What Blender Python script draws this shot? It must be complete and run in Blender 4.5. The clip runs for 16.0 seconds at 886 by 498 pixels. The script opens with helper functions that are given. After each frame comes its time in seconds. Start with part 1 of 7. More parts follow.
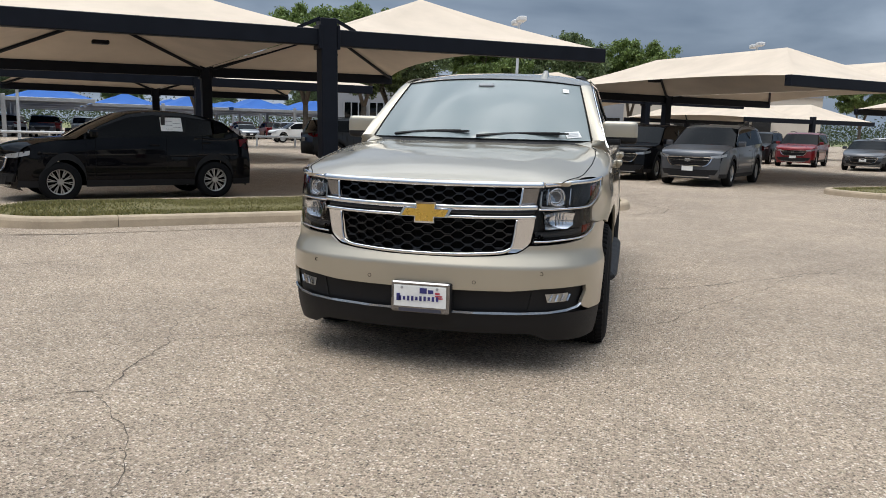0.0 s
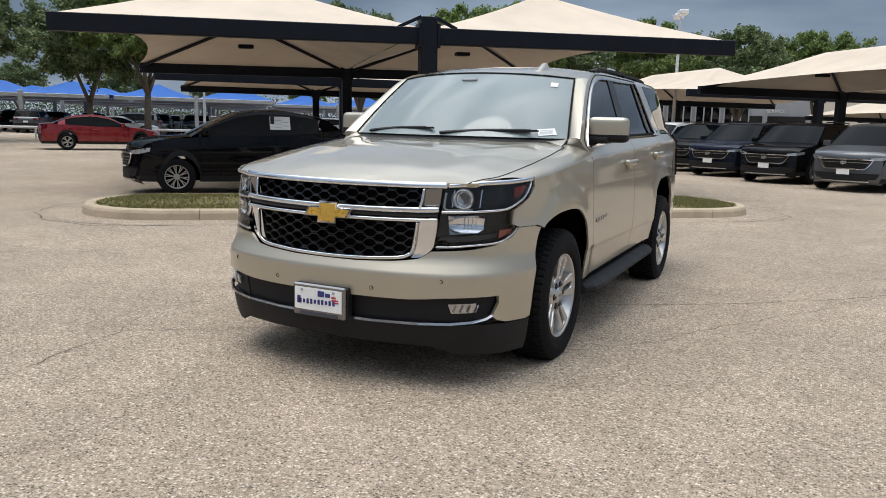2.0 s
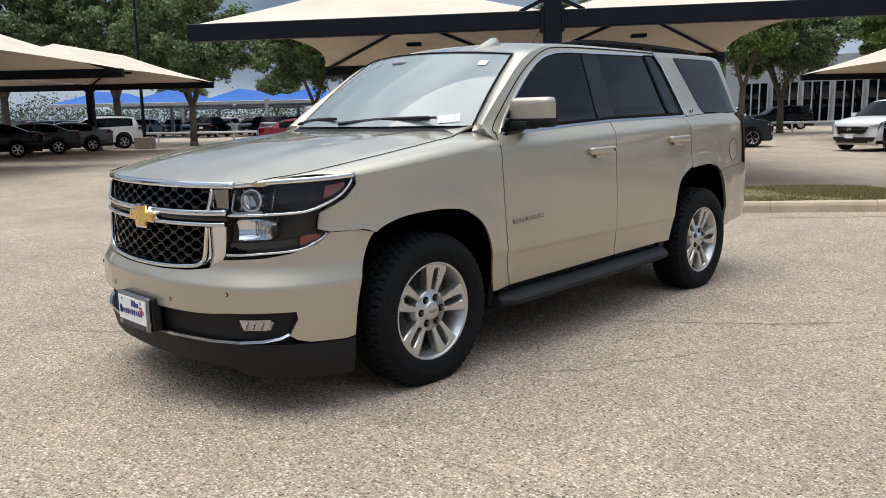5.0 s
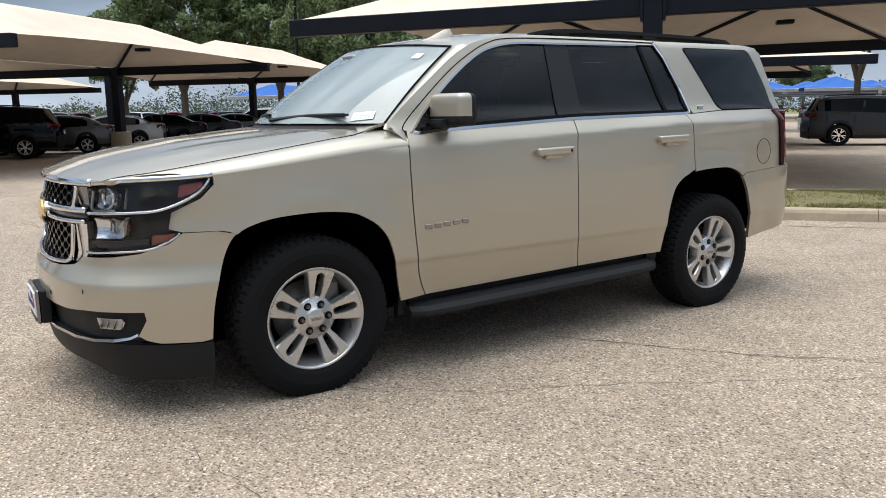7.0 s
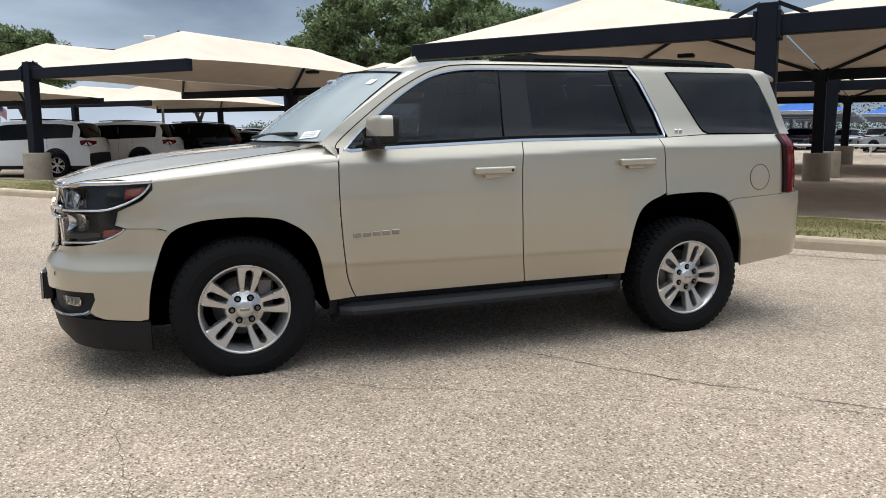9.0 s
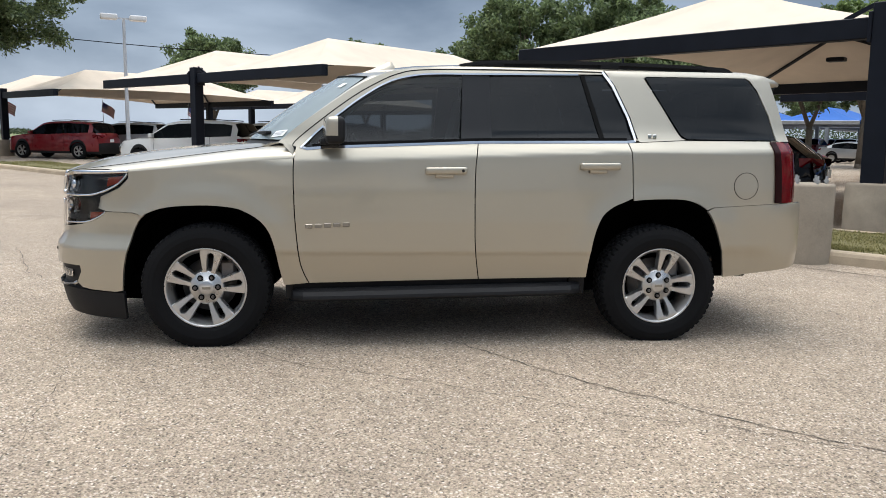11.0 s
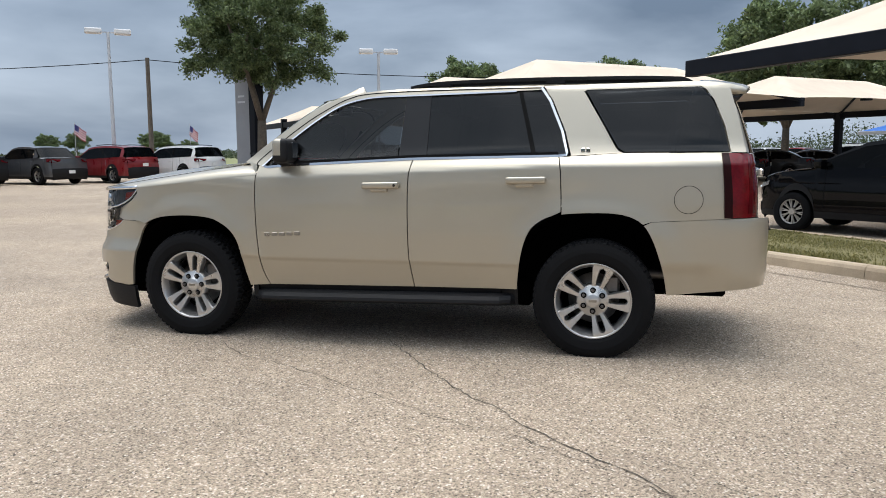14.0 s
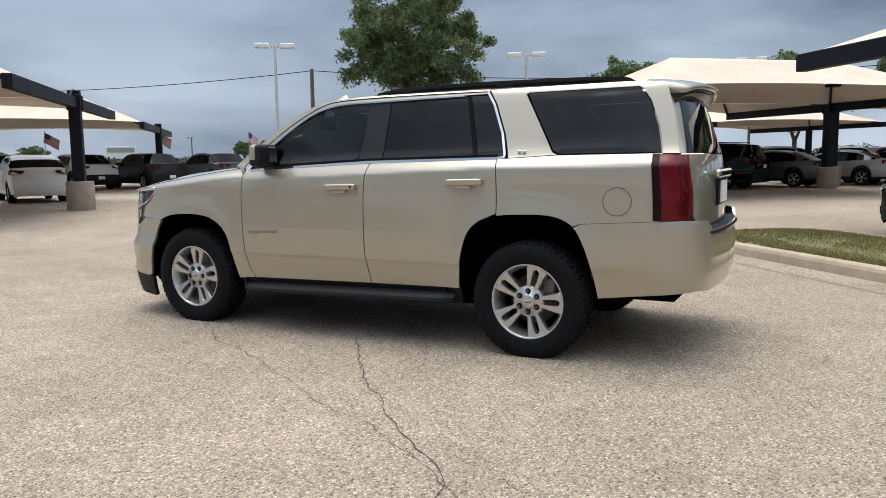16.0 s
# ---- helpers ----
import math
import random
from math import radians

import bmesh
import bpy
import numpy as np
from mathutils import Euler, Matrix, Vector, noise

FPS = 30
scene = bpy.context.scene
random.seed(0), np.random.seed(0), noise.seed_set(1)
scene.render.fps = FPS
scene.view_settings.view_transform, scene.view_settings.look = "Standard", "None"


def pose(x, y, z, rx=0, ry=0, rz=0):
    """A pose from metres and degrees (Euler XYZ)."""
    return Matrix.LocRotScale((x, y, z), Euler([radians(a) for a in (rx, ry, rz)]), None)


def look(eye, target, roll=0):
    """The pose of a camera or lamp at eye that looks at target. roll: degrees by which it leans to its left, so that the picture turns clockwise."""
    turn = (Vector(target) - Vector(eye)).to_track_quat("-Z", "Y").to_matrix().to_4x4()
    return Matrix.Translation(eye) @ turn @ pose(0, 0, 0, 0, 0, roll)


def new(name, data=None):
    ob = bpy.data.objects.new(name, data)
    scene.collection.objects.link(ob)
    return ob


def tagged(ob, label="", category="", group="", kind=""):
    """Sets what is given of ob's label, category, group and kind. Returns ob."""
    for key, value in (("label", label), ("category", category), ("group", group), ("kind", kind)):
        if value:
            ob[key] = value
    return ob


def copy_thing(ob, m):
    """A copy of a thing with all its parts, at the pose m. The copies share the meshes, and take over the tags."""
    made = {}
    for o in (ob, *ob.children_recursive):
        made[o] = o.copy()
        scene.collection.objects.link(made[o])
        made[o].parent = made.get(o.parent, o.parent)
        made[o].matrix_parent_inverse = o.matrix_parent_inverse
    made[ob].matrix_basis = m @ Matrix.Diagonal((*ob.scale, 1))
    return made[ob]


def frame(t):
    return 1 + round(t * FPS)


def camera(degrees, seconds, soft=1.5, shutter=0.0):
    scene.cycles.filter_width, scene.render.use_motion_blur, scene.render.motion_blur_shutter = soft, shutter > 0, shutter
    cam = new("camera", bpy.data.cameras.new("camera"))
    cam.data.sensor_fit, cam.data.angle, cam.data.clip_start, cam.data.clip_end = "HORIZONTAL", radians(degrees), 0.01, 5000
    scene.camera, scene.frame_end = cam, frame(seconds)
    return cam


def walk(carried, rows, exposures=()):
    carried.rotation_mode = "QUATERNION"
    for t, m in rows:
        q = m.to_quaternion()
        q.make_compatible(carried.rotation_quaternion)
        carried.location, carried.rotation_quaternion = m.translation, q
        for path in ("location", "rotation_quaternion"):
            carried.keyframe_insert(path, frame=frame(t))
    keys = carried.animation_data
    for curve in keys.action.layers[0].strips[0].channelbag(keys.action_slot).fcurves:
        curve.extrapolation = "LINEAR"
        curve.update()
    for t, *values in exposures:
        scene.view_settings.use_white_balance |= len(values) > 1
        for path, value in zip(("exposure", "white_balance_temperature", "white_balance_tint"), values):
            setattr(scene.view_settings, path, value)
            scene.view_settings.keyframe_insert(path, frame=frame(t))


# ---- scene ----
cam = camera(59.7, 16.0, 0.9)
PATH = [
    (0, (1.102, -5.139, 1.35), (0.639, -3.217, 1.046), 1.5),
    (0.5, (1.447, -5.037, 1.366), (0.883, -3.143, 1.058), 1.8),
    (1, (1.733, -4.808, 1.361), (1.066, -2.948, 1.049), 2.0),
    (1.5, (2.032, -4.595, 1.356), (1.257, -2.778, 1.041), 1.9),
    (2, (2.366, -4.383, 1.366), (1.482, -2.617, 1.05), 1.5),
    (2.5, (2.631, -4.126, 1.358), (1.638, -2.419, 1.044), 1.0),
    (3, (2.915, -3.909, 1.349), (1.82, -2.264, 1.039), 0.3),
    (3.5, (3.178, -3.668, 1.352), (1.995, -2.085, 1.045), -0.4),
    (3.7, (3.249, -3.544, 1.338), (2.034, -1.985, 1.031), -0.6),
    (5.8, (3.982, -2.125, 1.363), (2.502, -0.827, 1.009), -1.0),
    (6, (4.055, -1.98, 1.366), (2.548, -0.715, 1.011), -1.0),
    (6.5, (4.179, -1.711, 1.361), (2.602, -0.534, 1.006), -1.0),
    (7, (4.351, -1.471, 1.356), (2.703, -0.394, 1.006), -0.8),
    (7.5, (4.616, -1.251, 1.341), (2.901, -0.281, 1.001), -0.6),
    (8, (4.855, -0.998, 1.344), (3.082, -0.132, 1.015), -0.4),
    (8.5, (5.061, -0.673, 1.356), (3.238, 0.089, 1.042), -0.3),
    (9, (5.305, -0.359, 1.352), (3.44, 0.299, 1.054), -0.0),
    (9.2, (5.392, -0.234, 1.369), (3.511, 0.379, 1.074), -0.1),
    (11.3, (5.896, 1.108, 1.342), (3.924, 1.275, 1.052), 0.9),
    (11.5, (5.93, 1.25, 1.352), (3.955, 1.37, 1.063), 0.7),
    (12, (6.03, 1.656, 1.356), (4.049, 1.657, 1.076), 0.5),
    (12.5, (6.066, 2.015, 1.339), (4.087, 1.9, 1.074), 0.4),
    (13, (6.068, 2.38, 1.354), (4.098, 2.148, 1.099), 0.2),
    (13.5, (6.09, 2.798, 1.368), (4.138, 2.445, 1.116), 0.0),
    (14, (6.055, 3.179, 1.349), (4.127, 2.707, 1.101), -0.2),
    (14.5, (5.991, 3.55, 1.341), (4.096, 2.959, 1.097), -0.4),
    (15, (5.947, 3.957, 1.353), (4.089, 3.258, 1.111), -0.6),
    (15.5, (5.824, 4.343, 1.336), (4.007, 3.542, 1.096), -0.6),
    (16, (5.723, 4.731, 1.338), (3.951, 3.834, 1.101), -0.7),
]
walk(cam, [(t, look(eye, target, roll)) for t, eye, target, roll in PATH],
     [(0, 0.21), (3.5, 0.27), (7, 0.48), (9, 0.48), (14, 0.45), (16, 0.41)])

# ---- world, sun and exposure ----
world = bpy.data.worlds.new("overcast_sky")
scene.world = world
world.use_nodes = True
wn = world.node_tree
wn.nodes.clear()


def wnode(kind, **values):
    n = wn.nodes.new(kind)
    for key, value in values.items():
        n.inputs[key].default_value = value
    return n


SUN_UP, SUN_ROUND = radians(77), radians(215)
w_out = wnode("ShaderNodeOutputWorld")
w_bg = wnode("ShaderNodeBackground", Strength=0.1)
w_sky = wn.nodes.new("ShaderNodeTexSky")
w_sky.sky_type, w_sky.sun_disc = "NISHITA", False
w_sky.sun_elevation, w_sky.sun_rotation, w_sky.dust_density = SUN_UP, SUN_ROUND, 3.0
w_co = wn.nodes.new("ShaderNodeTexCoord")
w_sep = wn.nodes.new("ShaderNodeSeparateXYZ")
w_map = wn.nodes.new("ShaderNodeMapping")
w_map.inputs["Scale"].default_value = (1.0, 1.0, 3.4)
w_noise = wnode("ShaderNodeTexNoise", Scale=2.4, Detail=6.0, Roughness=0.48, Distortion=0.25)
w_cloud = wn.nodes.new("ShaderNodeValToRGB")
el = w_cloud.color_ramp.elements
el[0].position, el[0].color = 0.38, (1.58, 2.14, 2.95, 1)
el[1].position, el[1].color = 0.65, (4.4, 5.2, 6.25, 1)
w_up = wn.nodes.new("ShaderNodeValToRGB")       # an overcast sky is brightest overhead, with a pale band low down
eu = w_up.color_ramp.elements
eu[0].position, eu[0].color = 0.0, (1.08, 1.06, 1.05, 1)
eu[1].position, eu[1].color = 1.0, (6.9, 6.05, 5.25, 1)
e3 = w_up.color_ramp.elements.new(0.16)
e3.color = (0.69, 0.715, 0.75, 1)
e4 = w_up.color_ramp.elements.new(0.45)
e4.color = (1.07, 1.08, 1.10, 1)
w_mul = wn.nodes.new("ShaderNodeMixRGB")
w_mul.blend_type, w_mul.inputs[0].default_value = "MULTIPLY", 1.0
w_mix = wn.nodes.new("ShaderNodeMixRGB")
w_mix.inputs[0].default_value = 0.88
wl = wn.links.new
wl(w_co.outputs["Generated"], w_map.inputs[0]), wl(w_map.outputs[0], w_noise.inputs["Vector"])
wl(w_noise.outputs["Fac"], w_cloud.inputs[0])
wl(w_co.outputs["Generated"], w_sep.inputs[0]), wl(w_sep.outputs["Z"], w_up.inputs[0])
wl(w_cloud.outputs[0], w_mul.inputs[1]), wl(w_up.outputs[0], w_mul.inputs[2])
wl(w_sky.outputs[0], w_mix.inputs[1]), wl(w_mul.outputs[0], w_mix.inputs[2])
wl(w_mix.outputs[0], w_bg.inputs["Color"]), wl(w_bg.outputs[0], w_out.inputs[0])

sun = new("sun", bpy.data.lights.new("sun", "SUN"))
sun.data.energy, sun.data.angle, sun.data.color = 1.3, radians(42), (1.0, 0.92, 0.82)
sun.matrix_world = look((0, 0, 60), (-60 * math.sin(SUN_ROUND) / math.tan(SUN_UP), -60 * math.cos(SUN_ROUND) / math.tan(SUN_UP), 0))

# ---- materials ----


class Nodes:
    """A short way to write a node material."""

    def __init__(self, name):
        self.mat = bpy.data.materials.new(name)
        self.mat.use_nodes = True
        self.tree = self.mat.node_tree
        self.tree.nodes.clear()
        self.out = self.tree.nodes.new("ShaderNodeOutputMaterial")

    def add(self, kind, **values):
        n = self.tree.nodes.new("ShaderNode" + kind)
        for key, value in values.items():
            n.inputs[key.replace("_", " ")].default_value = value
        return n

    def link(self, a, b):
        self.tree.links.new(a, b)

    def ramp(self, fac, *stops):
        n = self.tree.nodes.new("ShaderNodeValToRGB")
        el = n.color_ramp.elements
        while len(el) < len(stops):
            el.new(0.5)
        for e, (p, c) in zip(el, stops):
            e.position, e.color = p, (*c, 1)
        self.link(fac, n.inputs[0])
        return n.outputs[0]

    def mix(self, fac, a, b, blend="MIX"):
        n = self.tree.nodes.new("ShaderNodeMixRGB")
        n.blend_type = blend
        for i, s in enumerate((fac, a, b)):
            if isinstance(s, (int, float)):
                n.inputs[i].default_value = s
            elif isinstance(s, tuple):
                n.inputs[i].default_value = (*s, 1)
            else:
                self.link(s, n.inputs[i])
        return n.outputs[0]

    def noise(self, scale, detail=4.0, rough=0.6, co=None):
        n = self.add("TexNoise", Scale=scale, Detail=detail, Roughness=rough)
        self.link(co or self.co(), n.inputs["Vector"])
        return n.outputs["Fac"]

    def co(self):
        return self.add("TexCoord").outputs["Object"]

    def bump(self, height, strength, distance):
        n = self.add("Bump", Strength=strength, Distance=distance)
        self.link(height, n.inputs["Height"])
        return n.outputs[0]

    def finish(self, shader):
        self.link(shader.outputs[0], self.out.inputs[0])
        return self.mat


def surface(name, base, rough=0.5, metal=0.0, vary=0.12, scale=6.0, fine=60.0, bump=0.1, coat=0.0, depth=0.002, spread=0.0, spec=0.5):
    """A plain surface with broad stains, fine grain and relief."""
    m = Nodes(name)
    co = m.co()
    broad, grain = m.noise(scale, 5, 0.6, co), m.noise(fine, 3, 0.7, co)
    low, high = tuple(c * (1 - vary) for c in base), tuple(min(1, c * (1 + vary)) for c in base)
    col = m.ramp(broad, (0.3, low), (0.7, high))
    col = m.mix(0.35, col, m.ramp(grain, (0.3, low), (0.7, high)))
    if spread:
        rnd = m.add("ObjectInfo").outputs["Random"]
        col = m.mix(1.0, col, m.ramp(rnd, (0, (1 - spread,) * 3), (1, (1 + spread,) * 3)), "MULTIPLY")
    p = m.add("BsdfPrincipled", Metallic=metal, Coat_Weight=coat, Coat_Roughness=0.05, Specular_IOR_Level=spec)
    m.link(col, p.inputs["Base Color"])
    m.link(m.ramp(broad, (0.2, (max(0.02, rough - 0.06),) * 3), (0.8, (min(1, rough + 0.06),) * 3)), p.inputs["Roughness"])
    if bump:
        m.link(m.bump(grain, bump, depth), p.inputs["Normal"])
    return m.finish(p)


def car_paint(name, base, metal=0.6, rough=0.32, dusty=0.12, coat=0.6, spec=0.3, gloss=0.04):
    """Clear-coated car paint, under a thin uneven film of dust."""
    m = Nodes(name)
    co = m.co()
    broad, dust = m.noise(0.9, 1, 0.5, co), m.noise(3.0, 2, 0.5, co)
    col = m.ramp(broad, (0.3, tuple(c * 0.985 for c in base)), (0.7, tuple(min(1, c * 1.015) for c in base)))
    col = m.mix(m.ramp(dust, (0.40, (0, 0, 0)), (0.75, (dusty,) * 3)), col, (0.42, 0.38, 0.32))
    p = m.add("BsdfPrincipled", Metallic=metal, Roughness=rough, Coat_Weight=coat, Coat_Roughness=gloss, Specular_IOR_Level=spec)
    m.link(col, p.inputs["Base Color"])
    m.link(m.ramp(dust, (0.3, (rough - 0.01,) * 3), (0.8, (rough + 0.02,) * 3)), p.inputs["Roughness"])
    return m.finish(p)


def tinted_glass(name, tint, gloss=0.02, body=(0.01, 0.012, 0.014), keep=0.75, ior=1.5):
    """A thin pane: what lies behind shows through a tint, and gloss grows towards grazing."""
    m = Nodes(name)
    clear = m.add("BsdfTransparent", Color=(*tint, 1))
    dark = m.add("BsdfPrincipled", Base_Color=(*body, 1), Roughness=0.4, Specular_IOR_Level=0.0)
    shine = m.add("BsdfGlossy", Color=(1, 1, 1, 1), Roughness=gloss)
    a = m.add("MixShader")
    a.inputs[0].default_value = 1 - keep
    m.link(clear.outputs[0], a.inputs[1]), m.link(dark.outputs[0], a.inputs[2])
    fr = m.add("Fresnel", IOR=ior)
    b = m.add("MixShader")
    m.link(fr.outputs[0], b.inputs[0]), m.link(a.outputs[0], b.inputs[1]), m.link(shine.outputs[0], b.inputs[2])
    return m.finish(b)


def pavement_material():
    """Exposed pebbles in tan cement, with stains and tyre dirt."""
    m = Nodes("pebble_pavement")
    co = m.co()
    cell = m.add("TexVoronoi", Scale=84.0, Randomness=1.0)
    cell2 = m.add("TexVoronoi", Scale=210.0)
    m.link(co, cell.inputs["Vector"]), m.link(co, cell2.inputs["Vector"])
    pick = m.add("SeparateColor")
    m.link(cell.outputs["Color"], pick.inputs[0])
    pick2 = m.add("SeparateColor")
    m.link(cell2.outputs["Color"], pick2.inputs[0])
    stone = m.ramp(pick.outputs[0], (0.0, (0.075, 0.059, 0.045)), (0.2, (0.25, 0.199, 0.150)), (0.6, (0.465, 0.370, 0.277)), (0.85, (0.635, 0.525, 0.41)), (1.0, (0.82, 0.75, 0.67)))
    sand = m.ramp(pick2.outputs[1], (0.0, (0.17, 0.133, 0.099)), (0.5, (0.405, 0.325, 0.244)), (1.0, (0.595, 0.493, 0.384)))
    col = m.mix(m.ramp(cell.outputs["Distance"], (0.35, (0, 0, 0)), (0.7, (1, 1, 1))), stone, sand)
    broad = m.noise(0.35, 6, 0.62, co)
    mid = m.noise(2.6, 5, 0.65, co)
    col = m.mix(1.0, col, m.ramp(broad, (0.3, (0.80, 0.79, 0.78)), (0.7, (1.12, 1.10, 1.07))), "MULTIPLY")
    col = m.mix(1.0, col, m.ramp(mid, (0.3, (0.88, 0.88, 0.88)), (0.7, (1.08, 1.08, 1.08))), "MULTIPLY")
    p = m.add("BsdfPrincipled", Roughness=0.88)
    m.link(col, p.inputs["Base Color"])
    m.link(m.bump(cell.outputs["Distance"], 1.0, 0.012), p.inputs["Normal"])
    return m.finish(p)


def leaf_material(name, dark, light):
    m = Nodes(name)
    rnd = m.add("NewGeometry").outputs["Random Per Island"]
    col = m.ramp(rnd, (0.0, dark), (0.7, light), (1.0, tuple(c * 1.35 for c in light)))
    d = m.add("BsdfPrincipled", Roughness=0.55)
    m.link(col, d.inputs["Base Color"])
    t = m.add("BsdfTranslucent")
    m.link(col, t.inputs["Color"])
    x = m.add("MixShader")
    x.inputs[0].default_value = 0.38
    m.link(d.outputs[0], x.inputs[1]), m.link(t.outputs[0], x.inputs[2])
    return m.finish(x)


def fabric_material(name, base):
    """Woven shade cloth: lets a little daylight through."""
    m = Nodes(name)
    co = m.co()
    broad, weave = m.noise(0.9, 5, 0.6, co), m.noise(240.0, 2, 0.6, co)
    col = m.ramp(broad, (0.3, tuple(c * 0.9 for c in base)), (0.72, tuple(min(1, c * 1.06) for c in base)))
    d = m.add("BsdfPrincipled", Roughness=0.85)
    m.link(col, d.inputs["Base Color"]), m.link(m.bump(weave, 0.2, 0.001), d.inputs["Normal"])
    t = m.add("BsdfTranslucent")
    m.link(col, t.inputs["Color"])
    x = m.add("MixShader")
    x.inputs[0].default_value = 0.03
    m.link(d.outputs[0], x.inputs[1]), m.link(t.outputs[0], x.inputs[2])
    return m.finish(x)


PAVE = pavement_material()
CHAMPAGNE = car_paint("champagne_silver_paint", (0.435, 0.392, 0.310), 0.66, 0.38, 0.04, 1.0, 0.4, 0.05)
HOUSING = surface("lamp_housing", (0.010, 0.010, 0.011), 0.35, bump=0, spec=0.3)
SATIN = surface("satin_chrome", (0.52, 0.52, 0.52), 0.22, 1.0, 0.05, bump=0)
CHROME = surface("polished_chrome", (0.75, 0.75, 0.76), 0.07, 1.0, 0.03, bump=0)
BLACK_GLOSS = surface("gloss_black_plastic", (0.012, 0.012, 0.013), 0.18, 0.0, 0.2, bump=0)
BLACK_PLASTIC = surface("grained_black_plastic", (0.008, 0.008, 0.009), 0.6, 0.0, 0.25, 8, 300, 0.3, spec=0.3)
RUBBER = surface("tyre_rubber", (0.006, 0.006, 0.0065), 0.85, 0.0, 0.3, 9, 120, 0.3, spec=0.18)
SEAL = surface("black_seal", (0.005, 0.005, 0.005), 0.7, bump=0, spec=0.1)
ALLOY = surface("painted_alloy", (0.53, 0.52, 0.505), 0.30, 0.85, 0.08, 14, 160, 0.05)
DISC = surface("brake_iron", (0.16, 0.15, 0.145), 0.45, 0.8, 0.25)
# blacker than any liner, without gloss: the recesses' shade put into the colour
WELL = surface("shaded_well_black", (0.003, 0.003, 0.003), 0.95, bump=0.2, spec=0.0)
PARKED_GLASS = tinted_glass("parked_car_glass", (0.030, 0.034, 0.040), body=(0.003, 0.004, 0.005), keep=0.35, ior=1.16)
SIDE_GLASS = tinted_glass("privacy_glass", (0.035, 0.040, 0.046), body=(0.003, 0.004, 0.005), keep=0.5, ior=1.36)
DOOR_GLASS = tinted_glass("tinted_door_glass", (0.27, 0.29, 0.30), keep=0.85, ior=1.38)
# pale body colour stands in for sky reflected in the windscreen
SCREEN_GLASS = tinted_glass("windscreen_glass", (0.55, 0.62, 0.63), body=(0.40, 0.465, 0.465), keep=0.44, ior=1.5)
LAMP_GLASS = tinted_glass("clear_lamp_lens", (0.95, 0.96, 0.97), keep=1.0, ior=1.35)
RED_LENS = surface("red_lamp_lens", (0.115, 0.001, 0.004), 0.16, 0.0, 0.45, 14, 90, 0.05, coat=0.2, spec=0.2)
AMBER = surface("amber_reflector", (0.27, 0.022, 0.008), 0.15, 0.0, 0.15, 40, 200, 0.05, coat=1.0)
GOLD = surface("gold_emblem", (0.72, 0.44, 0.08), 0.28, 0.55, 0.12, 20, 120, 0.05, coat=0.6)
WHITE_PAPER = surface("white_paper", (0.78, 0.78, 0.76), 0.6, bump=0)
BADGE = surface("brushed_badge_metal", (0.30, 0.285, 0.255), 0.30, 0.9, 0.1, bump=0)
SMOKED_RED = surface("smoked_red_lens", (0.016, 0.0015, 0.002), 0.45, 0.0, 0.3, 14, 90, 0.05, spec=0.12)
DEEP_RED = surface("deep_red_lens", (0.07, 0.001, 0.003), 0.14, 0.0, 0.4, 14, 90, 0.05, coat=0.2, spec=0.2)
# chrome with the dark surroundings it would mirror put into its colour
CHROME_DARK_REFLECTION = surface("chrome_dark_reflection", (0.24, 0.24, 0.25), 0.12, 1.0, 0.05, bump=0)
INK = surface("dark_ink", (0.05, 0.05, 0.07), 0.6, bump=0)
NAVY = surface("navy_print", (0.03, 0.03, 0.16), 0.5, bump=0)
CRIMSON = surface("crimson_print", (0.42, 0.04, 0.06), 0.5, bump=0)
CABIN = surface("dark_cabin_trim", (0.045, 0.045, 0.047), 0.75, 0.0, 0.2)
SEAT = surface("charcoal_leather", (0.06, 0.058, 0.055), 0.55, 0.0, 0.2)
STEEL = surface("navy_black_steel", (0.008, 0.010, 0.016), 0.5, 0.0, 0.25, 3, 80, 0.1, spread=0.1, spec=0.15)
GALV = surface("galvanised_steel", (0.42, 0.43, 0.44), 0.45, 0.7, 0.15)
TAN_CLOTH = fabric_material("sand_shade_cloth", (0.64, 0.54, 0.43))
BLUE_CLOTH = fabric_material("blue_shade_cloth", (0.022, 0.115, 0.40))
CONCRETE = surface("weathered_concrete", (0.28, 0.235, 0.18), 0.9, 0.0, 0.25, 3.5, 70, 0.5, depth=0.004)
KERB = surface("kerb_concrete", (0.43, 0.345, 0.245), 0.9, 0.0, 0.28, 2.5, 60, 0.5, depth=0.004, spread=0.08)
WALL_TAN = surface("painted_wall", (0.60, 0.54, 0.46), 0.85, 0.0, 0.1, 0.6, 30, 0.2)
WALL_GREY = surface("grey_panel", (0.30, 0.31, 0.33), 0.6, 0.2, 0.12, 0.8, 30, 0.1)
WALL_WHITE = surface("white_panel", (0.72, 0.72, 0.72), 0.6, 0.0, 0.08, 0.8, 30, 0.1)
POLE_GREY = surface("pale_painted_pole", (0.55, 0.57, 0.60), 0.5, 0.2, 0.1)
WOOD_POLE = surface("weathered_timber", (0.14, 0.115, 0.09), 0.9, 0.0, 0.3, 8, 60, 0.5)
BARK = surface("tree_bark", (0.13, 0.105, 0.08), 0.95, 0.0, 0.4, 9, 60, 0.9, depth=0.02)
LEAVES = leaf_material("live_oak_leaves", (0.045, 0.070, 0.026), (0.14, 0.185, 0.078))
LEAVES_MID = leaf_material("oak_leaves", (0.060, 0.090, 0.036), (0.18, 0.235, 0.105))
LEAVES_FAR = leaf_material("far_wood_leaves", (0.030, 0.045, 0.020), (0.055, 0.075, 0.036))
LEAVES_PALE = leaf_material("young_leaves", (0.085, 0.13, 0.035), (0.20, 0.27, 0.085))
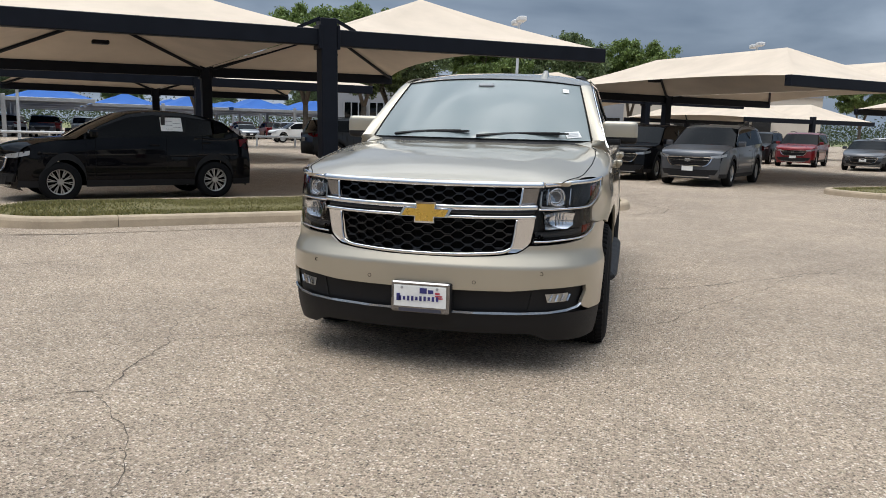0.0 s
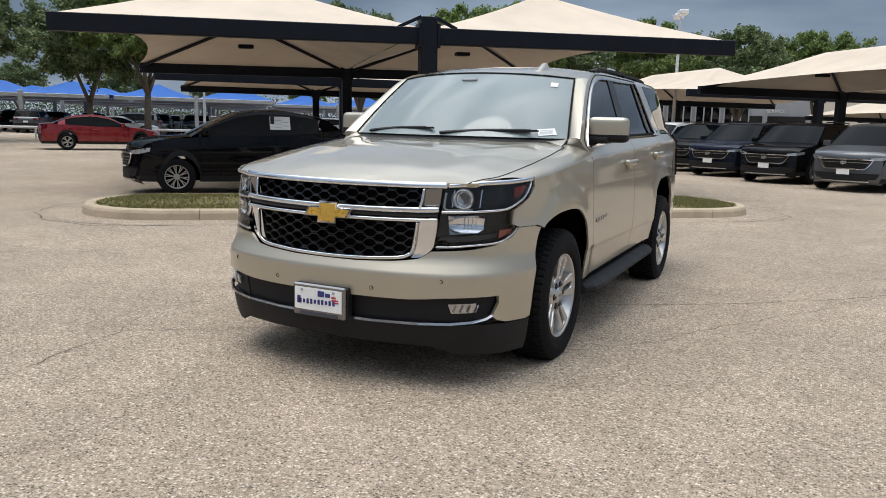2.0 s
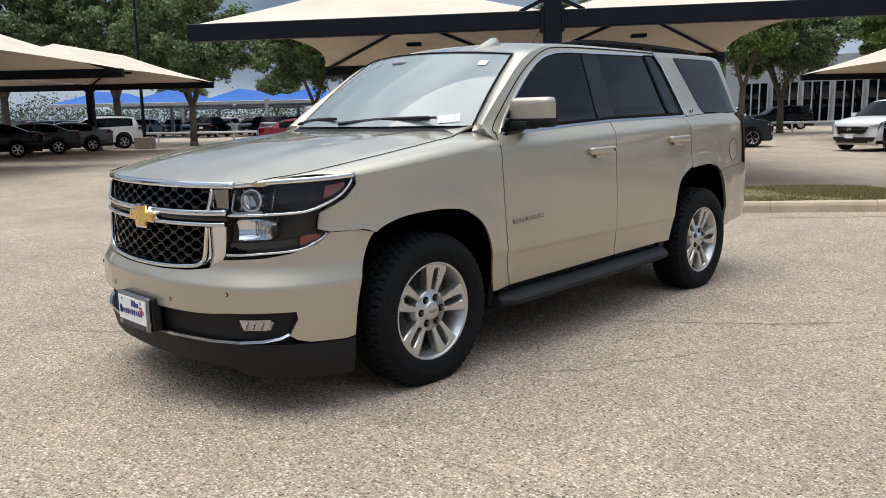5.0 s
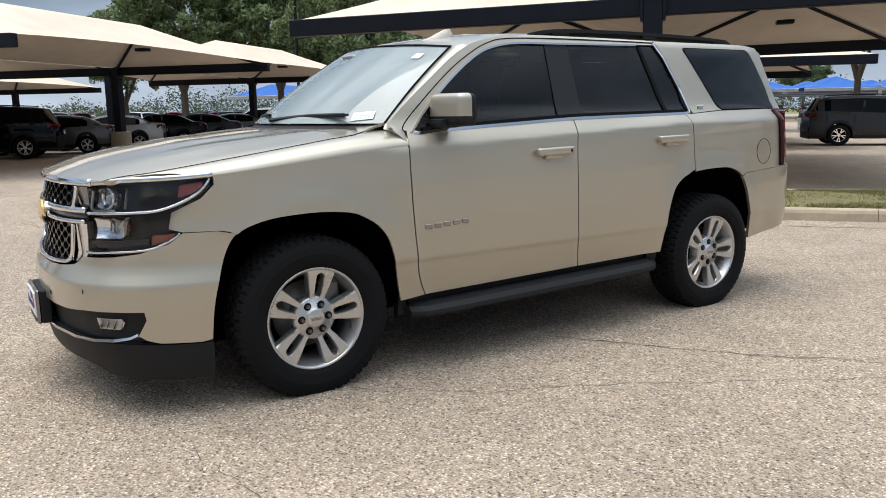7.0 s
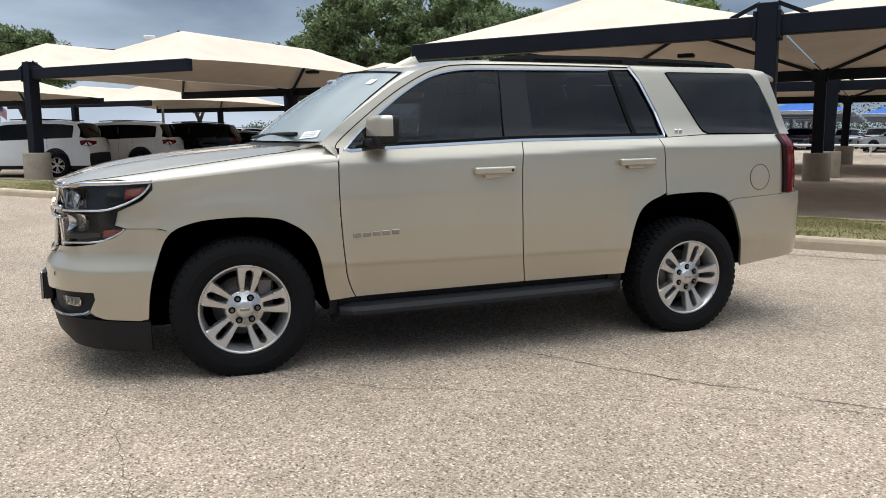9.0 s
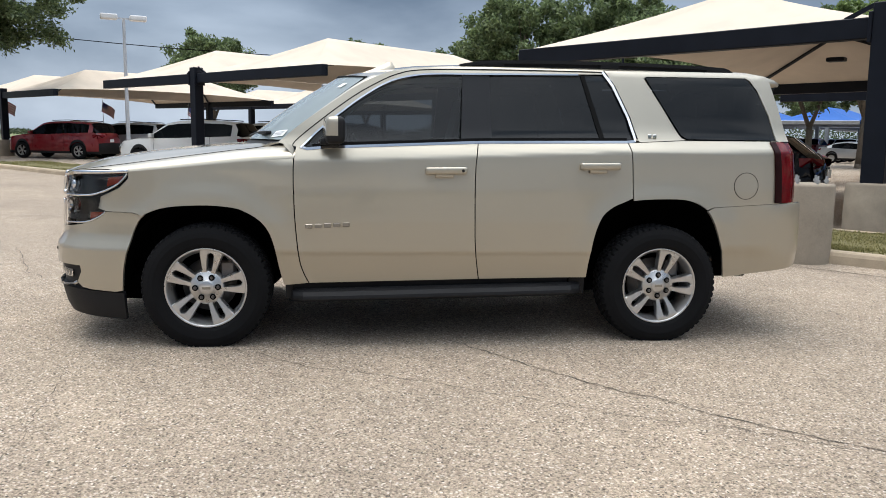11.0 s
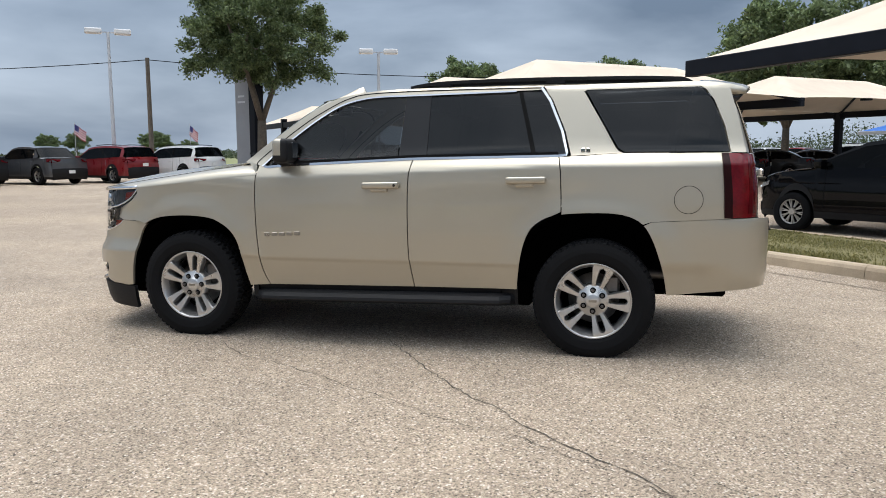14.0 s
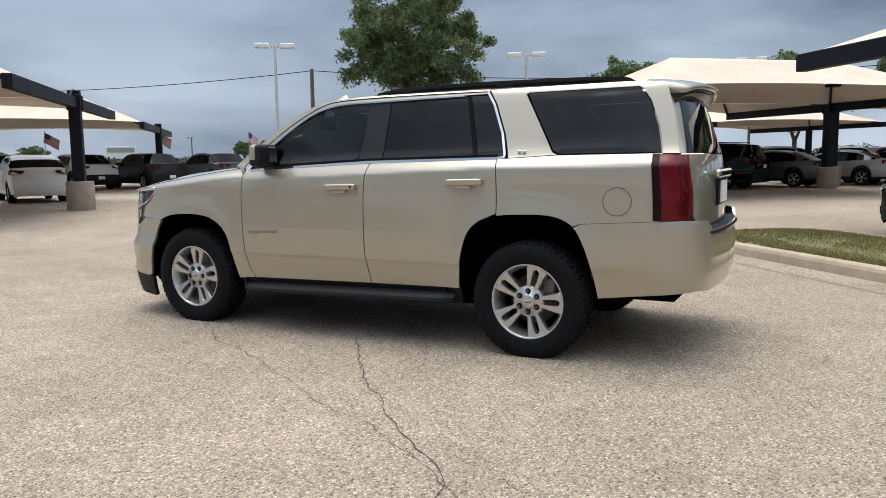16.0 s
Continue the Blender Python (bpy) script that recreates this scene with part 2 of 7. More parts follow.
GRASS = leaf_material("lawn_blades", (0.085, 0.095, 0.028), (0.23, 0.205, 0.075))
SOIL = surface("dry_lawn_soil", (0.17, 0.15, 0.065), 0.95, 0.0, 0.35, 2.2, 45, 0.8, depth=0.01)
FIELD = surface("far_meadow", (0.19, 0.20, 0.085), 0.95, 0.0, 0.3, 0.08, 2.0, 0.4)
CRACK = surface("open_crack", (0.085, 0.07, 0.053), 0.95, 0.0, 0.4)
FLAG_WHITE = surface("flag_white", (0.75, 0.74, 0.74), 0.8, bump=0)
PAINTS = {n: car_paint(n + "_paint", c, mt, r, 0.004 if max(c) < 0.06 else 0.06, 0.4 if max(c) < 0.06 else 0.6, 0.0 if max(c) < 0.06 else 0.3) for n, c, mt, r in (
    ("black", (0.004, 0.004, 0.005), 0.0, 0.25), ("white", (0.74, 0.74, 0.73), 0.0, 0.35), ("grey", (0.10, 0.105, 0.115), 0.5, 0.3),
    ("silver", (0.42, 0.43, 0.44), 0.6, 0.3), ("red", (0.20, 0.010, 0.014), 0.2, 0.28), ("navy", (0.008, 0.011, 0.024), 0.3, 0.28),
    ("charcoal", (0.035, 0.037, 0.04), 0.4, 0.3))}

# ---- mesh helpers ----


def mesh_ob(name, verts, faces, mat, parent=None, label="", smooth=True, normals=None):
    me = bpy.data.meshes.new(name)
    me.from_pydata([tuple(v) for v in verts], [], faces)
    for k in (mat if isinstance(mat, (list, tuple)) else (mat,)):
        me.materials.append(k)
    me.polygons.foreach_set("use_smooth", [smooth] * len(me.polygons))
    if normals is not None:
        me.normals_split_custom_set_from_vertices([tuple(n) for n in normals])
    me.update()
    ob = new(name, me)
    ob.parent = parent
    return tagged(ob, label)


def part(name, bm, mat, parent=None, label="", smooth=False):
    """Links a bmesh as one mesh object under a thing or under a part."""
    me = bpy.data.meshes.new(name)
    bm.to_mesh(me)
    bm.free()
    for k in (mat if isinstance(mat, (list, tuple)) else (mat,)):
        me.materials.append(k)
    if smooth:
        me.polygons.foreach_set("use_smooth", [True] * len(me.polygons))
    ob = new(name, me)
    ob.parent = parent
    return tagged(ob, label)


def thing(name, label, category, group="", m=None):
    ob = new(name)
    ob.empty_display_size = 0.2
    if m is not None:
        ob.matrix_basis = m
    return tagged(ob, label, category, group)


def box(bm, c, s, bevel=0.0, m=None, seg=1):
    """Adds a box of size s at c, its edges rounded."""
    made = bmesh.ops.create_cube(bm, size=1.0, matrix=(m or Matrix()) @ Matrix.Translation(c) @ Matrix.Diagonal((*s, 1)))
    if bevel:
        edges = {e for v in made["verts"] for e in v.link_edges}
        bmesh.ops.bevel(bm, geom=list(edges), offset=bevel, segments=seg, profile=0.7, affect="EDGES")
    return bm


def rod(bm, a, b, r0, r1=None, n=10):
    """Adds a round bar from a to b."""
    a, b = Vector(a), Vector(b)
    m = Matrix.Translation((a + b) / 2) @ (b - a).to_track_quat("Z", "Y").to_matrix().to_4x4()
    bmesh.ops.create_cone(bm, cap_ends=True, segments=n, radius1=r0, radius2=r0 if r1 is None else r1, depth=(b - a).length, matrix=m)
    return bm


def lathe(profile, n=48, axis="x"):
    """Verts and faces of a profile of (distance along the axis, radius) turned round it."""
    verts, faces, k = [], [], len(profile)
    for i in range(n):
        a = 2 * math.pi * i / n
        for d, r in profile:
            verts.append((d, r * math.cos(a), r * math.sin(a)))
    for i in range(n):
        j = (i + 1) % n
        for q in range(k - 1):
            faces.append((i * k + q, i * k + q + 1, j * k + q + 1, j * k + q))
    return verts, faces


def curve(points, n=6):
    """A smooth line through points."""
    p = [points[0], *points, points[-1]]
    p = [np.array(q, float) for q in p]
    out = []
    for i in range(1, len(p) - 2):
        for k in range(n):
            t = k / n
            out.append(0.5 * (2 * p[i] + (p[i + 1] - p[i - 1]) * t + (2 * p[i - 1] - 5 * p[i] + 4 * p[i + 1] - p[i + 2]) * t * t
                              + (3 * p[i] - p[i - 1] - 3 * p[i + 1] + p[i + 2]) * t ** 3))
    out.append(p[-2])
    return [tuple(q) for q in out]


def table(xs, ys, soft=0.0):
    """A function by linear steps through (xs, ys), softened over +-soft."""
    xs, ys = np.array(xs, float), np.array(ys, float)
    off = np.array((-1, -0.6, -0.2, 0.2, 0.6, 1)) * soft
    if soft:
        return lambda v: float(np.interp(v + off, xs, ys).mean())
    return lambda v: float(np.interp(v, xs, ys))


def sheet(name, outline, fn, mat, parent, out, step=0.06, rim=0.012, label=""):
    """A panel: an outline in two coordinates, cut into a fine grid, carried onto the surface fn and turned in at its edge.
    out: which way is outside."""
    bm = bmesh.new()
    bm.faces.new([bm.verts.new((p, q, 0)) for p, q in outline])
    lo = np.min(np.array(outline), 0)
    hi = np.max(np.array(outline), 0)
    for ax in (0, 1):
        no = (1, 0, 0) if ax == 0 else (0, 1, 0)
        k = math.floor(lo[ax] / step) + 1
        while k * step < hi[ax] - 1e-4:
            co = (k * step + 1.3e-4, 0, 0) if ax == 0 else (0, k * step + 1.3e-4, 0)
            bmesh.ops.bisect_plane(bm, geom=bm.verts[:] + bm.edges[:] + bm.faces[:], dist=1e-6, plane_co=co, plane_no=no)
            k += 1
    bm.verts.index_update()
    flat = [(v.co.x, v.co.y) for v in bm.verts]
    faces = [[v.index for v in f.verts] for f in bm.faces]
    border = [(e.verts[0].index, e.verts[1].index) for e in bm.edges if e.is_boundary]
    bm.free()
    h, verts, norms = 2e-3, [], []
    for p, q in flat:
        c = Vector(fn(p, q))
        n = (Vector(fn(p + h, q)) - Vector(fn(p - h, q))).cross(Vector(fn(p, q + h)) - Vector(fn(p, q - h)))
        n.normalize()
        verts.append(c), norms.append(n)
    out = Vector(out)
    if sum((n.dot(out) for n in norms), 0.0) < 0:
        norms = [-n for n in norms]
    for k, f in enumerate(faces):
        n = Vector()
        for a, b in zip(f, f[1:] + f[:1]):
            n += verts[a].cross(verts[b])
        if n.dot(norms[f[0]] + norms[f[len(f) // 2]]) < 0:
            faces[k] = f[::-1]
    if rim:
        idx = {}
        for i in {i for e in border for i in e}:
            idx[i] = len(verts)
            verts.append(verts[i].copy()), norms.append(Vector())
            verts.append(verts[i] - norms[i] * rim), norms.append(Vector())
        for a, b in border:
            faces.append((idx[a], idx[b], idx[b] + 1, idx[a] + 1))
    return mesh_ob(name, verts, faces, mat, parent, label, True, norms)


def ribbon(name, line, size, mat, parent, label="", closed=False, up=(0, 0, 1)):
    """A bar of width and depth size along a line; up sets which way its depth looks."""
    w, d = size
    pts = [Vector(p) for p in line]
    verts, faces, n = [], [], len(pts)
    for i, p in enumerate(pts):
        a = pts[i - 1] if i or closed else p
        b = pts[(i + 1) % n] if i < n - 1 or closed else p
        t = (b - a).normalized()
        u = up(p) if callable(up) else Vector(up)
        s = t.cross(u).normalized()
        u = s.cross(t).normalized()
        for k, l in ((-1, -1), (1, -1), (1, 1), (-1, 1)):
            verts.append(p + s * (w / 2 * k) + u * (d / 2 * l))
    for i in range(n if closed else n - 1):
        j = (i + 1) % n
        for k in range(4):
            l = (k + 1) % 4
            faces.append((i * 4 + k, i * 4 + l, j * 4 + l, j * 4 + k))
    if not closed:
        faces.append((3, 2, 1, 0)), faces.append(tuple((n - 1) * 4 + k for k in range(4)))
    return mesh_ob(name, verts, faces, mat, parent, label, False)

# ---- the lot: a runs along the near shade's beam, b away from it ----
LOT_O, LOT_TURN = Vector((-4.34, 8.27)), 41.1
_c, _s = math.cos(radians(LOT_TURN)), math.sin(radians(LOT_TURN))


def lot(a, b, z=0.0):
    return Vector((LOT_O.x + a * _c - b * _s, LOT_O.y + a * _s + b * _c, z))


def lot_m(a, b, turn=0.0, z=0.0):
    """A pose in the lot; turn 0: x along a, y along b."""
    p = lot(a, b, z)
    return pose(p.x, p.y, p.z, 0, 0, LOT_TURN + turn)


# ground: one sheet, pavement in the lot and meadow round it
xs = [-900, -400, -150, -75, 0, 60, 150, 400, 900]
verts = [lot(a, b) for b in xs for a in xs]
n = len(xs)
faces, kinds = [], []
for j in range(n - 1):
    for i in range(n - 1):
        faces.append((j * n + i, j * n + i + 1, (j + 1) * n + i + 1, (j + 1) * n + i))
        kinds.append(0 if -75 <= xs[i] < 150 and -75 <= xs[j] < 150 else 1)
ground = mesh_ob("ground", verts, faces, [PAVE, FIELD], None, "tan pebble pavement with cracks, meadow beyond", False)
ground.data.polygons.foreach_set("material_index", kinds)
tagged(ground, category="ground", kind="structure")


def crack(points, width, seed):
    """An open crack: a ragged dark strip a few millimetres proud of the pebbles' bed."""
    rnd = random.Random(seed)
    line = []
    for (x0, y0), (x1, y1) in zip(points, points[1:]):
        steps = max(2, int(math.hypot(x1 - x0, y1 - y0) / 0.05))
        for k in range(steps):
            t = k / steps
            line.append((x0 + (x1 - x0) * t, y0 + (y1 - y0) * t))
    line.append(points[-1])
    verts, faces, wob = [], [], 0.0
    for i, (x, y) in enumerate(line):
        j, k = min(i + 1, len(line) - 1), max(i - 1, 0)
        dx, dy = line[j][0] - line[k][0], line[j][1] - line[k][1]
        d = math.hypot(dx, dy) or 1
        wob = wob * 0.75 + rnd.uniform(-0.018, 0.018)
        w = 0.72 * width * rnd.uniform(0.2, 1.1) * (0.3 if i in (0, len(line) - 1) else 1)
        for s in (-1, 1):
            verts.append((x - dy / d * (wob + s * w / 2), y + dx / d * (wob + s * w / 2), 0.0035))
    for i in range(len(line) - 1):
        faces.append((2 * i, 2 * i + 1, 2 * i + 3, 2 * i + 2))
    return tagged(mesh_ob("pavement_crack", verts, faces, CRACK, ground, "", False), kind="structure")


CRACKS = (
    ([(0.82, 1.48), (1.16, 1.70), (1.58, 2.00), (1.83, 2.22), (2.19, 2.54), (2.40, 2.70), (2.58, 2.86), (2.78, 3.07), (2.93, 3.30), (3.25, 3.44), (3.7, 3.52), (4.3, 3.9)], 0.014),
    ([(2.62, 3.30), (2.87, 3.55), (2.99, 3.70), (3.4, 4.3)], 0.007),
    ([(3.52, 1.93), (3.49, 2.11), (3.30, 2.45)], 0.006),
    ([(-3.4, -2.9), (-2.4, -2.45), (-1.79, -2.18), (-1.62, -2.02), (-1.42, -1.90), (-1.54, -1.56), (-1.57, -1.27), (-1.64, -0.99), (-1.37, -0.77), (-1.03, -0.49), (-0.4, -0.2)], 0.012),
    ([(-1.42, -1.90), (-1.27, -2.08), (-1.02, -2.29), (-0.88, -2.50), (-0.6, -3.0)], 0.008),
    ([(-1.64, -0.99), (-1.9, -0.5), (-1.8, 0.2)], 0.007),
    ([(-9.5, -1.6), (-7.0, -0.6), (-5.15, -0.13), (-4.98, 0.49), (-4.56, 0.76), (-4.17, 1.19), (-3.90, 1.96), (-3.19, 2.47), (-2.2, 2.9)], 0.015),
    ([(-5.01, 0.58), (-4.8, 1.8), (-5.2, 2.6)], 0.012),
    ([(1.0, 0.16), (1.44, 0.70), (1.80, 1.40), (2.30, 2.20), (2.83, 3.14), (3.96, 4.43), (5.4, 6.1), (8.0, 8.2), (12, 10.5)], 0.009),
    ([(1.3, -0.7), (2.6, -0.5), (4.2, -0.55)], 0.006),
    ([(5.4, 6.1), (5.1, 8.4), (5.6, 12)], 0.010),
)
for i, (pts, w) in enumerate(CRACKS):
    crack(pts, w, i)

# ---- planted islands ----


def rounded(a0, a1, b0, b1, r, n=7, grow=0.0):
    pts = []
    for ca, cb, t0 in ((a1 - r, b0 + r, -90), (a1 - r, b1 - r, 0), (a0 + r, b1 - r, 90), (a0 + r, b0 + r, 180)):
        for k in range(n + 1):
            t = radians(t0 + 90 * k / n)
            pts.append((ca + (r + grow) * math.cos(t), cb + (r + grow) * math.sin(t)))
    return pts


def island(a0, a1, b0, b1, r, blades, seed, near=False):
    """A kerb of cast lengths round a low lawn."""
    isl = tagged(new("planted_island"), "raised concrete kerb round a patch of dry lawn", "island", kind="structure")
    isl.matrix_basis = lot_m(0, 0)
    outer = rounded(a0, a1, b0, b1, r)
    dense = []
    for (x0, y0), (x1, y1) in zip(outer, outer[1:] + outer[:1]):
        steps = max(1, int(math.hypot(x1 - x0, y1 - y0) / 0.45))
        dense += [(x0 + (x1 - x0) * k / steps, y0 + (y1 - y0) * k / steps) for k in range(steps)]
    n = len(dense)
    prof = ((-0.03, -0.02), (0.0, 0.0), (0.012, 0.10), (0.03, 0.135), (0.055, 0.15), (0.15, 0.152), (0.17, 0.14), (0.18, 0.05))
    inward = []
    for i in range(n):
        (xa, ya), (xb, yb) = dense[i - 1], dense[(i + 1) % n]
        d = math.hypot(xb - xa, yb - ya)
        inward.append((-(yb - ya) / d, (xb - xa) / d))
    per = 7
    for start in range(0, n, per):
        idx = [(start + k) % n for k in range(min(per, n - start) + 1)]
        verts, faces = [], []
        for q, i in enumerate(idx):
            shrink = 0.004 if q in (0, len(idx) - 1) else 0
            x, y = dense[i]
            jx, jy = dense[idx[1]] if q == 0 else dense[idx[-2]]
            if shrink:
                d = math.hypot(jx - x, jy - y)
                x, y = x + (jx - x) / d * shrink, y + (jy - y) / d * shrink
            for off, z in prof:
                verts.append((x + inward[i][0] * off, y + inward[i][1] * off, z))
        m = len(prof)
        for q in range(len(idx) - 1):
            for k in range(m - 1):
                faces.append((q * m + k, (q + 1) * m + k, (q + 1) * m + k + 1, q * m + k + 1))
        faces += [tuple(range(m)), tuple(range(len(verts) - m, len(verts)))[::-1]]
        mesh_ob("kerb_stone", verts, faces, KERB, isl, "", False)
    gut = [(x - inward[i][0] * 0.45, y - inward[i][1] * 0.45, 0.004) for i, (x, y) in enumerate(dense)] + [(x, y, 0.010) for x, y in dense]
    mesh_ob("gutter", gut, [(i, (i + 1) % n, n + (i + 1) % n, n + i) for i in range(n)], PAVE, isl, "flat gutter strip", False)
    lawn = rounded(a0, a1, b0, b1, r, grow=-0.16)
    ca, cb = (a0 + a1) / 2, (b0 + b1) / 2
    verts = [(x, y, 0.13) for x, y in lawn] + [(ca + (x - ca) * 0.55, cb + (y - cb) * 0.55, 0.175) for x, y in lawn] + [(ca, cb, 0.18)]
    k = len(lawn)
    faces = [(i, (i + 1) % k, k + (i + 1) % k, k + i) for i in range(k)] + [(k + i, k + (i + 1) % k, 2 * k) for i in range(k)]
    mesh_ob("lawn_soil", verts, faces, SOIL, isl)
    rng = np.random.default_rng(seed)
    verts, faces = [], []
    while len(faces) < blades:
        x, y = rng.uniform(a0 + 0.2, a1 - 0.2), rng.uniform(b0 + 0.2, b1 - 0.2)
        rr = max(0.0, max(a0 + r - x, x - a1 + r)) ** 2 + max(0.0, max(b0 + r - y, y - b1 + r)) ** 2
        if rr > (r - 0.2) ** 2:
            continue
        if noise.noise((x * 0.8, y * 0.8, seed)) < -0.05 and rng.random() < 0.80:
            continue
        h, t, w = rng.uniform(0.004, 0.030), rng.uniform(0, 6.283), rng.uniform(0.006, 0.016)
        z = 0.145 + 0.03 * min(1.0, min(x - a0, a1 - x, y - b0, b1 - y))
        lx, ly = rng.uniform(-0.04, 0.04, 2)
        i = len(verts)
        verts += [(x - w * math.cos(t), y - w * math.sin(t), z - 0.02), (x + w * math.cos(t), y + w * math.sin(t), z - 0.02), (x + lx, y + ly, z + h)]
        faces.append((i, i + 1, i + 2))
    tagged(mesh_ob("grass", verts, faces, GRASS, isl, "short dry lawn grass", False), kind="stuff")
    return isl


def apron_joint(points, width, seed):
    """The open joint where an island's gutter apron meets the pavement."""
    crack([tuple(lot(a, b).xy) for a, b in points], width, seed)


apron_joint([(-4.7, -0.05), (-5.55, -0.35), (-6.05, -1.0), (-6.15, -1.9), (-5.85, -2.8), (-5.2, -3.4), (-4.2, -3.52)], 0.035, 31)
apron_joint([(4.2, -3.52), (5.0, -3.42), (5.6, -2.9), (5.85, -2.1), (5.7, -1.2), (5.2, -0.5)], 0.028, 32)
apron_joint([(-4.2, -3.52), (-1.5, -3.50), (1.5, -3.51), (4.2, -3.52)], 0.008, 33)
apron_joint([(-6.1, -2.3), (-7.4, -3.0), (-9.0, -4.4), (-11.0, -5.6)], 0.018, 34)
island(-5.55, 5.25, -3.04, -0.48, 1.22, 60000, 3, True)
island(-28.0, -12.0, -3.0, -0.6, 1.1, 20000, 4)
island(12.6, 26.0, -3.0, -0.4, 1.1, 12000, 5)

# concrete pier with bolts, no post on it
pier = thing("concrete_pier", "bare round concrete pier with threaded bolts, standing in the kerb", "pier", m=lot_m(0.02, -3.05))
vs, fs = lathe([(-0.05, 0.305), (0.86, 0.30), (0.885, 0.29), (0.89, 0.26), (0.89, 0.001)], 40)
mesh_ob("pier_shaft", [(b, c, a) for a, b, c in vs], [f[::-1] for f in fs], CONCRETE, pier)
for k in range(6):
    t = radians(60 * k + 20)
    x, y = 0.20 * math.cos(t), 0.20 * math.sin(t)
    bo = part("bolt", rod(bmesh.new(), (x, y, 0.88), (x, y, 0.975), 0.014, n=8), GALV, pier)
    part("nut", rod(bmesh.new(), (x, y, 0.905), (x, y, 0.935), 0.028, n=6), GALV, bo)

# ---- shades ----


def beam_box(bm, a, b, w, h):
    a, b = Vector(a), Vector(b)
    m = Matrix.Translation((a + b) / 2) @ (b - a).to_track_quat("X", "Z").to_matrix().to_4x4()
    return box(bm, (0, 0, 0), ((b - a).length, w, h), 0.012, m)


def shade(m, cloth, cloth_label, group, half=6.25, depth=11.1, detail=2, posts=(0.0,), eave=2.88, rise=1.27, steel=None):
    """Two hipped cloths side by side on two T-shaped frames; x along the beams, y from the front frame to the back one."""
    steel, ridge = steel or STEEL, eave + rise
    sh = thing("shade_structure", cloth_label, "shade structure", group, m)
    for y in (0.0, depth):
        for x in posts:
            p = part("post", box(bmesh.new(), (x, y, (eave + 0.33) / 2), (0.30, 0.30, eave + 0.33), 0.012), steel, sh, "dark steel post")
            if detail:
                vs, fs = lathe([(-0.05, 0.37), (0.76, 0.36), (0.79, 0.34), (0.79, 0.001)], 28)
                mesh_ob("pier", [(x + q[1], y + q[2], q[0]) for q in vs], [f[::-1] for f in fs], CONCRETE, p, "round concrete pier")
            if detail > 1:
                for s in (-1, 1):
                    part("gusset", box(bmesh.new(), (0, 0, 0), (0.46, 0.035, 0.06), 0, pose(x + s * 0.33, y, eave + 0.24, 0, s * 25, 0)), steel, p)
                    part("bolt_plate", box(bmesh.new(), (x + s * 0.17, y, eave), (0.05, 0.36, 0.42), 0.008), steel, p)
        bm = bmesh.new()
        beam_box(bm, (-half, y, eave), (half, y, eave), 0.20, 0.29)
        part("beam", bm, steel, sh, "long dark steel beam")
    for s in (-1, 1):
        x0, x1 = (0.02, half) if s > 0 else (-half, -0.02)
        xm, run = (x0 + x1) / 2, (x1 - x0) / 2
        corners = [(x0, 0.02), (x1, 0.02), (x1, depth - 0.02), (x0, depth - 0.02)]
        r0, r1 = Vector((xm, run * 0.85, ridge)), Vector((xm, depth - run * 0.85, ridge))
        e = eave + 0.13
        verts, faces, n = [], [], 10

        def patch(p, q, t0, t1, dip):
            """Cloth between an eave p-q and a ridge t0-t1: its free edge curves in, its middle sags."""
            base = len(verts)
            for i in range(n + 1):
                u = i / n
                lo, hi = p.lerp(q, u), t0.lerp(t1, u)
                mid = (p + q) / 2
                inn = (Vector((xm, depth / 2, lo.z)) - mid).normalized() * dip * 4 * u * (1 - u)
                lo = lo + inn + Vector((0, 0, 0.25 * dip * 4 * u * (1 - u)))
                for j in range(n + 1):
                    v = j / n
                    c = lo.lerp(hi, v)
                    c.z -= 0.12 * math.sin(math.pi * v) * (1 if abs(u - 0.5) < 0.49 else 0.4)
                    verts.append(c)
            for i in range(n):
                for j in range(n):
                    k = base + i * (n + 1) + j
                    faces.append((k, k + 1, k + n + 2, k + n + 1))

        c3 = [Vector((x, y, e)) for x, y in corners]
        patch(c3[0], c3[1], r0, r0, 0.06)
        patch(c3[1], c3[2], r0, r1, 0.75 if s > 0 else 0.0)
        patch(c3[2], c3[3], r1, r1, 0.06)
        patch(c3[3], c3[0], r1, r0, 0.0 if s > 0 else 0.75)
        bm = bmesh.new()
        vs = [bm.verts.new(v) for v in verts]
        for f in faces:
            bm.faces.new([vs[k] for k in f])
        bmesh.ops.remove_doubles(bm, verts=bm.verts[:], dist=0.004)
        bmesh.ops.recalc_face_normals(bm, faces=bm.faces[:])
        part("cloth", bm, cloth, sh, "taut hipped shade cloth", True)
        for c, r in ((0, r0), (1, r0), (2, r1), (3, r1)):
            bm = bmesh.new()
            rod(bm, c3[c] + Vector((0, 0, -0.10)), r + Vector((0, 0, -0.16)), 0.050, n=6)
            part("rafter", bm, steel, sh)
        bm = bmesh.new()
        rod(bm, r0 + Vector((0, 0, -0.16)), r1 + Vector((0, 0, -0.16)), 0.05, n=6)
        part("ridge_pole", bm, steel, sh)
        if detail > 1:
            for y in (2.6, depth - 2.6):
                part("under_lamp", box(bmesh.new(), (xm, y, eave - 0.02 + 0.52), (0.42, 0.30, 0.10), 0.02), steel, sh, "dark lamp box")
    return sh


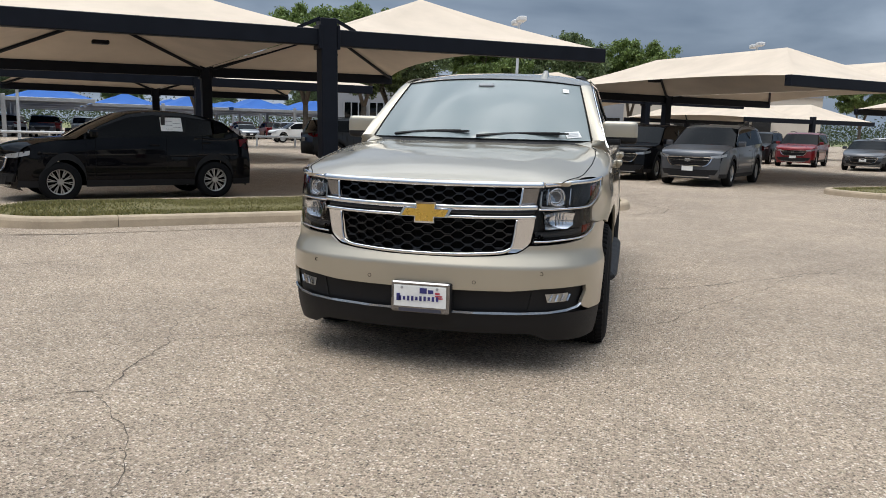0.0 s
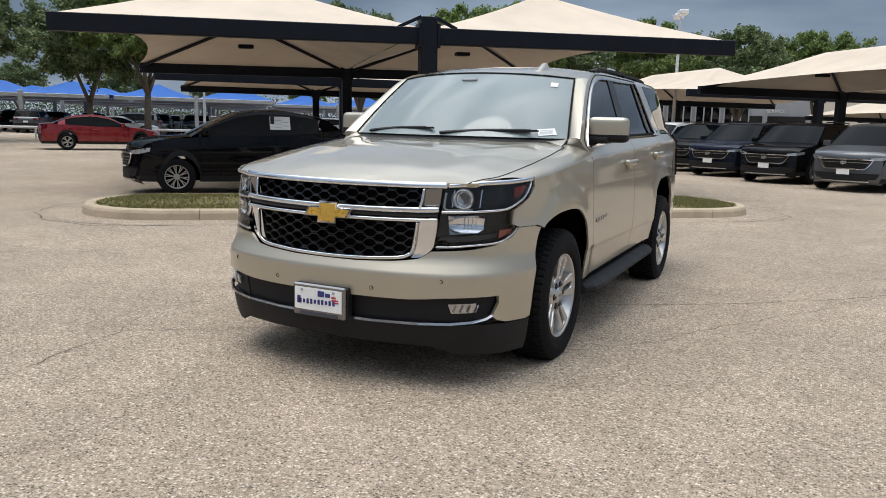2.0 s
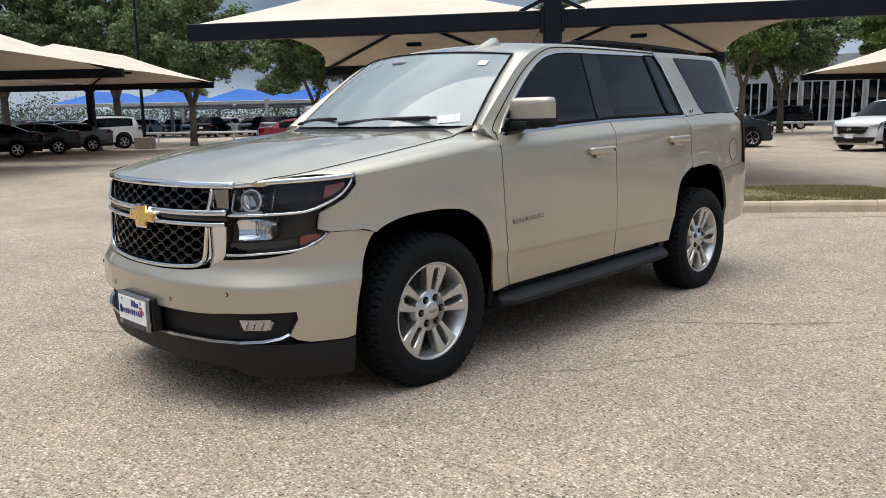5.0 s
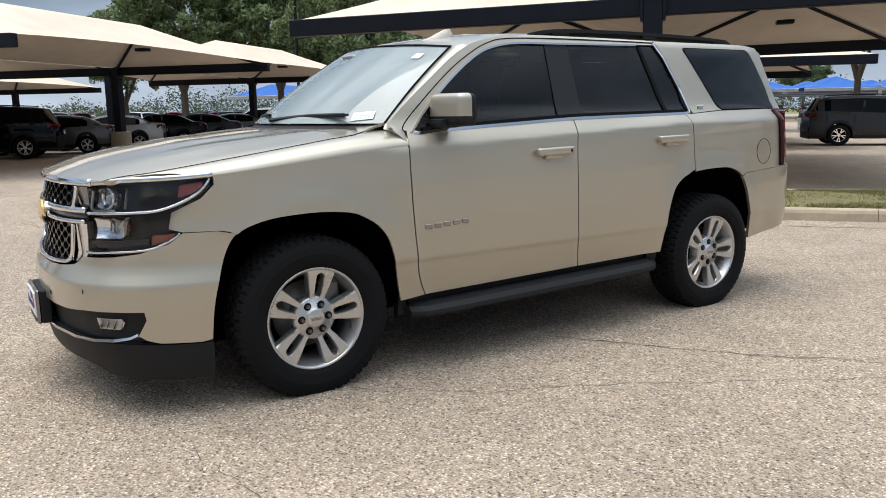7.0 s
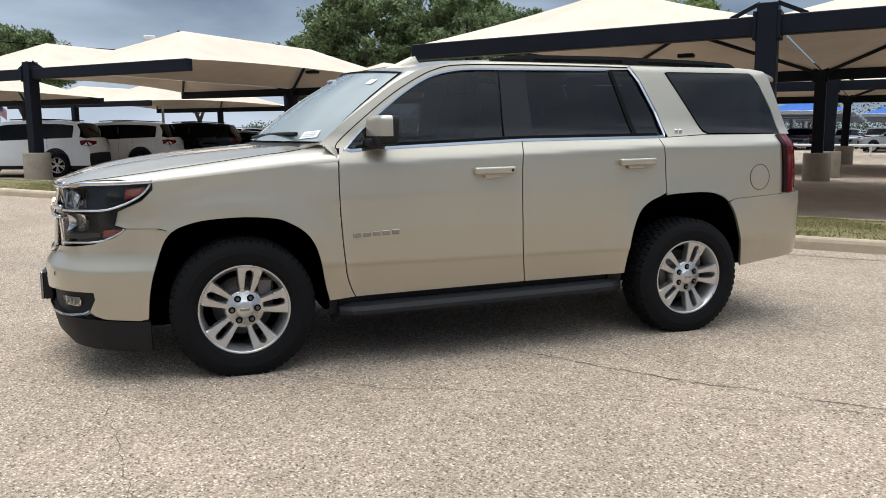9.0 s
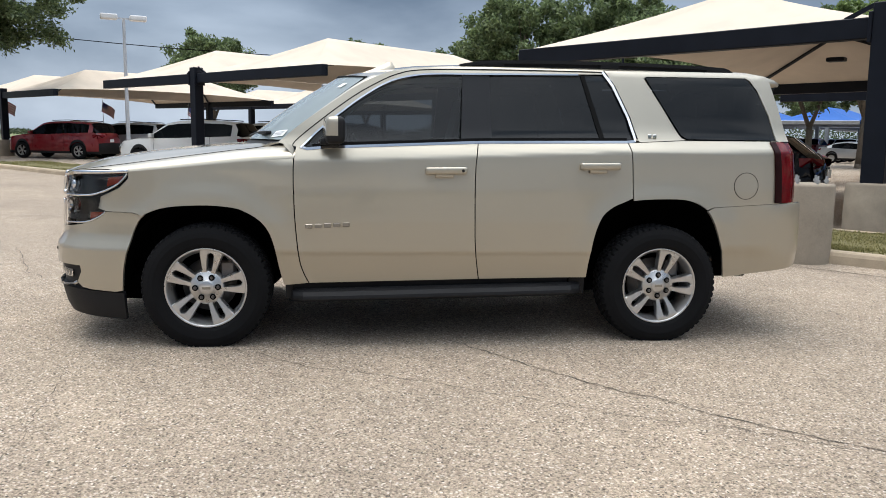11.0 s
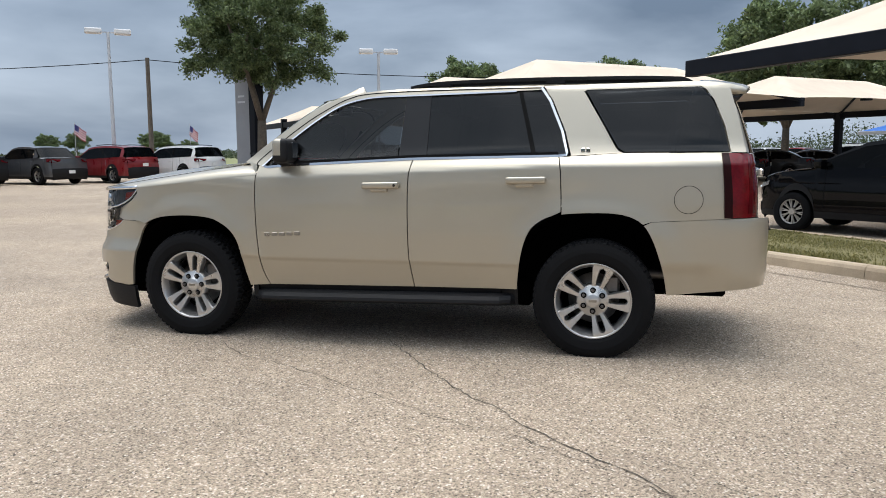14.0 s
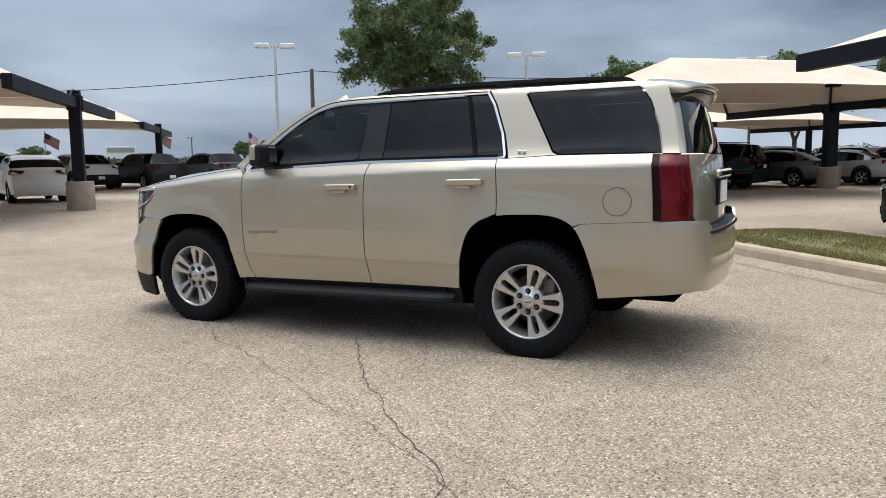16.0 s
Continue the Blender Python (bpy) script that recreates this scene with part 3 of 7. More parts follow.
T, B = "sand-coloured hipped shade on dark steel frames", "blue hipped shade on steel frames"
for a, b, d, e in ((0, 0, 2, 2.94), (0.15, 13.7, 2, 2.76), (19.2, 0.7, 2, 2.90), (20.2, 14.2, 2, 2.92), (-19.3, 0.7, 2, 2.97), (-20.7, 13.2, 2, 3.10), (-38.3, 1.5, 1, 2.9), (-38.3, 15.5, 1, 2.9), (38.0, 0.7, 1, 2.8), (40, 20.5, 1, 2.5)):
    shade(lot_m(a, b) @ pose(0, 0, 0, 0, -0.82 if (a, b) == (0, 0) else 0, 0), TAN_CLOTH, T, "sand-coloured shades", detail=d, eave=e, depth=11.5 if (a, b) == (0, 0) else 11.1)
# the two at b = -27 stand out of view, for reflections
for a, b in ((-17.9, -13.7), (-35.1, -13.3), (2.0, -27.0), (20.5, -27.0)):
    shade(lot_m(a, b, 180), TAN_CLOTH, T, "sand-coloured shades", detail=2 if -30 < a < 0 else 1, eave=2.92 if -30 < a < 0 else 2.78)
blue = shade(lot_m(-19.7, 52), BLUE_CLOTH, B, "blue shades", detail=0, steel=GALV)
for a, b in ((-7.0, 53), (-19.7, 66), (-7.0, 66), (-32.5, 52), (-32.5, 66), (6, 66), (-7, 80), (-19.7, 80), (6, 80), (19, 66), (19, 80), (32, 72), (32, 86), (45, 80), (58, 88), (45, 95), (6, 95), (19, 95), (-7, 95), (-19.7, 95)):
    copy_thing(blue, lot_m(a, b))

# ---- parked vehicles ----


def low_wheel(parent, x, y, r, sx, rim, simple=False, spokes=10):
    hub = new("wheel")
    hub.parent = parent
    hub.matrix_basis = pose(x, y, r)
    w = 0.11
    vs, fs = lathe([(-w, r * 0.64), (-w * 1.05, r * 0.84), (-w * 0.85, r * 0.985), (w * 0.85, r * 0.985), (w * 1.05, r * 0.84), (w, r * 0.64)], 26)
    mesh_ob("tyre", vs, fs, RUBBER, hub)
    vs, fs = lathe([(0.03, r * 0.66), (0.085, r * 0.645), (0.09, r * 0.60), (0.05, r * 0.58)], 26)
    mesh_ob("rim", [(sx * a, b, c) for a, b, c in vs], fs, rim, hub)
    vs, fs = lathe([(0.02, r * 0.6), (0.02, 0.001)], 20)
    mesh_ob("wheel_back", [(sx * a, b, c) for a, b, c in vs], fs, GALV if simple else WELL, hub)
    if simple:
        return
    bm = bmesh.new()
    for k in range(spokes):
        a = 2 * math.pi * k / spokes
        m = Matrix.Rotation(a, 4, "X")
        thin = 10 / spokes
        box(bm, (sx * 0.065, r * 0.33, (0.02 if k % 2 else -0.02) * thin), (0.03, r * 0.60, 0.034 * thin), 0, m)
    rod(bm, (sx * 0.05, 0, 0), (sx * 0.085, 0, 0), r * 0.16, n=12)
    part("spokes", bm, rim, hub)


#        length width wheelbase front-overhang tyre, then the line over the car as (y, z), and the belt
SHAPES = {
    "suv": dict(l=4.90, w=1.93, wb=2.85, fo=0.97, r=0.37, hood=((0.03, 0.66), (0.06, 0.90), (0.22, 1.00), (0.9, 1.10), (1.30, 1.14)), top=((1.30, 1.14), (2.02, 1.63), (2.4, 1.70), (3.2, 1.73), (4.05, 1.70), (4.45, 1.64), (4.74, 1.20)), back=((4.74, 1.20), (4.84, 1.05), (4.88, 0.75)), belt=((1.1, 1.08), (2.5, 1.12), (4.75, 1.22)), glass=4.35),
    "crossover": dict(l=4.30, w=1.76, wb=2.62, fo=0.86, r=0.335, hood=((0.03, 0.60), (0.06, 0.84), (0.18, 0.95), (0.6, 1.035), (1.08, 1.08)), top=((1.08, 1.07), (1.55, 1.32), (1.98, 1.51), (2.4, 1.57), (2.9, 1.56), (3.40, 1.49), (3.70, 1.41), (4.08, 1.14)), back=((4.08, 1.16), (4.22, 1.02), (4.27, 0.72)), belt=((0.95, 1.02), (1.5, 1.07), (2.6, 1.10), (3.3, 1.14), (4.15, 1.26)), glass=3.50, cut=3),
    "sedan": dict(l=4.75, w=1.84, wb=2.85, fo=0.86, r=0.335, hood=((0.03, 0.55), (0.06, 0.72), (0.25, 0.82), (0.9, 0.93), (1.35, 0.98)), top=((1.35, 0.98), (2.15, 1.36), (2.55, 1.43), (3.0, 1.43), (3.55, 1.36), (4.20, 1.08)), back=((4.20, 1.08), (4.62, 1.05), (4.70, 0.95), (4.73, 0.68)), belt=((1.2, 0.94), (2.6, 0.96), (4.3, 1.04)), glass=3.75),
    "truck": dict(l=5.0, w=1.92, wb=3.0, fo=0.95, r=0.385, hood=((0.03, 0.70), (0.06, 0.92), (0.20, 1.03), (0.9, 1.10), (1.28, 1.13)), top=((1.28, 1.13), (1.95, 1.60), (2.3, 1.67), (3.0, 1.69), (3.60, 1.63), (4.10, 1.21)), back=((4.10, 1.21), (4.2, 1.17), (4.86, 1.17), (4.93, 1.12), (4.97, 0.72)), belt=((1.15, 1.09), (2.5, 1.12), (4.15, 1.18)), glass=3.66),
}


def vehicle(kind, paint, label, category, m, group="", rim=None, cladding=True, sticker=False, simple=False, spokes=10):
    """A parked car with its nose towards -y of m, which stands at the front bumper's middle."""
    c = SHAPES[kind]
    L, hw, r = c["l"], c["w"] / 2, c["r"]
    car = thing({"sedan": "sedan", "truck": "pickup_truck"}.get(kind, "parked_suv"), label, category, group, m)
    rim = rim or ALLOY
    plan = table((0, 0.10, 0.30, 0.8, L - 0.8, L - 0.25, L), (0.80, 0.90, 0.96, 1.0, 1.0, 0.96, 0.88), 0.05)
    belt = table(*zip(*c["belt"]))
    roof_top = max(z for _, z in c["top"])
    sect = table((0.2, 0.32, 0.5, 0.8, 0.98, 1.08), (0.93, 0.97, 1.0, 0.995, 0.975, 0.945), 0.04)
    bow = table((0, 0.4, 1.3), (0.34, 0.16, 0.0))
    bow_b = table((L - 1.0, L - 0.3, L), (0.0, 0.06, 0.12))

    def half(y, z):
        b = belt(y)
        if z <= b:
            return hw * plan(y) * sect(min(z, 1.02))
        k = (z - b) / (roof_top - b)
        return hw * plan(y) * (0.955 - 0.20 * k)

    def put(x, y, z):
        k = (x / hw) ** 2
        return (x, y + bow(y) * k - bow_b(y) * k, z)

    def strip(name, line, mat, parent, lbl="", n=9, inset=0.0, lift=0.0, roundness=0.03):
        """A skin right across the car along a line of (y, z)."""
        pts = curve(list(line), 4)
        verts, faces = [], []
        for y, z in pts:
            h = half(y, z) * (1 - inset)
            for i in range(n):
                u = -1 + 2 * i / (n - 1)
                verts.append(put(u * h, y, z + lift - roundness * u ** 4))
        for i in range(len(pts) - 1):
            for j in range(n - 1):
                k = i * n + j
                faces.append((k, k + 1, k + n + 1, k + n))
        return mesh_ob(name, verts, faces, mat, parent, lbl)

    hubs = (c["fo"], c["fo"] + c["wb"])

    def low(y):
        z = 0.26
        for h in hubs:
            d = r * 1.16
            if abs(y - h) < d:
                z = max(z, r * 0.98 + math.sqrt(d * d - (y - h) ** 2))
        return z

    top_line = list(c["hood"]) + list(c["top"]) + list(c["back"])
    over = table([y for y, _ in c["hood"]] + [y for y, _ in c["top"]][1:] + [y for y, _ in c["back"]][1:], [z for _, z in c["hood"]] + [z for _, z in c["top"]][1:] + [z for _, z in c["back"]][1:])
    ys = sorted(set(list(np.linspace(0.03, L - 0.03, 44)) + [h + r * 1.16 * q for h in hubs for q in (-1.001, -0.999, -0.97, -0.85, -0.6, -0.3, 0, 0.3, 0.6, 0.85, 0.97, 0.999, 1.001)]))
    for sx in (-1, 1):
        verts, faces, n = [], [], 7
        for y in ys:
            hi = min(belt(y) if c["belt"][0][0] - 0.1 < y < c["belt"][-1][0] else 9, over(y) - 0.03)
            lo = min(low(y), hi - 0.01)
            for j in range(n):
                z = lo + (hi - lo) * j / (n - 1)
                verts.append(put(sx * half(y, z), y, z))
        for i in range(len(ys) - 1):
            for j in range(n - 1):
                k = i * n + j
                faces.append((k, k + 1, k + n + 1, k + n)[::-sx])
        body = mesh_ob("body_side", verts, faces, paint, car)
        # side windows and rail
        gy = [y for y in np.linspace(c["belt"][0][0] + 0.08, c["belt"][-1][0] - 0.06, 30) if over(y) - 0.07 > belt(y) + 0.015]
        for nm, mat, f0, f1, y0, y1, off in (("side_glass", PARKED_GLASS, 0.0, 0.90, -9, c["glass"], -0.004), ("roof_rail", paint, 0.86, 1.0, -9, 99, 0.004), ("rear_pillar", paint, 0.0, 0.90, c["glass"], 99, 0.0)):
            verts, faces = [], []
            cols = [y for y in gy if y0 <= y <= y1]
            if nm == "rear_pillar":
                cols = [c["glass"]] + cols
            for y in cols:
                b, t = belt(y), over(y) - 0.03
                for f in (f0, (f0 + f1) / 2, f1):
                    z = b + (t - b) * f
                    verts.append(put(sx * (half(y, z) + off), y, z))
            for i in range(len(cols) - 1):
                for j in range(2):
                    k = i * 3 + j
                    faces.append((k, k + 1, k + 4, k + 3)[::-sx])
            mesh_ob(nm, verts, faces, mat, body)
        mid = (c["belt"][0][0] + c["glass"]) / 2 + 0.35
        y0 = mid
        part("door_pillar", box(bmesh.new(), (sx * (half(y0, belt(y0) + 0.2) + 0.002), y0, belt(y0) + 0.2), (0.012, 0.07, 0.40), 0, None), BLACK_GLOSS, body)
        for y in () if simple else (mid - 0.18, mid + 0.75):
            part("door_handle", box(bmesh.new(), (sx * (half(y, belt(y) - 0.14) + 0.008), y, belt(y) - 0.14), (0.02, 0.18, 0.03), 0.006), paint, body)
        for y in () if simple else (c["fo"] + r + 0.22, mid + 0.02, c["fo"] + c["wb"] - r * 0.7):
            line = [put(sx * (half(y, z) + 0.001), y + 0.02 * (z - 0.6), z) for z in np.linspace(0.42 if y < c["fo"] + c["wb"] - r else 0.85, belt(y), 7)]
            ribbon("door_gap", line, (0.008, 0.004), SEAL, body, up=(sx, 0, 0))
        ym = c["belt"][0][0] + 0.42
        part("wing_mirror", box(bmesh.new(), (sx * (hw + 0.06), ym, belt(ym) + 0.09), (0.20, 0.14, 0.14), 0.04, seg=2), paint, body)
        trim = [y for y in ys]
        verts = []
        for y in trim:
            for z in (low(y) - 0.012, low(y) + (0.10 if cladding else 0.03)):
                verts.append(put(sx * (half(y, z) + 0.006), y, z))
        mesh_ob("lower_trim", verts, [(2 * i, 2 * i + 1, 2 * i + 3, 2 * i + 2)[::-sx] for i in range(len(trim) - 1)], BLACK_PLASTIC, body)
        for h in hubs:
            low_wheel(car, sx * (hw - 0.12), h, r, sx, rim, simple, spokes)
        # lamps
        zf = c["hood"][1][1]
        q = [put(sx * hw * a, y, z) for a, y, z in ((0.58, 0.018, zf - 0.06), (0.80, 0.05, zf - 0.03), (0.955, 0.24, zf + 0.01), (0.955, 0.22, zf - 0.06), (0.80, 0.035, zf - 0.11), (0.62, 0.012, zf - 0.11))]
        q = [(x * 1.0, y - 0.02, z) for x, y, z in q]
        mesh_ob("headlamp", q, [tuple(range(6))[::-sx]], ALLOY, car, "clear headlamp", False)
        zb = c["back"][0][1] - 0.10
        yb = c["back"][-1][0]
        q = [put(sx * hw * a, y, z) for a, y, z in ((0.50, yb + 0.03, zb), (0.93, yb - 0.05, zb + 0.03), (0.985, yb - 0.28, zb + 0.02), (0.985, yb - 0.25, zb - 0.12), (0.90, yb + 0.0, zb - 0.15), (0.55, yb + 0.035, zb - 0.09))]
        mesh_ob("tail_lamp", q, [tuple(range(6))[::sx]], RED_LENS, car, "red tail lamp", False)
    z0 = c["hood"][0][1]
    strip("front_bumper", ((0.12, 0.22), (0.05, 0.30), (0.02, 0.45), (0.03, z0)), paint, car)
    strip("hood", c["hood"], paint, car)
    t = c["top"]
    cut = c.get("cut", 2)
    strip("windscreen", t[:cut], PARKED_GLASS, car, "dark windscreen", inset=0.03, lift=0.004)
    strip("roof", t[cut - 1:-1], paint, car)
    strip("rear_window", t[-2:], PARKED_GLASS, car, "dark rear window", inset=0.05, lift=0.006)
    strip("tailgate", c["back"], paint, car)
    yb, zb = c["back"][-1]
    strip("rear_bumper", ((yb, zb), (yb + 0.01, 0.55), (yb - 0.03, 0.36), (yb - 0.10, 0.24)), paint if not cladding else BLACK_PLASTIC, car)
    def panel(name, hx, z0, z1, out, mat, parent, narrow=1.0, lbl=""):
        """A thick panel that follows the bow of the nose; narrow: its lower edge against its upper one."""
        verts, faces, n = [], [], 11
        for i in range(n):
            u = -1 + 2 * i / (n - 1)
            for z, k, y in ((z0, narrow, -out), (z1, 1.0, -out), (z1, 1.0, 0.05), (z0, narrow, 0.05)):
                x = u * hx * k
                verts.append((x, y + bow(0.0) * (x / hw) ** 2, z))
        for i in range(n - 1):
            faces += [(4 * i + k, 4 * i + (k + 1) % 4, 4 * i + 4 + (k + 1) % 4, 4 * i + 4 + k) for k in range(4)]
        faces += [(3, 2, 1, 0), tuple(4 * n - 4 + k for k in range(4))]
        return mesh_ob(name, verts, faces, mat, parent, lbl, False)

    gz = c["hood"][1][1] - 0.20
    gr = panel("grille", hw * 0.60, gz - 0.12, gz + 0.10, 0.012, BLACK_PLASTIC, car, 0.78)
    if not simple:
        ring = curve([(-0.60, 0.10), (-0.3, 0.105), (0.3, 0.105), (0.60, 0.10), (0.63, 0.06), (0.49, -0.12), (0.2, -0.125), (-0.2, -0.125), (-0.49, -0.12), (-0.63, 0.06), (-0.60, 0.10)], 3)[:-1]
        ribbon("grille_frame", [(hw * a, -0.022 + bow(0.0) * a * a, gz + b) for a, b in ring], (0.024, 0.02), CHROME if paint is not PAINTS["charcoal"] else BLACK_GLOSS, gr, "", True, (0, -1, 0))
        for k in range(3):
            ribbon("grille_bar", [(hw * a, -0.018 + bow(0.0) * a * a, gz - 0.07 + 0.05 * k) for a in np.linspace(-0.52 - 0.02 * k, 0.52 + 0.02 * k, 9)], (0.012, 0.012), SATIN if k == 2 else BLACK_GLOSS, gr, "", False, (0, -1, 0))
        part("grille_badge", box(bmesh.new(), (0, -0.024, gz + 0.03), (0.15, 0.02, 0.085), 0.02), SATIN, gr)
        panel("bumper_insert", hw * 0.80, 0.33, 0.47, 0.012, BLACK_PLASTIC, car, 0.9)
        panel("bumper_lip", hw * 0.60, 0.255, 0.285, 0.012, SATIN, car)
    panel("lower_grille", hw * 0.62, 0.29, 0.43, 0.018, BLACK_PLASTIC, car, 0.9)
    part("front_plate", box(bmesh.new(), (0, -0.020, 0.50), (0.30, 0.012, 0.13)), WHITE_PAPER, car)
    part("rear_plate", box(bmesh.new(), (0, yb + 0.04, zb + (0.10 if kind != "truck" else -0.15)), (0.30, 0.012, 0.14)), WHITE_PAPER, car)
    bm = box(bmesh.new(), (0, L / 2, 0.42), (hw * 1.3, L - 0.5, 0.34))
    part("underbody", bm, WELL, car)
    if kind == "truck":
        part("bed_floor", box(bmesh.new(), (0, 4.54, 1.172), (hw * 1.5, 0.62, 0.02)), BLACK_PLASTIC, car)
    if kind == "suv":
        for sx in (-1, 1):
            ribbon("roof_bar", [(sx * hw * 0.66, y, over(y) + 0.035) for y in np.linspace(2.4, 4.1, 8)], (0.035, 0.03), BLACK_PLASTIC, car)
    if sticker:
        y0 = sticker
        zc = belt(y0) + 0.22
        q = [put(hw * 0 + (half(y0 + dy, zc + dz) + 0.012) * sticker_side, y0 + dy, zc + dz) for dy, dz in ((-0.19, -0.12), (0.19, -0.12), (0.19, 0.12), (-0.19, 0.12)) for sticker_side in (1,)]
        st = mesh_ob("window_sheet", q, [(0, 1, 2, 3)], WHITE_PAPER, car, "white buyer's sheet in the window", False)
        q = [put((half(y0 + dy, zc + dz) + 0.015), y0 + dy, zc + dz) for dy, dz in ((-0.165, 0.0), (-0.135, 0.0), (-0.135, 0.08), (-0.165, 0.08))]
        mesh_ob("sheet_print", q, [(0, 1, 2, 3)], CRIMSON, st, "", False)
        for k in range(5):
            q = [put((half(y0 + dy, zc + dz) + 0.015), y0 + dy, zc + dz) for dy, dz in ((-0.11 + 0.14 * (k % 2), -0.085 + 0.034 * k), (0.02 + 0.14 * (k % 2), -0.085 + 0.034 * k), (0.02 + 0.14 * (k % 2), -0.080 + 0.034 * k), (-0.11 + 0.14 * (k % 2), -0.080 + 0.034 * k))]
            mesh_ob("sheet_print", q, [(0, 1, 2, 3)], INK, st, "", False)
    return car


def parked(kind, colour, a, b, turn, label, category="car", **kw):
    """turn 0: nose towards -b; -90: towards -a; 90: towards +a."""
    return vehicle(kind, PAINTS[colour], label, category, lot_m(a, b, turn), **kw)


# the black crossover under the near shade: nose towards -a
parked("crossover", "black", -5.42, 1.32, -81, "black crossover with a white sheet in its rear side window", sticker=2.72, spokes=20)
# row under the far shade beyond the tail: noses towards -a
for a, b, kind, col, lab in ((11.0, 2.1, "suv", "grey", "grey parked SUV with a chrome-barred grille"), (10.75, 4.8, "suv", "black", "black parked SUV with a chrome-barred grille"), (10.8, 7.6, "suv", "navy", "dark blue parked SUV with a chrome-barred grille"),
                             (11.1, 10.2, "suv", "black", "black SUV parked under a shade"), (10.7, 12.7, "suv", "white", "white parked SUV with black lower trim")):
    parked(kind, col, a, b, -62, lab, group="cars under the sand-coloured shades")
for a, b, kind, col, lab in ((28.3, 8.8, "sedan", "grey", "grey sedan parked under a shade"), (28.3, 12.5, "suv", "red", "bright red SUV parked under a shade"), (28.8, 15.7, "suv", "charcoal", "dark SUV parked under a shade"), (30.0, 4.8, "sedan", "silver", "silver sedan parked under a shade")):
    parked(kind, col, a, b, -62, lab, group="cars under the sand-coloured shades")
# row under the shade off the nose: noses towards -a, tails to the drive
for k, (kind, col, lab) in enumerate((("suv", "white", "white parked SUV seen from its tail"), ("suv", "white", "white parked SUV seen from its tail"), ("suv", "black", "black SUV parked under a shade"), ("sedan", "grey", "grey sedan parked under a shade"))):
    parked(kind, col, -23.9, 0.6 + 3.1 * k, -57, lab, group="cars under the sand-coloured shades")
for k, (kind, col, lab) in enumerate((("sedan", "silver", "silver sedan parked under a shade"), ("sedan", "black", "black sedan parked under a shade"), ("sedan", "charcoal", "dark sedan parked under a shade"), ("sedan", "grey", "grey sedan parked under a shade"), ("suv", "white", "white SUV parked under a shade"))):
    parked(kind, col, -24.1, 13.2 + 3.1 * k, -57, lab, group="cars under the sand-coloured shades")
parked("truck", "white", 66, 31, -30, "white pickup truck parked beyond the service building", "truck")
parked("sedan", "red", -6.75, 21.8, 104, "dark red sedan standing in the drive")
parked("suv", "charcoal", 9.9, 17.6, 90, "dark grey parked SUV with chrome wheels", rim=CHROME)
# unseen row behind the drive, added to be mirrored in the SUV's side
for k, (kind, col) in enumerate((("suv", "white"), ("sedan", "charcoal"), ("suv", "silver"), ("suv", "grey"), ("sedan", "white"))):
    parked(kind, col, -3.0 + 2.9 * k, -31.0, 180, col + " car out of view behind the drive, added for reflections", group="cars under the sand-coloured shades")
# far row along the road: tails towards the camera
for k, (kind, col, lab, cat) in enumerate((("suv", "white", "white parked SUV seen from its tail", "car"), ("suv", "red", "red parked SUV seen from its tail", "car"), ("truck", "grey", "dark grey pickup truck seen from its tail", "truck"),
                                           ("truck", "charcoal", "black pickup truck seen from its tail", "truck"), ("truck", "white", "white pickup truck seen from its tail", "truck"), ("truck", "charcoal", "black pickup truck parked along the road", "truck"), ("truck", "grey", "grey pickup truck parked along the road", "truck"))):
    parked(kind, col, -37.4, -6.0 - 3.1 * k, -57, lab, cat, group="row along the road")
parked("crossover", "white", -26.2, -17.3, -68, "white hatchback under the shade seen from its tail", cladding=False)
for b, col in ((3.0, "red"), (5.8, "silver"), (8.6, "grey")):
    parked("suv", col, -36.9, b * 1.1 - 1.8, -57, col + " SUV parked with its tail to the drive", group="cars under the sand-coloured shades")

# cars far off under the blue shades: five kinds, copied
protos = [vehicle(k, PAINTS[c], f"{c} car far off under the blue shades", "car", lot_m(a, b, t), "cars under the blue shades", simple=True) for k, c, a, b, t in (
    ("truck", "white", -30, 50, 90), ("suv", "grey", -14.0, 48, -90), ("truck", "red", -40, 50, 90), ("sedan", "silver", -9, 44, 90), ("suv", "silver", 0, 49, -90), ("suv", "white", 12, 50, -90), ("suv", "black", 18, 46, -90))]
far = random.Random(5)
for row, b0 in enumerate((55, 61, 69)):
    for k in range(24):
        if far.random() < 0.25:
            continue
        copy_thing(far.choice(protos), lot_m(-48 + 2.9 * k + row * 0.4, b0, far.choice((0, 180))))
for k in range(10):
    copy_thing(far.choice(protos), lot_m(-40 - 3 * (k % 7), 22 + 12 * (k // 7), far.choice((0, 180))))

# ---- the champagne SUV: nose towards -y, front axle over the origin ----
suv = thing("suv", "champagne silver full-size SUV with chrome grille standing on the pavement", "car")

SIDE_Z = table((0.2, 0.36, 0.45, 0.59, 0.608, 0.80, 1.0, 1.14, 1.205, 1.222, 1.25, 1.29, 1.33, 1.755, 1.795, 1.83),
               (0.925, 0.942, 0.955, 0.980, 0.9885, 0.992, 0.985, 0.976, 0.970, 0.962, 0.944, 0.915, 0.893, 0.742, 0.722, 0.66), 0.008)
CREASE = table((-0.6, 0.2, 0.55, 1.2, 2.6, 3.3, 3.9), (1.10, 1.15, 1.175, 1.200, 1.258, 1.27, 1.275), 0.1)
TAPER_BACK = table((2.3, 2.9, 3.53, 3.8, 3.95, 4.1), (0, 0.01, 0.042, 0.068, 0.10, 0.15), 0.12)
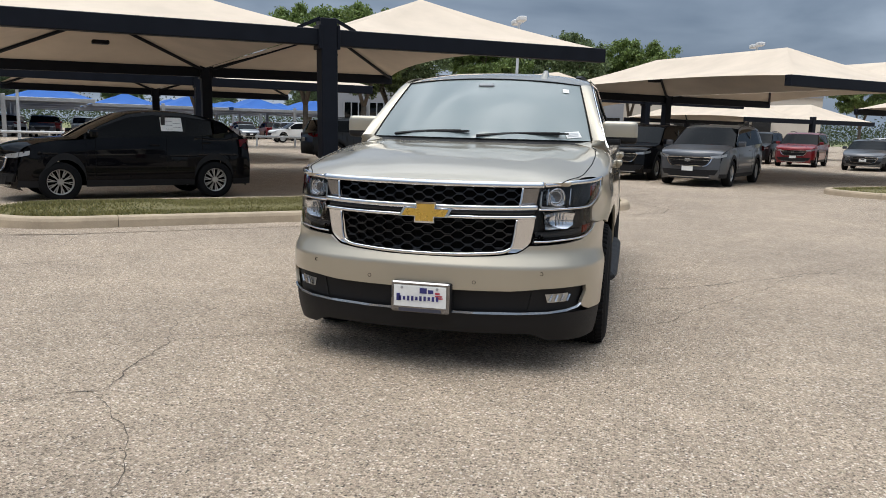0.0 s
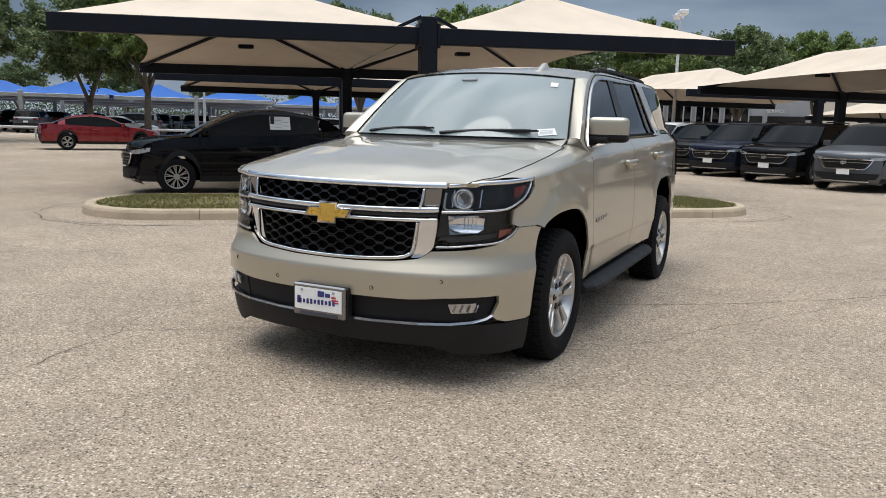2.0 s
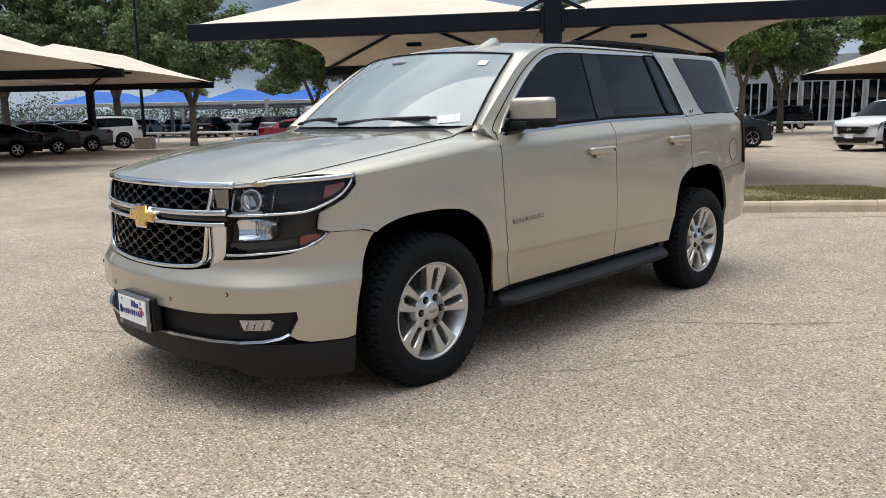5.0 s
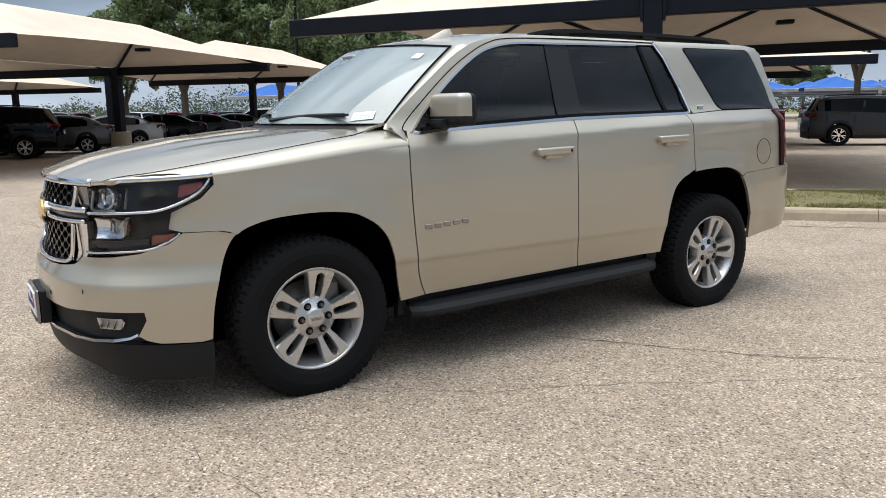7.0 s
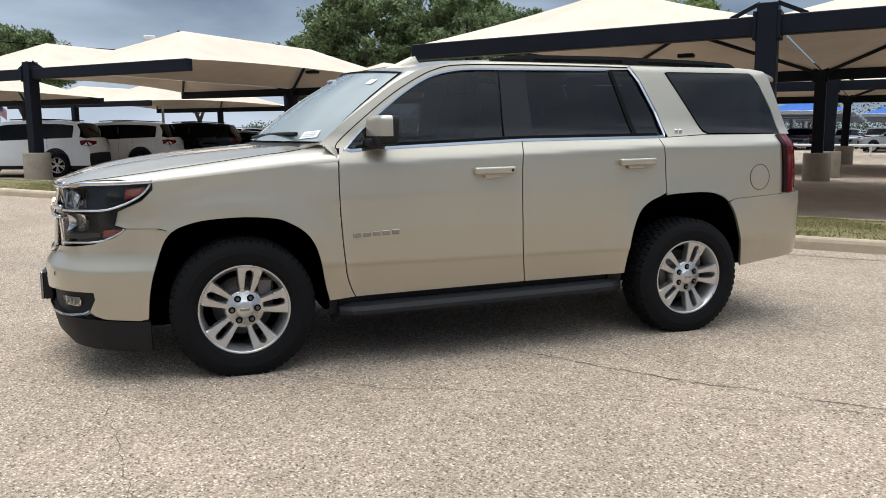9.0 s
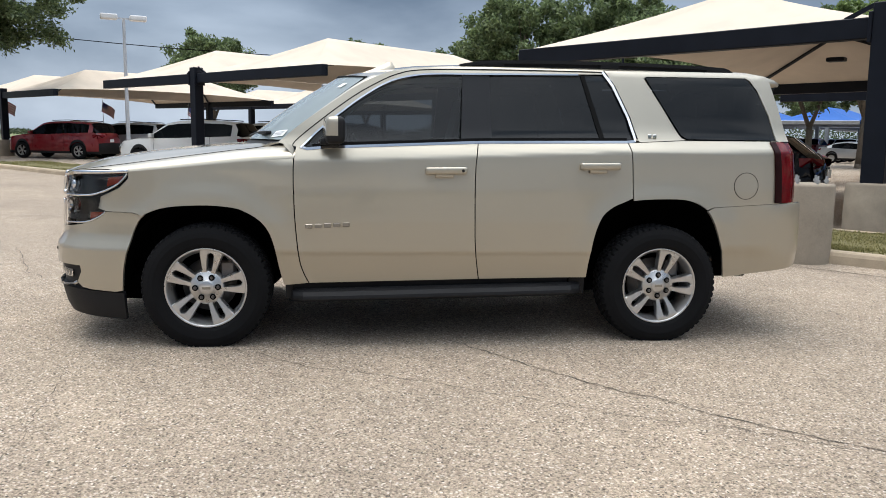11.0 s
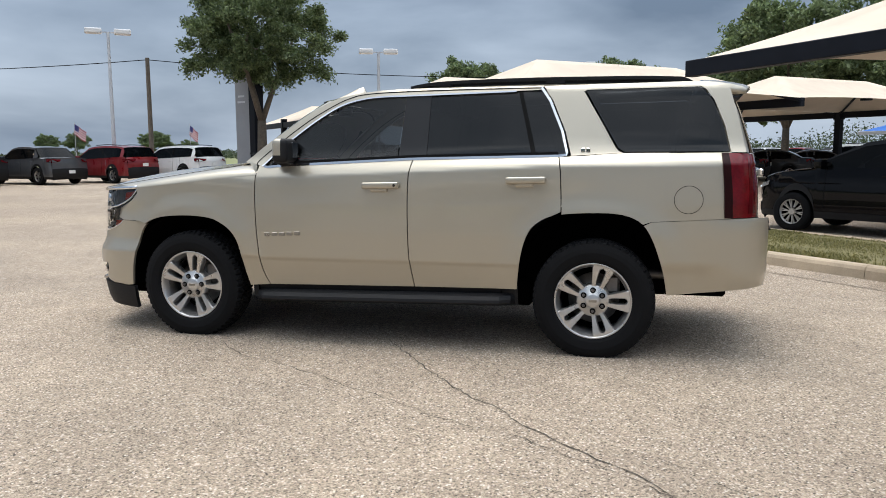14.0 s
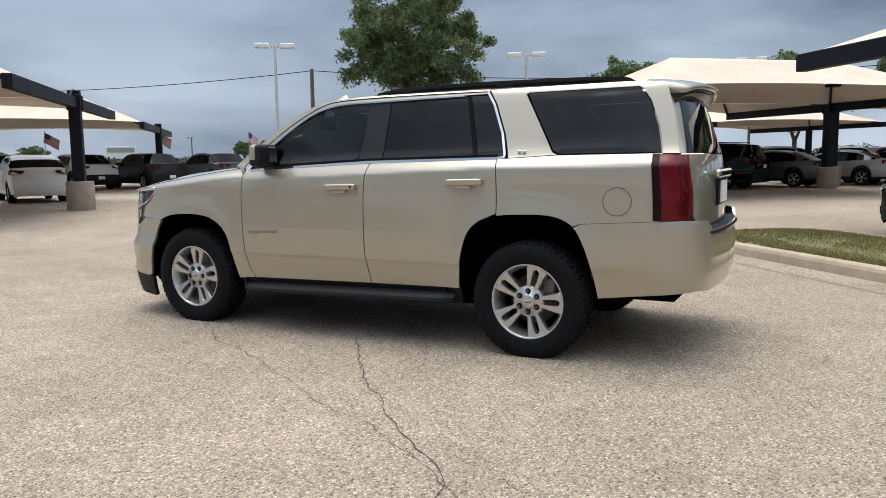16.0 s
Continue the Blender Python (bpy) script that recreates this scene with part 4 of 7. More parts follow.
TAPER_FRONT = table((-0.95, -0.75, -0.6, -0.46, -0.25, 0.1), (0.24, 0.14, 0.082, 0.042, 0.012, 0), 0.05)
LOW_FRONT = table((0.55, 0.9), (0.5, 1.0))


def side_x(y, z):
    c = CREASE(y) if y > 0.5 else 1.21 - (1.21 - CREASE(0.5)) * max(0.0, (y + 0.1) / 0.6)
    zz = z - (c - 1.21) * (max(0.0, z - 0.95) / (c - 0.95) if z < c else max(0.0, (1.40 - z) / (1.40 - c)))
    x = SIDE_Z(zz) - TAPER_BACK(y) - TAPER_FRONT(y) * LOW_FRONT(z)
    for hy, hz, r in ((0.0, 0.40, 0.50), (2.95, 0.43, 0.50)):       # swollen arches
        d = math.hypot(y - hy, z - hz) - r
        x += 0.015 / (1 + math.exp((d - 0.10) / 0.030)) * max(0.0, min(1.0, (1.12 - z) / 0.15))
    return x


def side(sx, off=0.0):
    return lambda y, z: (sx * (side_x(y, z) + off), y, z)


# the nose in plan, and how far it leans back with height
PLAN = curve([(-0.99, -0.25), (-0.982, -0.38), (-0.968, -0.50), (-0.945, -0.61), (-0.91, -0.72), (-0.855, -0.82), (-0.77, -0.91), (-0.65, -0.98), (-0.5, -1.03),
              (-0.3, -1.068), (0, -1.085), (0.3, -1.068), (0.5, -1.03), (0.65, -0.98), (0.77, -0.91), (0.855, -0.82), (0.91, -0.72), (0.945, -0.61), (0.968, -0.50), (0.982, -0.38), (0.99, -0.25)], 8)
PLAN_XY = np.array(PLAN)
PLAN_S = np.concatenate(([0], np.cumsum(np.hypot(*np.diff(PLAN_XY, axis=0).T))))
PLAN_S -= PLAN_S[-1] / 2
LEAN = table((0.15, 0.25, 0.36, 0.50, 0.612, 0.63, 0.66, 0.70, 0.76, 0.86, 0.95, 1.06, 1.10), (-0.075, -0.03, -0.008, 0.003, 0.004, -0.004, -0.026, -0.044, -0.050, -0.055, -0.06, -0.078, -0.09), 0.010)


def nose(off=0.0):
    def fn(s, z):
        a, b = s - 0.012, s + 0.012
        p = np.array((np.interp(s, PLAN_S, PLAN_XY[:, 0]), np.interp(s, PLAN_S, PLAN_XY[:, 1])))
        t = np.array((np.interp(b, PLAN_S, PLAN_XY[:, 0]) - np.interp(a, PLAN_S, PLAN_XY[:, 0]), np.interp(b, PLAN_S, PLAN_XY[:, 1]) - np.interp(a, PLAN_S, PLAN_XY[:, 1])))
        t /= np.hypot(*t)
        n = np.array((t[1], -t[0]))
        d = LEAN(z) * (0.45 + 0.55 * abs(n[1])) + off
        return (p[0] + n[0] * d, p[1] + n[1] * d, z)
    return fn


def s_x(x):
    """Where along the nose the half-width x lies."""
    half = len(PLAN_S) // 2
    return float(np.interp(abs(x), PLAN_XY[half:, 0], PLAN_S[half:])) * (1 if x > 0 else -1)


def s_y(y):
    half = len(PLAN_S) // 2
    return float(np.interp(y, PLAN_XY[half:, 1], PLAN_S[half:]))


def both(points):
    """An outline given for one half, closed by its mirror image."""
    return points + [(-p, q) for p, q in reversed(points)]


FARCH = curve([(-0.505, 0.36), (-0.49, 0.503), (-0.462, 0.624), (-0.418, 0.755), (-0.368, 0.826), (-0.285, 0.866), (-0.169, 0.889), (0.026, 0.897), (0.181, 0.883), (0.257, 0.856), (0.334, 0.808), (0.39, 0.739), (0.425, 0.643), (0.456, 0.487), (0.481, 0.392)], 3)
RARCH = curve([(2.442, 0.435), (2.453, 0.559), (2.478, 0.711), (2.519, 0.824), (2.573, 0.885), (2.663, 0.931), (2.809, 0.952), (3.029, 0.957), (3.158, 0.938), (3.252, 0.886), (3.311, 0.794), (3.354, 0.682), (3.387, 0.569), (3.413, 0.426)], 3)
fa = [p for p in FARCH if p[0] > -0.37]
ra1 = [p for p in RARCH if p[0] <= 2.732]
ra2 = [p for p in RARCH if 2.732 < p[0] <= 3.26]
ra3 = [p for p in RARCH if p[0] > 3.26]
SHOULDER = table((-0.7, -0.453, 0.25, 0.56, 0.7), (1.08, 1.092, 1.165, 1.19, 1.20))
DOOR1 = curve([(0.556, 1.262), (0.546, 1.174), (0.544, 1.025), (0.553, 0.80), (0.576, 0.568), (0.602, 0.47), (0.634, 0.403)], 4)
DOOR2 = curve([(1.709, 1.297), (1.691, 1.184), (1.686, 1.037), (1.688, 0.813), (1.696, 0.624), (1.725, 0.425)], 4)
DOOR3 = curve([(2.706, 1.318), (2.721, 1.229), (2.730, 1.047), (2.732, 0.944)], 4)
BELT = table((0.5, 0.657, 1.709, 2.736, 3.1, 3.9), (1.24, 1.250, 1.300, 1.318, 1.338, 1.345))
GAP = 0.0035


def gap(line, d):
    return [(p + d, q) for p, q in line]


for sx in (1, -1):
    o = (sx, 0, 0)
    fender = fa[::-1] + [(-0.40, 0.840), (-0.432, 0.847), (-0.59, 0.849), (-0.645, 0.866), (-0.628, 0.937), (-0.58, 0.960), (-0.507, 0.994), (-0.449, 1.052), (-0.449, 1.095)]
    fender += [(y, SHOULDER(y)) for y in np.linspace(-0.40, 0.54, 14)] + [p for p in gap(DOOR1, -GAP) if p[1] < 1.185]
    sheet("front_fender", fender, side(sx), CHAMPAGNE, suv, o, 0.03)
    d1 = sheet("front_door", gap(DOOR1, GAP) + gap(DOOR2, -GAP)[::-1] + [(y, BELT(y)) for y in np.linspace(1.6, 0.66, 8)], side(sx), CHAMPAGNE, suv, o, 0.022)
    d2 = sheet("rear_door", gap(DOOR2, GAP) + ra1[:-1] + gap(DOOR3, -GAP)[::-1][1:] + [(y, BELT(y)) for y in np.linspace(2.6, 1.8, 6)], side(sx), CHAMPAGNE, suv, o, 0.022)
    qp = sheet("quarter_panel", gap(DOOR3, GAP) + ra2 + [(3.30, 0.903), (3.786, 0.928), (3.80, 1.05), (3.795, 1.2), (3.784, 1.343)] + [(y, BELT(y)) for y in np.linspace(3.7, 2.75, 12)], side(sx), CHAMPAGNE, suv, o, 0.024)
    # pillars and roof rail
    sheet("rear_pillar", [(2.785, 1.325), (2.74, 1.487), (2.65, 1.694), (2.584, 1.793), (3.0, 1.800), (3.5, 1.808), (3.64, 1.806), (3.75, 1.79), (3.782, 1.75), (3.829, 1.57), (3.877, 1.345),
                          (3.784, 1.347), (3.749, 1.513), (3.682, 1.682), (3.63, 1.755), (3.60, 1.772), (2.875, 1.762), (2.852, 1.752), (2.963, 1.563), (3.068, 1.378), (3.085, 1.356), (3.115, 1.344)], side(sx), CHAMPAGNE, suv, o, 0.05, 0)
    top = curve([(0.445, 1.285), (0.583, 1.40), (0.767, 1.534), (0.953, 1.662), (1.142, 1.745), (1.372, 1.782), (1.68, 1.795), (2.58, 1.797)], 4)
    win = curve([(2.566, 1.768), (1.712, 1.750), (1.452, 1.745), (1.298, 1.730), (1.146, 1.688), (0.996, 1.603), (0.848, 1.495), (0.701, 1.373), (0.620, 1.292), (0.585, 1.258)], 4)
    sheet("roof_rail", top + win, side(sx), CHAMPAGNE, suv, o, 0.05, 0)
    # black window surrounds behind the panes
    fw = [(0.625, 1.262), (0.645, 1.30)] + curve([(0.701, 1.363), (0.848, 1.485), (0.996, 1.593), (1.146, 1.676), (1.298, 1.719), (1.452, 1.734), (1.620, 1.739)], 3) + [(1.59, 1.315), (1.3, 1.285)]
    g1 = sheet("front_door_glass", fw, side(sx, -0.012), DOOR_GLASS, suv, o, 0.1, 0, "lightly tinted glass")
    sheet("pillar_cover", [(1.60, 1.305), (1.622, 1.742), (1.80, 1.746), (1.80, 1.312)], side(sx, -0.006), HOUSING, suv, o, 0.1, 0.01, "black pillar cover")
    g2 = sheet("rear_door_glass", [(1.80, 1.312), (1.80, 1.742), (2.42, 1.752), (2.53, 1.33)], side(sx, -0.012), SIDE_GLASS, suv, o, 0.1, 0, "dark privacy glass")
    sheet("fixed_glass", [(2.552, 1.33), (2.442, 1.754), (2.575, 1.770), (2.650, 1.64), (2.702, 1.52), (2.748, 1.40), (2.752, 1.335)], side(sx, -0.012), SIDE_GLASS, suv, o, 0.1, 0, "dark privacy glass")
    sheet("window_bar", [(2.525, 1.325), (2.415, 1.754), (2.442, 1.755), (2.557, 1.325)], side(sx, -0.004), SEAL, suv, o, 0.1, 0.01)
    sheet("quarter_glass", [(2.868, 1.752), (2.89, 1.757), (3.59, 1.767), (3.615, 1.755), (3.675, 1.675), (3.740, 1.513), (3.775, 1.352), (3.125, 1.350), (3.085, 1.375), (2.975, 1.563)], side(sx, 0.001), SIDE_GLASS, suv, o, 0.1, 0.015, "dark privacy glass")
    up = lambda p: Vector((sx, 0, 0.25))
    chrome = [(0.60, 1.256), (0.625, 1.249)] + [(y, BELT(y) + 0.006) for y in np.linspace(0.75, 2.70, 24)] + [(2.752, 1.330), (2.757, 1.345), (2.72, 1.487), (2.632, 1.690), (2.568, 1.783)]
    ribbon("belt_moulding", [side(sx, 0.001)(y, z) for y, z in chrome], (0.017, 0.009), CHROME, suv, "bright chrome window moulding", up=up)
    arch_line = [p for p in win[::-1] if p[0] < 2.56]
    ribbon("window_trim", [side(sx, 0.0)(y, z - 0.004) for y, z in arch_line], (0.011, 0.014), CHROME, suv, "thin chrome window trim", up=up)
    ribbon("window_seal", [side(sx, -0.004)(y, z + 0.0) for y, z in [(0.66, 1.268)] + [(y, BELT(y) + 0.022) for y in np.linspace(0.75, 2.70, 20)]], (0.02, 0.014), SEAL, suv, up=up)
    # handles
    for door, y0, z0 in ((d1, 1.497, 1.126), (d2, 2.500, 1.166)):
        bm = box(bmesh.new(), (0, 0, 0), (0.046, 0.266, 0.046), 0.0215, seg=5)
        for v in bm.verts:
            v.co.z += 0.02 * v.co.y
            v.co.x -= 0.25 * v.co.y ** 2
            v.co += Vector((sx * (side_x(y0, z0) + 0.024), y0, z0))
        ha = part("door_handle", bm, CHAMPAGNE, door, smooth=True)
        cup = [(y0 + 0.078 * math.cos(a), z0 - 0.014 + 0.046 * math.sin(a)) for a in np.linspace(0, 2 * math.pi, 20, endpoint=False)]
        sheet("handle_cup", cup, side(sx, 0.0015), CHAMPAGNE, door, o, 0.1, 0.004)
        bm = box(bmesh.new(), (sx * (side_x(y0, z0 - 0.03) + 0.012), y0 - 0.012, z0 - 0.030), (0.026, 0.118, 0.030), 0.010, seg=3)
        part("handle_lip", bm, CHAMPAGNE, door, smooth=True)
        if door is d1:
            bm = rod(bmesh.new(), (sx * (side_x(y0, z0) + 0.03), y0 + 0.105, z0 + 0.002), (sx * (side_x(y0, z0) + 0.044), y0 + 0.105, z0 + 0.002), 0.010, n=12)
            part("key_cylinder", bm, BLACK_GLOSS, door)
    # model badges: plain raised bars
    for k in range(5):
        y0 = 0.638 + 0.058 * k
        bm = box(bmesh.new(), (sx * (side_x(y0, 0.772) + 0.004), y0, 0.770 + 0.003 * k), (0.006, 0.043, 0.026), 0.0025)
        part("badge_bar", bm, BADGE, d1, "raised satin badge bar")
    for k in range(2):
        bm = box(bmesh.new(), (sx * (side_x(2.87, 1.352) + 0.003), 2.860 + 0.034 * k, 1.362), (0.007, 0.026, 0.028), 0.003)
        part("trim_badge", bm, CHROME, qp, "small chrome badge")
    # fuel door
    if sx == 1:
        ring = [(3.529 + 0.088 * math.cos(a), 1.046 + 0.088 * math.sin(a)) for a in np.linspace(0, 2 * math.pi, 40, endpoint=False)]
        ribbon("fuel_door_gap", [side(sx, 0.0008)(y, z) for y, z in ring], (0.003, 0.002), SEAL, qp, closed=True, up=(sx, 0, 0))
        sheet("fuel_door", [(3.529 + (y - 3.529) * 0.96, 1.046 + (z - 1.046) * 0.96) for y, z in ring], side(sx, 0.0015), CHAMPAGNE, qp, o, 0.06, 0.003)
    # sill, step
    sheet("sill_cover", [(0.485, 0.30), (0.485, 0.415), (0.62, 0.412), (1.7, 0.43), (2.442, 0.45), (2.445, 0.32)], side(sx, -0.035), BLACK_PLASTIC, suv, o, 0.2, 0.01, "black sill cover")
    prof = [(0.845, 0.352), (0.95, 0.362), (1.010, 0.350), (1.038, 0.328), (1.041, 0.308), (1.020, 0.290), (0.92, 0.274), (0.845, 0.274)]
    verts, faces, ys = [], [], [0.50, 0.535, 0.60, 0.75, 1.5, 2.2, 2.33, 2.40, 2.43]
    for i, y in enumerate(ys):
        k = (0.80, 0.93, 0.985, 1, 1, 1, 0.985, 0.93, 0.86)[i]
        for x, z in prof:
            verts.append((sx * (0.845 + (x - 0.845) * (k - 0.8) / 0.2 if k < 1 else x), y, z + 0.020 * (y - 0.5) - 0.028 * (1 - k) / 0.2 * 0.3))
    n = len(prof)
    for i in range(len(ys) - 1):
        for k in range(n):
            faces.append((i * n + k, i * n + (k + 1) % n, (i + 1) * n + (k + 1) % n, (i + 1) * n + k)[::sx])
    faces += [tuple(range(n))[::sx], tuple(range(len(verts) - n, len(verts)))[::-sx]]
    stp = mesh_ob("running_board", verts, faces, BLACK_PLASTIC, suv, "black running board", False)
    for k in range(3):
        box_y = np.linspace(0.7, 2.25, 40)
        ribbon("step_rib", [(sx * (0.925 + 0.026 * k), y, 0.3585 - 0.003 * k + 0.020 * (y - 0.5)) for y in box_y], (0.010, 0.006), RUBBER, stp)
    for y in (0.8, 1.5, 2.2):
        part("step_bracket", box(bmesh.new(), (sx * 0.83, y, 0.33), (0.12, 0.05, 0.03)), BLACK_PLASTIC, stp)
    # mirror
    mi = part("mirror_arm", box(bmesh.new(), (sx * 0.925, 0.77, 1.296), (0.17, 0.12, 0.045), 0.018, seg=2), BLACK_PLASTIC, suv, smooth=False)
    bm = box(bmesh.new(), (0, 0, 0), (0.265, 0.115, 0.168), 0.056, seg=6)
    for v in bm.verts:
        v.co.y += 0.12 * v.co.x * sx
        v.co.x *= 1 - 0.4 * max(0.0, v.co.z) * (1 if v.co.x * sx < 0 else 0.5)
        v.co += Vector((sx * 0.995, 0.795, 1.366))
    lo = bm.copy()
    bmesh.ops.bisect_plane(bm, geom=bm.verts[:] + bm.edges[:] + bm.faces[:], plane_co=(0, 0, 1.333), plane_no=(0, 0, 1), clear_inner=True)
    bmesh.ops.bisect_plane(lo, geom=lo.verts[:] + lo.edges[:] + lo.faces[:], plane_co=(0, 0, 1.333), plane_no=(0, 0, 1), clear_outer=True)
    hd = bm.copy()
    bmesh.ops.bisect_plane(bm, geom=bm.verts[:] + bm.edges[:] + bm.faces[:], plane_co=(sx * 0.995, 0.807, 0), plane_no=(-0.12 * sx, 1, 0), clear_outer=True)
    bmesh.ops.bisect_plane(hd, geom=hd.verts[:] + hd.edges[:] + hd.faces[:], plane_co=(sx * 0.995, 0.807, 0), plane_no=(-0.12 * sx, 1, 0), clear_inner=True)
    part("mirror_back", hd, BLACK_PLASTIC, mi, "black mirror housing", True)
    part("mirror_cap", bm, CHAMPAGNE, mi, "champagne mirror cap", True)
    part("mirror_base", lo, BLACK_PLASTIC, mi, "gloss black mirror base", True)
    mg = box(bmesh.new(), (sx * 0.995, 0.849, 1.370), (0.19, 0.006, 0.11), 0.002)
    part("mirror_glass", mg, CHROME, mi)

# fender tops, between the hood's edge and the shoulder
HOOD_EDGE = table((-0.84, -0.76, -0.62, -0.3, 0.0, 0.25, 0.36, 0.5), (0.775, 0.805, 0.835, 0.862, 0.866, 0.850, 0.815, 0.80), 0.03)
HOOD_C = table((-1.05, -1.0, -0.95, -0.8, -0.63, -0.34, 0, 0.25, 0.45), (1.055, 1.082, 1.105, 1.155, 1.19, 1.235, 1.268, 1.287, 1.30), 0.05)
HOOD_DROP = table((0, 0.25, 0.5, 0.65, 0.78, 0.86, 0.95), (0, 0.002, 0.014, 0.032, 0.052, 0.070, 0.11), 0.05)
DROP_Y = table((-0.8, -0.4, 0.35), (1.0, 0.95, 0.45), 0.1)


def hood_z(x, y):
    a = abs(x)
    ridge = 0.009 * math.exp(-((a - 0.60 - 0.06 * (y + 0.3)) / 0.10) ** 2) * max(0.0, min(1.0, (y + 0.95) / 0.5))
    dome = 0.006 / (1 + math.exp((a - 0.42 - 0.08 * y) / 0.05))
    return HOOD_C(y) - HOOD_DROP(a) * DROP_Y(y) + ridge + dome - 0.008


hf = [(x, -1.01 + (PLAN_XY[len(PLAN_XY) // 2:, 1][np.abs(PLAN_XY[len(PLAN_XY) // 2:, 0] - x).argmin()] + 1.085) * 1.0) for x in np.linspace(0.03, 0.72, 14)]
hood_half = hf + [(0.775, -0.845)] + [(HOOD_EDGE(y) - 0.003, y) for y in np.linspace(-0.78, 0.35, 22)] + [(0.77, 0.375), (0.6, 0.285), (0.4, 0.205), (0.2, 0.155), (0.03, 0.14)]
sheet("hood", both(hood_half), lambda x, y: (x, y, hood_z(x, y)), CHAMPAGNE, suv, (0, 0, 1), 0.05, 0.02)
for sx in (1, -1):
    def fender_top(y, k, sx=sx):
        zs = SHOULDER(y)
        s = Vector((side_x(y, zs), y, zs))
        h = Vector((HOOD_EDGE(y) + 0.001, y, hood_z(HOOD_EDGE(y), y)))
        lift = min(1.0, max(0.0, (0.62 - y) / 0.3))
        c = Vector((side_x(y, zs) - 0.012, y, s.z * 0.3 + h.z * 0.7))
        p = s * (1 - k) ** 2 + c * 2 * k * (1 - k) + h * k * k
        return (sx * p.x, p.y, p.z)
    out = [(-0.80, 0.98), (-0.72, 0.86), (-0.62, 0.55), (-0.52, 0.2), (-0.449, 0.0)] + [(y, 0.0) for y in np.linspace(-0.4, 0.545, 12)] + [(0.56, 0.5), (0.50, 1.0)] + [(y, 1.0) for y in np.linspace(0.45, -0.75, 14)]
    sheet("fender_top", out, fender_top, CHAMPAGNE, suv, (0, 0, 1), 0.06, 0)
    # corner between fender top, door and pillar foot
    foot = [Vector((side_x(0.545, 1.262), 0.545, 1.262)), Vector((side_x(0.50, 1.285), 0.505, 1.285)), Vector((side_x(0.465, 1.302), 0.465, 1.302)), Vector((0.86, 0.478, 1.306)), Vector((0.814, 0.500, 1.303))]
    foot = [Vector(q) for q in curve([tuple(q) for q in foot], 3)]
    verts, faces, m = [], [], len(foot)
    for i, f in enumerate(foot):
        u = i / (m - 1)
        a = Vector(fender_top(0.545 - 0.045 * u, u))
        a.x = abs(a.x)
        for k in np.linspace(0, 1, 6):
            q = a.lerp(f, k) + Vector((0.0, -0.012 * math.sin(math.pi * k) * u, -0.010 * math.sin(math.pi * k) * u))
            verts.append((sx * q.x, q.y, q.z))
    for i in range(m - 1):
        faces += [(i * 6 + k, i * 6 + k + 1, i * 6 + k + 7, i * 6 + k + 6)[::sx] for k in range(5)]
    norms = []
    for i in range(m):
        u = i / (m - 1)
        for k in np.linspace(0, 1, 6):
            norms.append(Vector((sx * (0.95 - 0.45 * u), -0.25 * u - 0.1, 0.25 + 0.45 * u)).normalized())
    mesh_ob("cowl_corner", verts, faces, CHAMPAGNE, suv, "", True, norms)
    # gap between the doors' frames and the body
    gl = curve([(0.548, 1.255), (0.552, 1.295), (0.72, 1.438), (0.915, 1.584), (1.08, 1.682), (1.20, 1.735), (1.34, 1.764), (1.70, 1.778), (2.30, 1.783), (2.57, 1.783)], 4)
    ribbon("door_frame_gap", [side(sx, 0.0008)(y, z) for y, z in gl], (0.006, 0.003), SEAL, suv, up=(sx, 0, 0.3))

# ---- nose ----
Sx = s_x
slot_top = [(0.03, 0.486), (0.3, 0.487), (0.5, 0.489), (0.58, 0.495), (0.66, 0.503), (0.80, 0.508), (0.885, 0.508)]
bump_half = [(s_y(-0.366), 0.826)] + [(s_y(p[0]) , p[1]) for p in FARCH[::-1] if p[0] < -0.37] + [(s_y(-0.55), 0.352), (Sx(0.91), 0.362), (Sx(0.885), 0.378), (Sx(0.868), 0.40), (Sx(0.888), 0.47), (Sx(0.885), 0.508)]
bump_half += [(Sx(x), z) for x, z in slot_top[::-1][1:]]
top_half = [(0.03, 0.663), (0.2, 0.664), (Sx(0.4), 0.675), (Sx(0.47), 0.683), (Sx(0.53), 0.692), (Sx(0.57), 0.712), (Sx(0.60), 0.733), (Sx(0.70), 0.738), (Sx(0.80), 0.746), (Sx(0.88), 0.762), (s_y(-0.66), 0.800), (s_y(-0.60), 0.845), (s_y(-0.45), 0.8445)]
sheet("front_bumper", bump_half + [(-p, q) for p, q in bump_half[::-1]] + [(-p, q) for p, q in top_half[::-1]][0:0] + [(-p, q) for p, q in reversed(top_half)] + top_half, nose(), CHAMPAGNE, suv, (0, -1, 0), 0.03, 0.02)
slot_half = [(0.03, 0.50), (Sx(0.5), 0.503), (Sx(0.66), 0.515), (Sx(0.90), 0.52), (Sx(0.90), 0.38), (Sx(0.84), 0.352), (0.03, 0.352)]
sheet("bumper_slot", both(slot_half), nose(-0.035), BLACK_PLASTIC, suv, (0, -1, 0), 0.08, 0, "black bumper insert")
lip = [(0.0, 0.358), (0.3, 0.359), (0.55, 0.362), (0.70, 0.366), (0.79, 0.374), (0.845, 0.386), (0.868, 0.402)]
lip = [(-x, z) for x, z in lip[:0:-1]] + lip
ribbon("bumper_strip", [nose(-0.002)(Sx(x) if x else 0.0, z) for x, z in lip], (0.013, 0.016), SATIN, suv, "satin chrome bumper strip", up=(0, -1, 0.2))
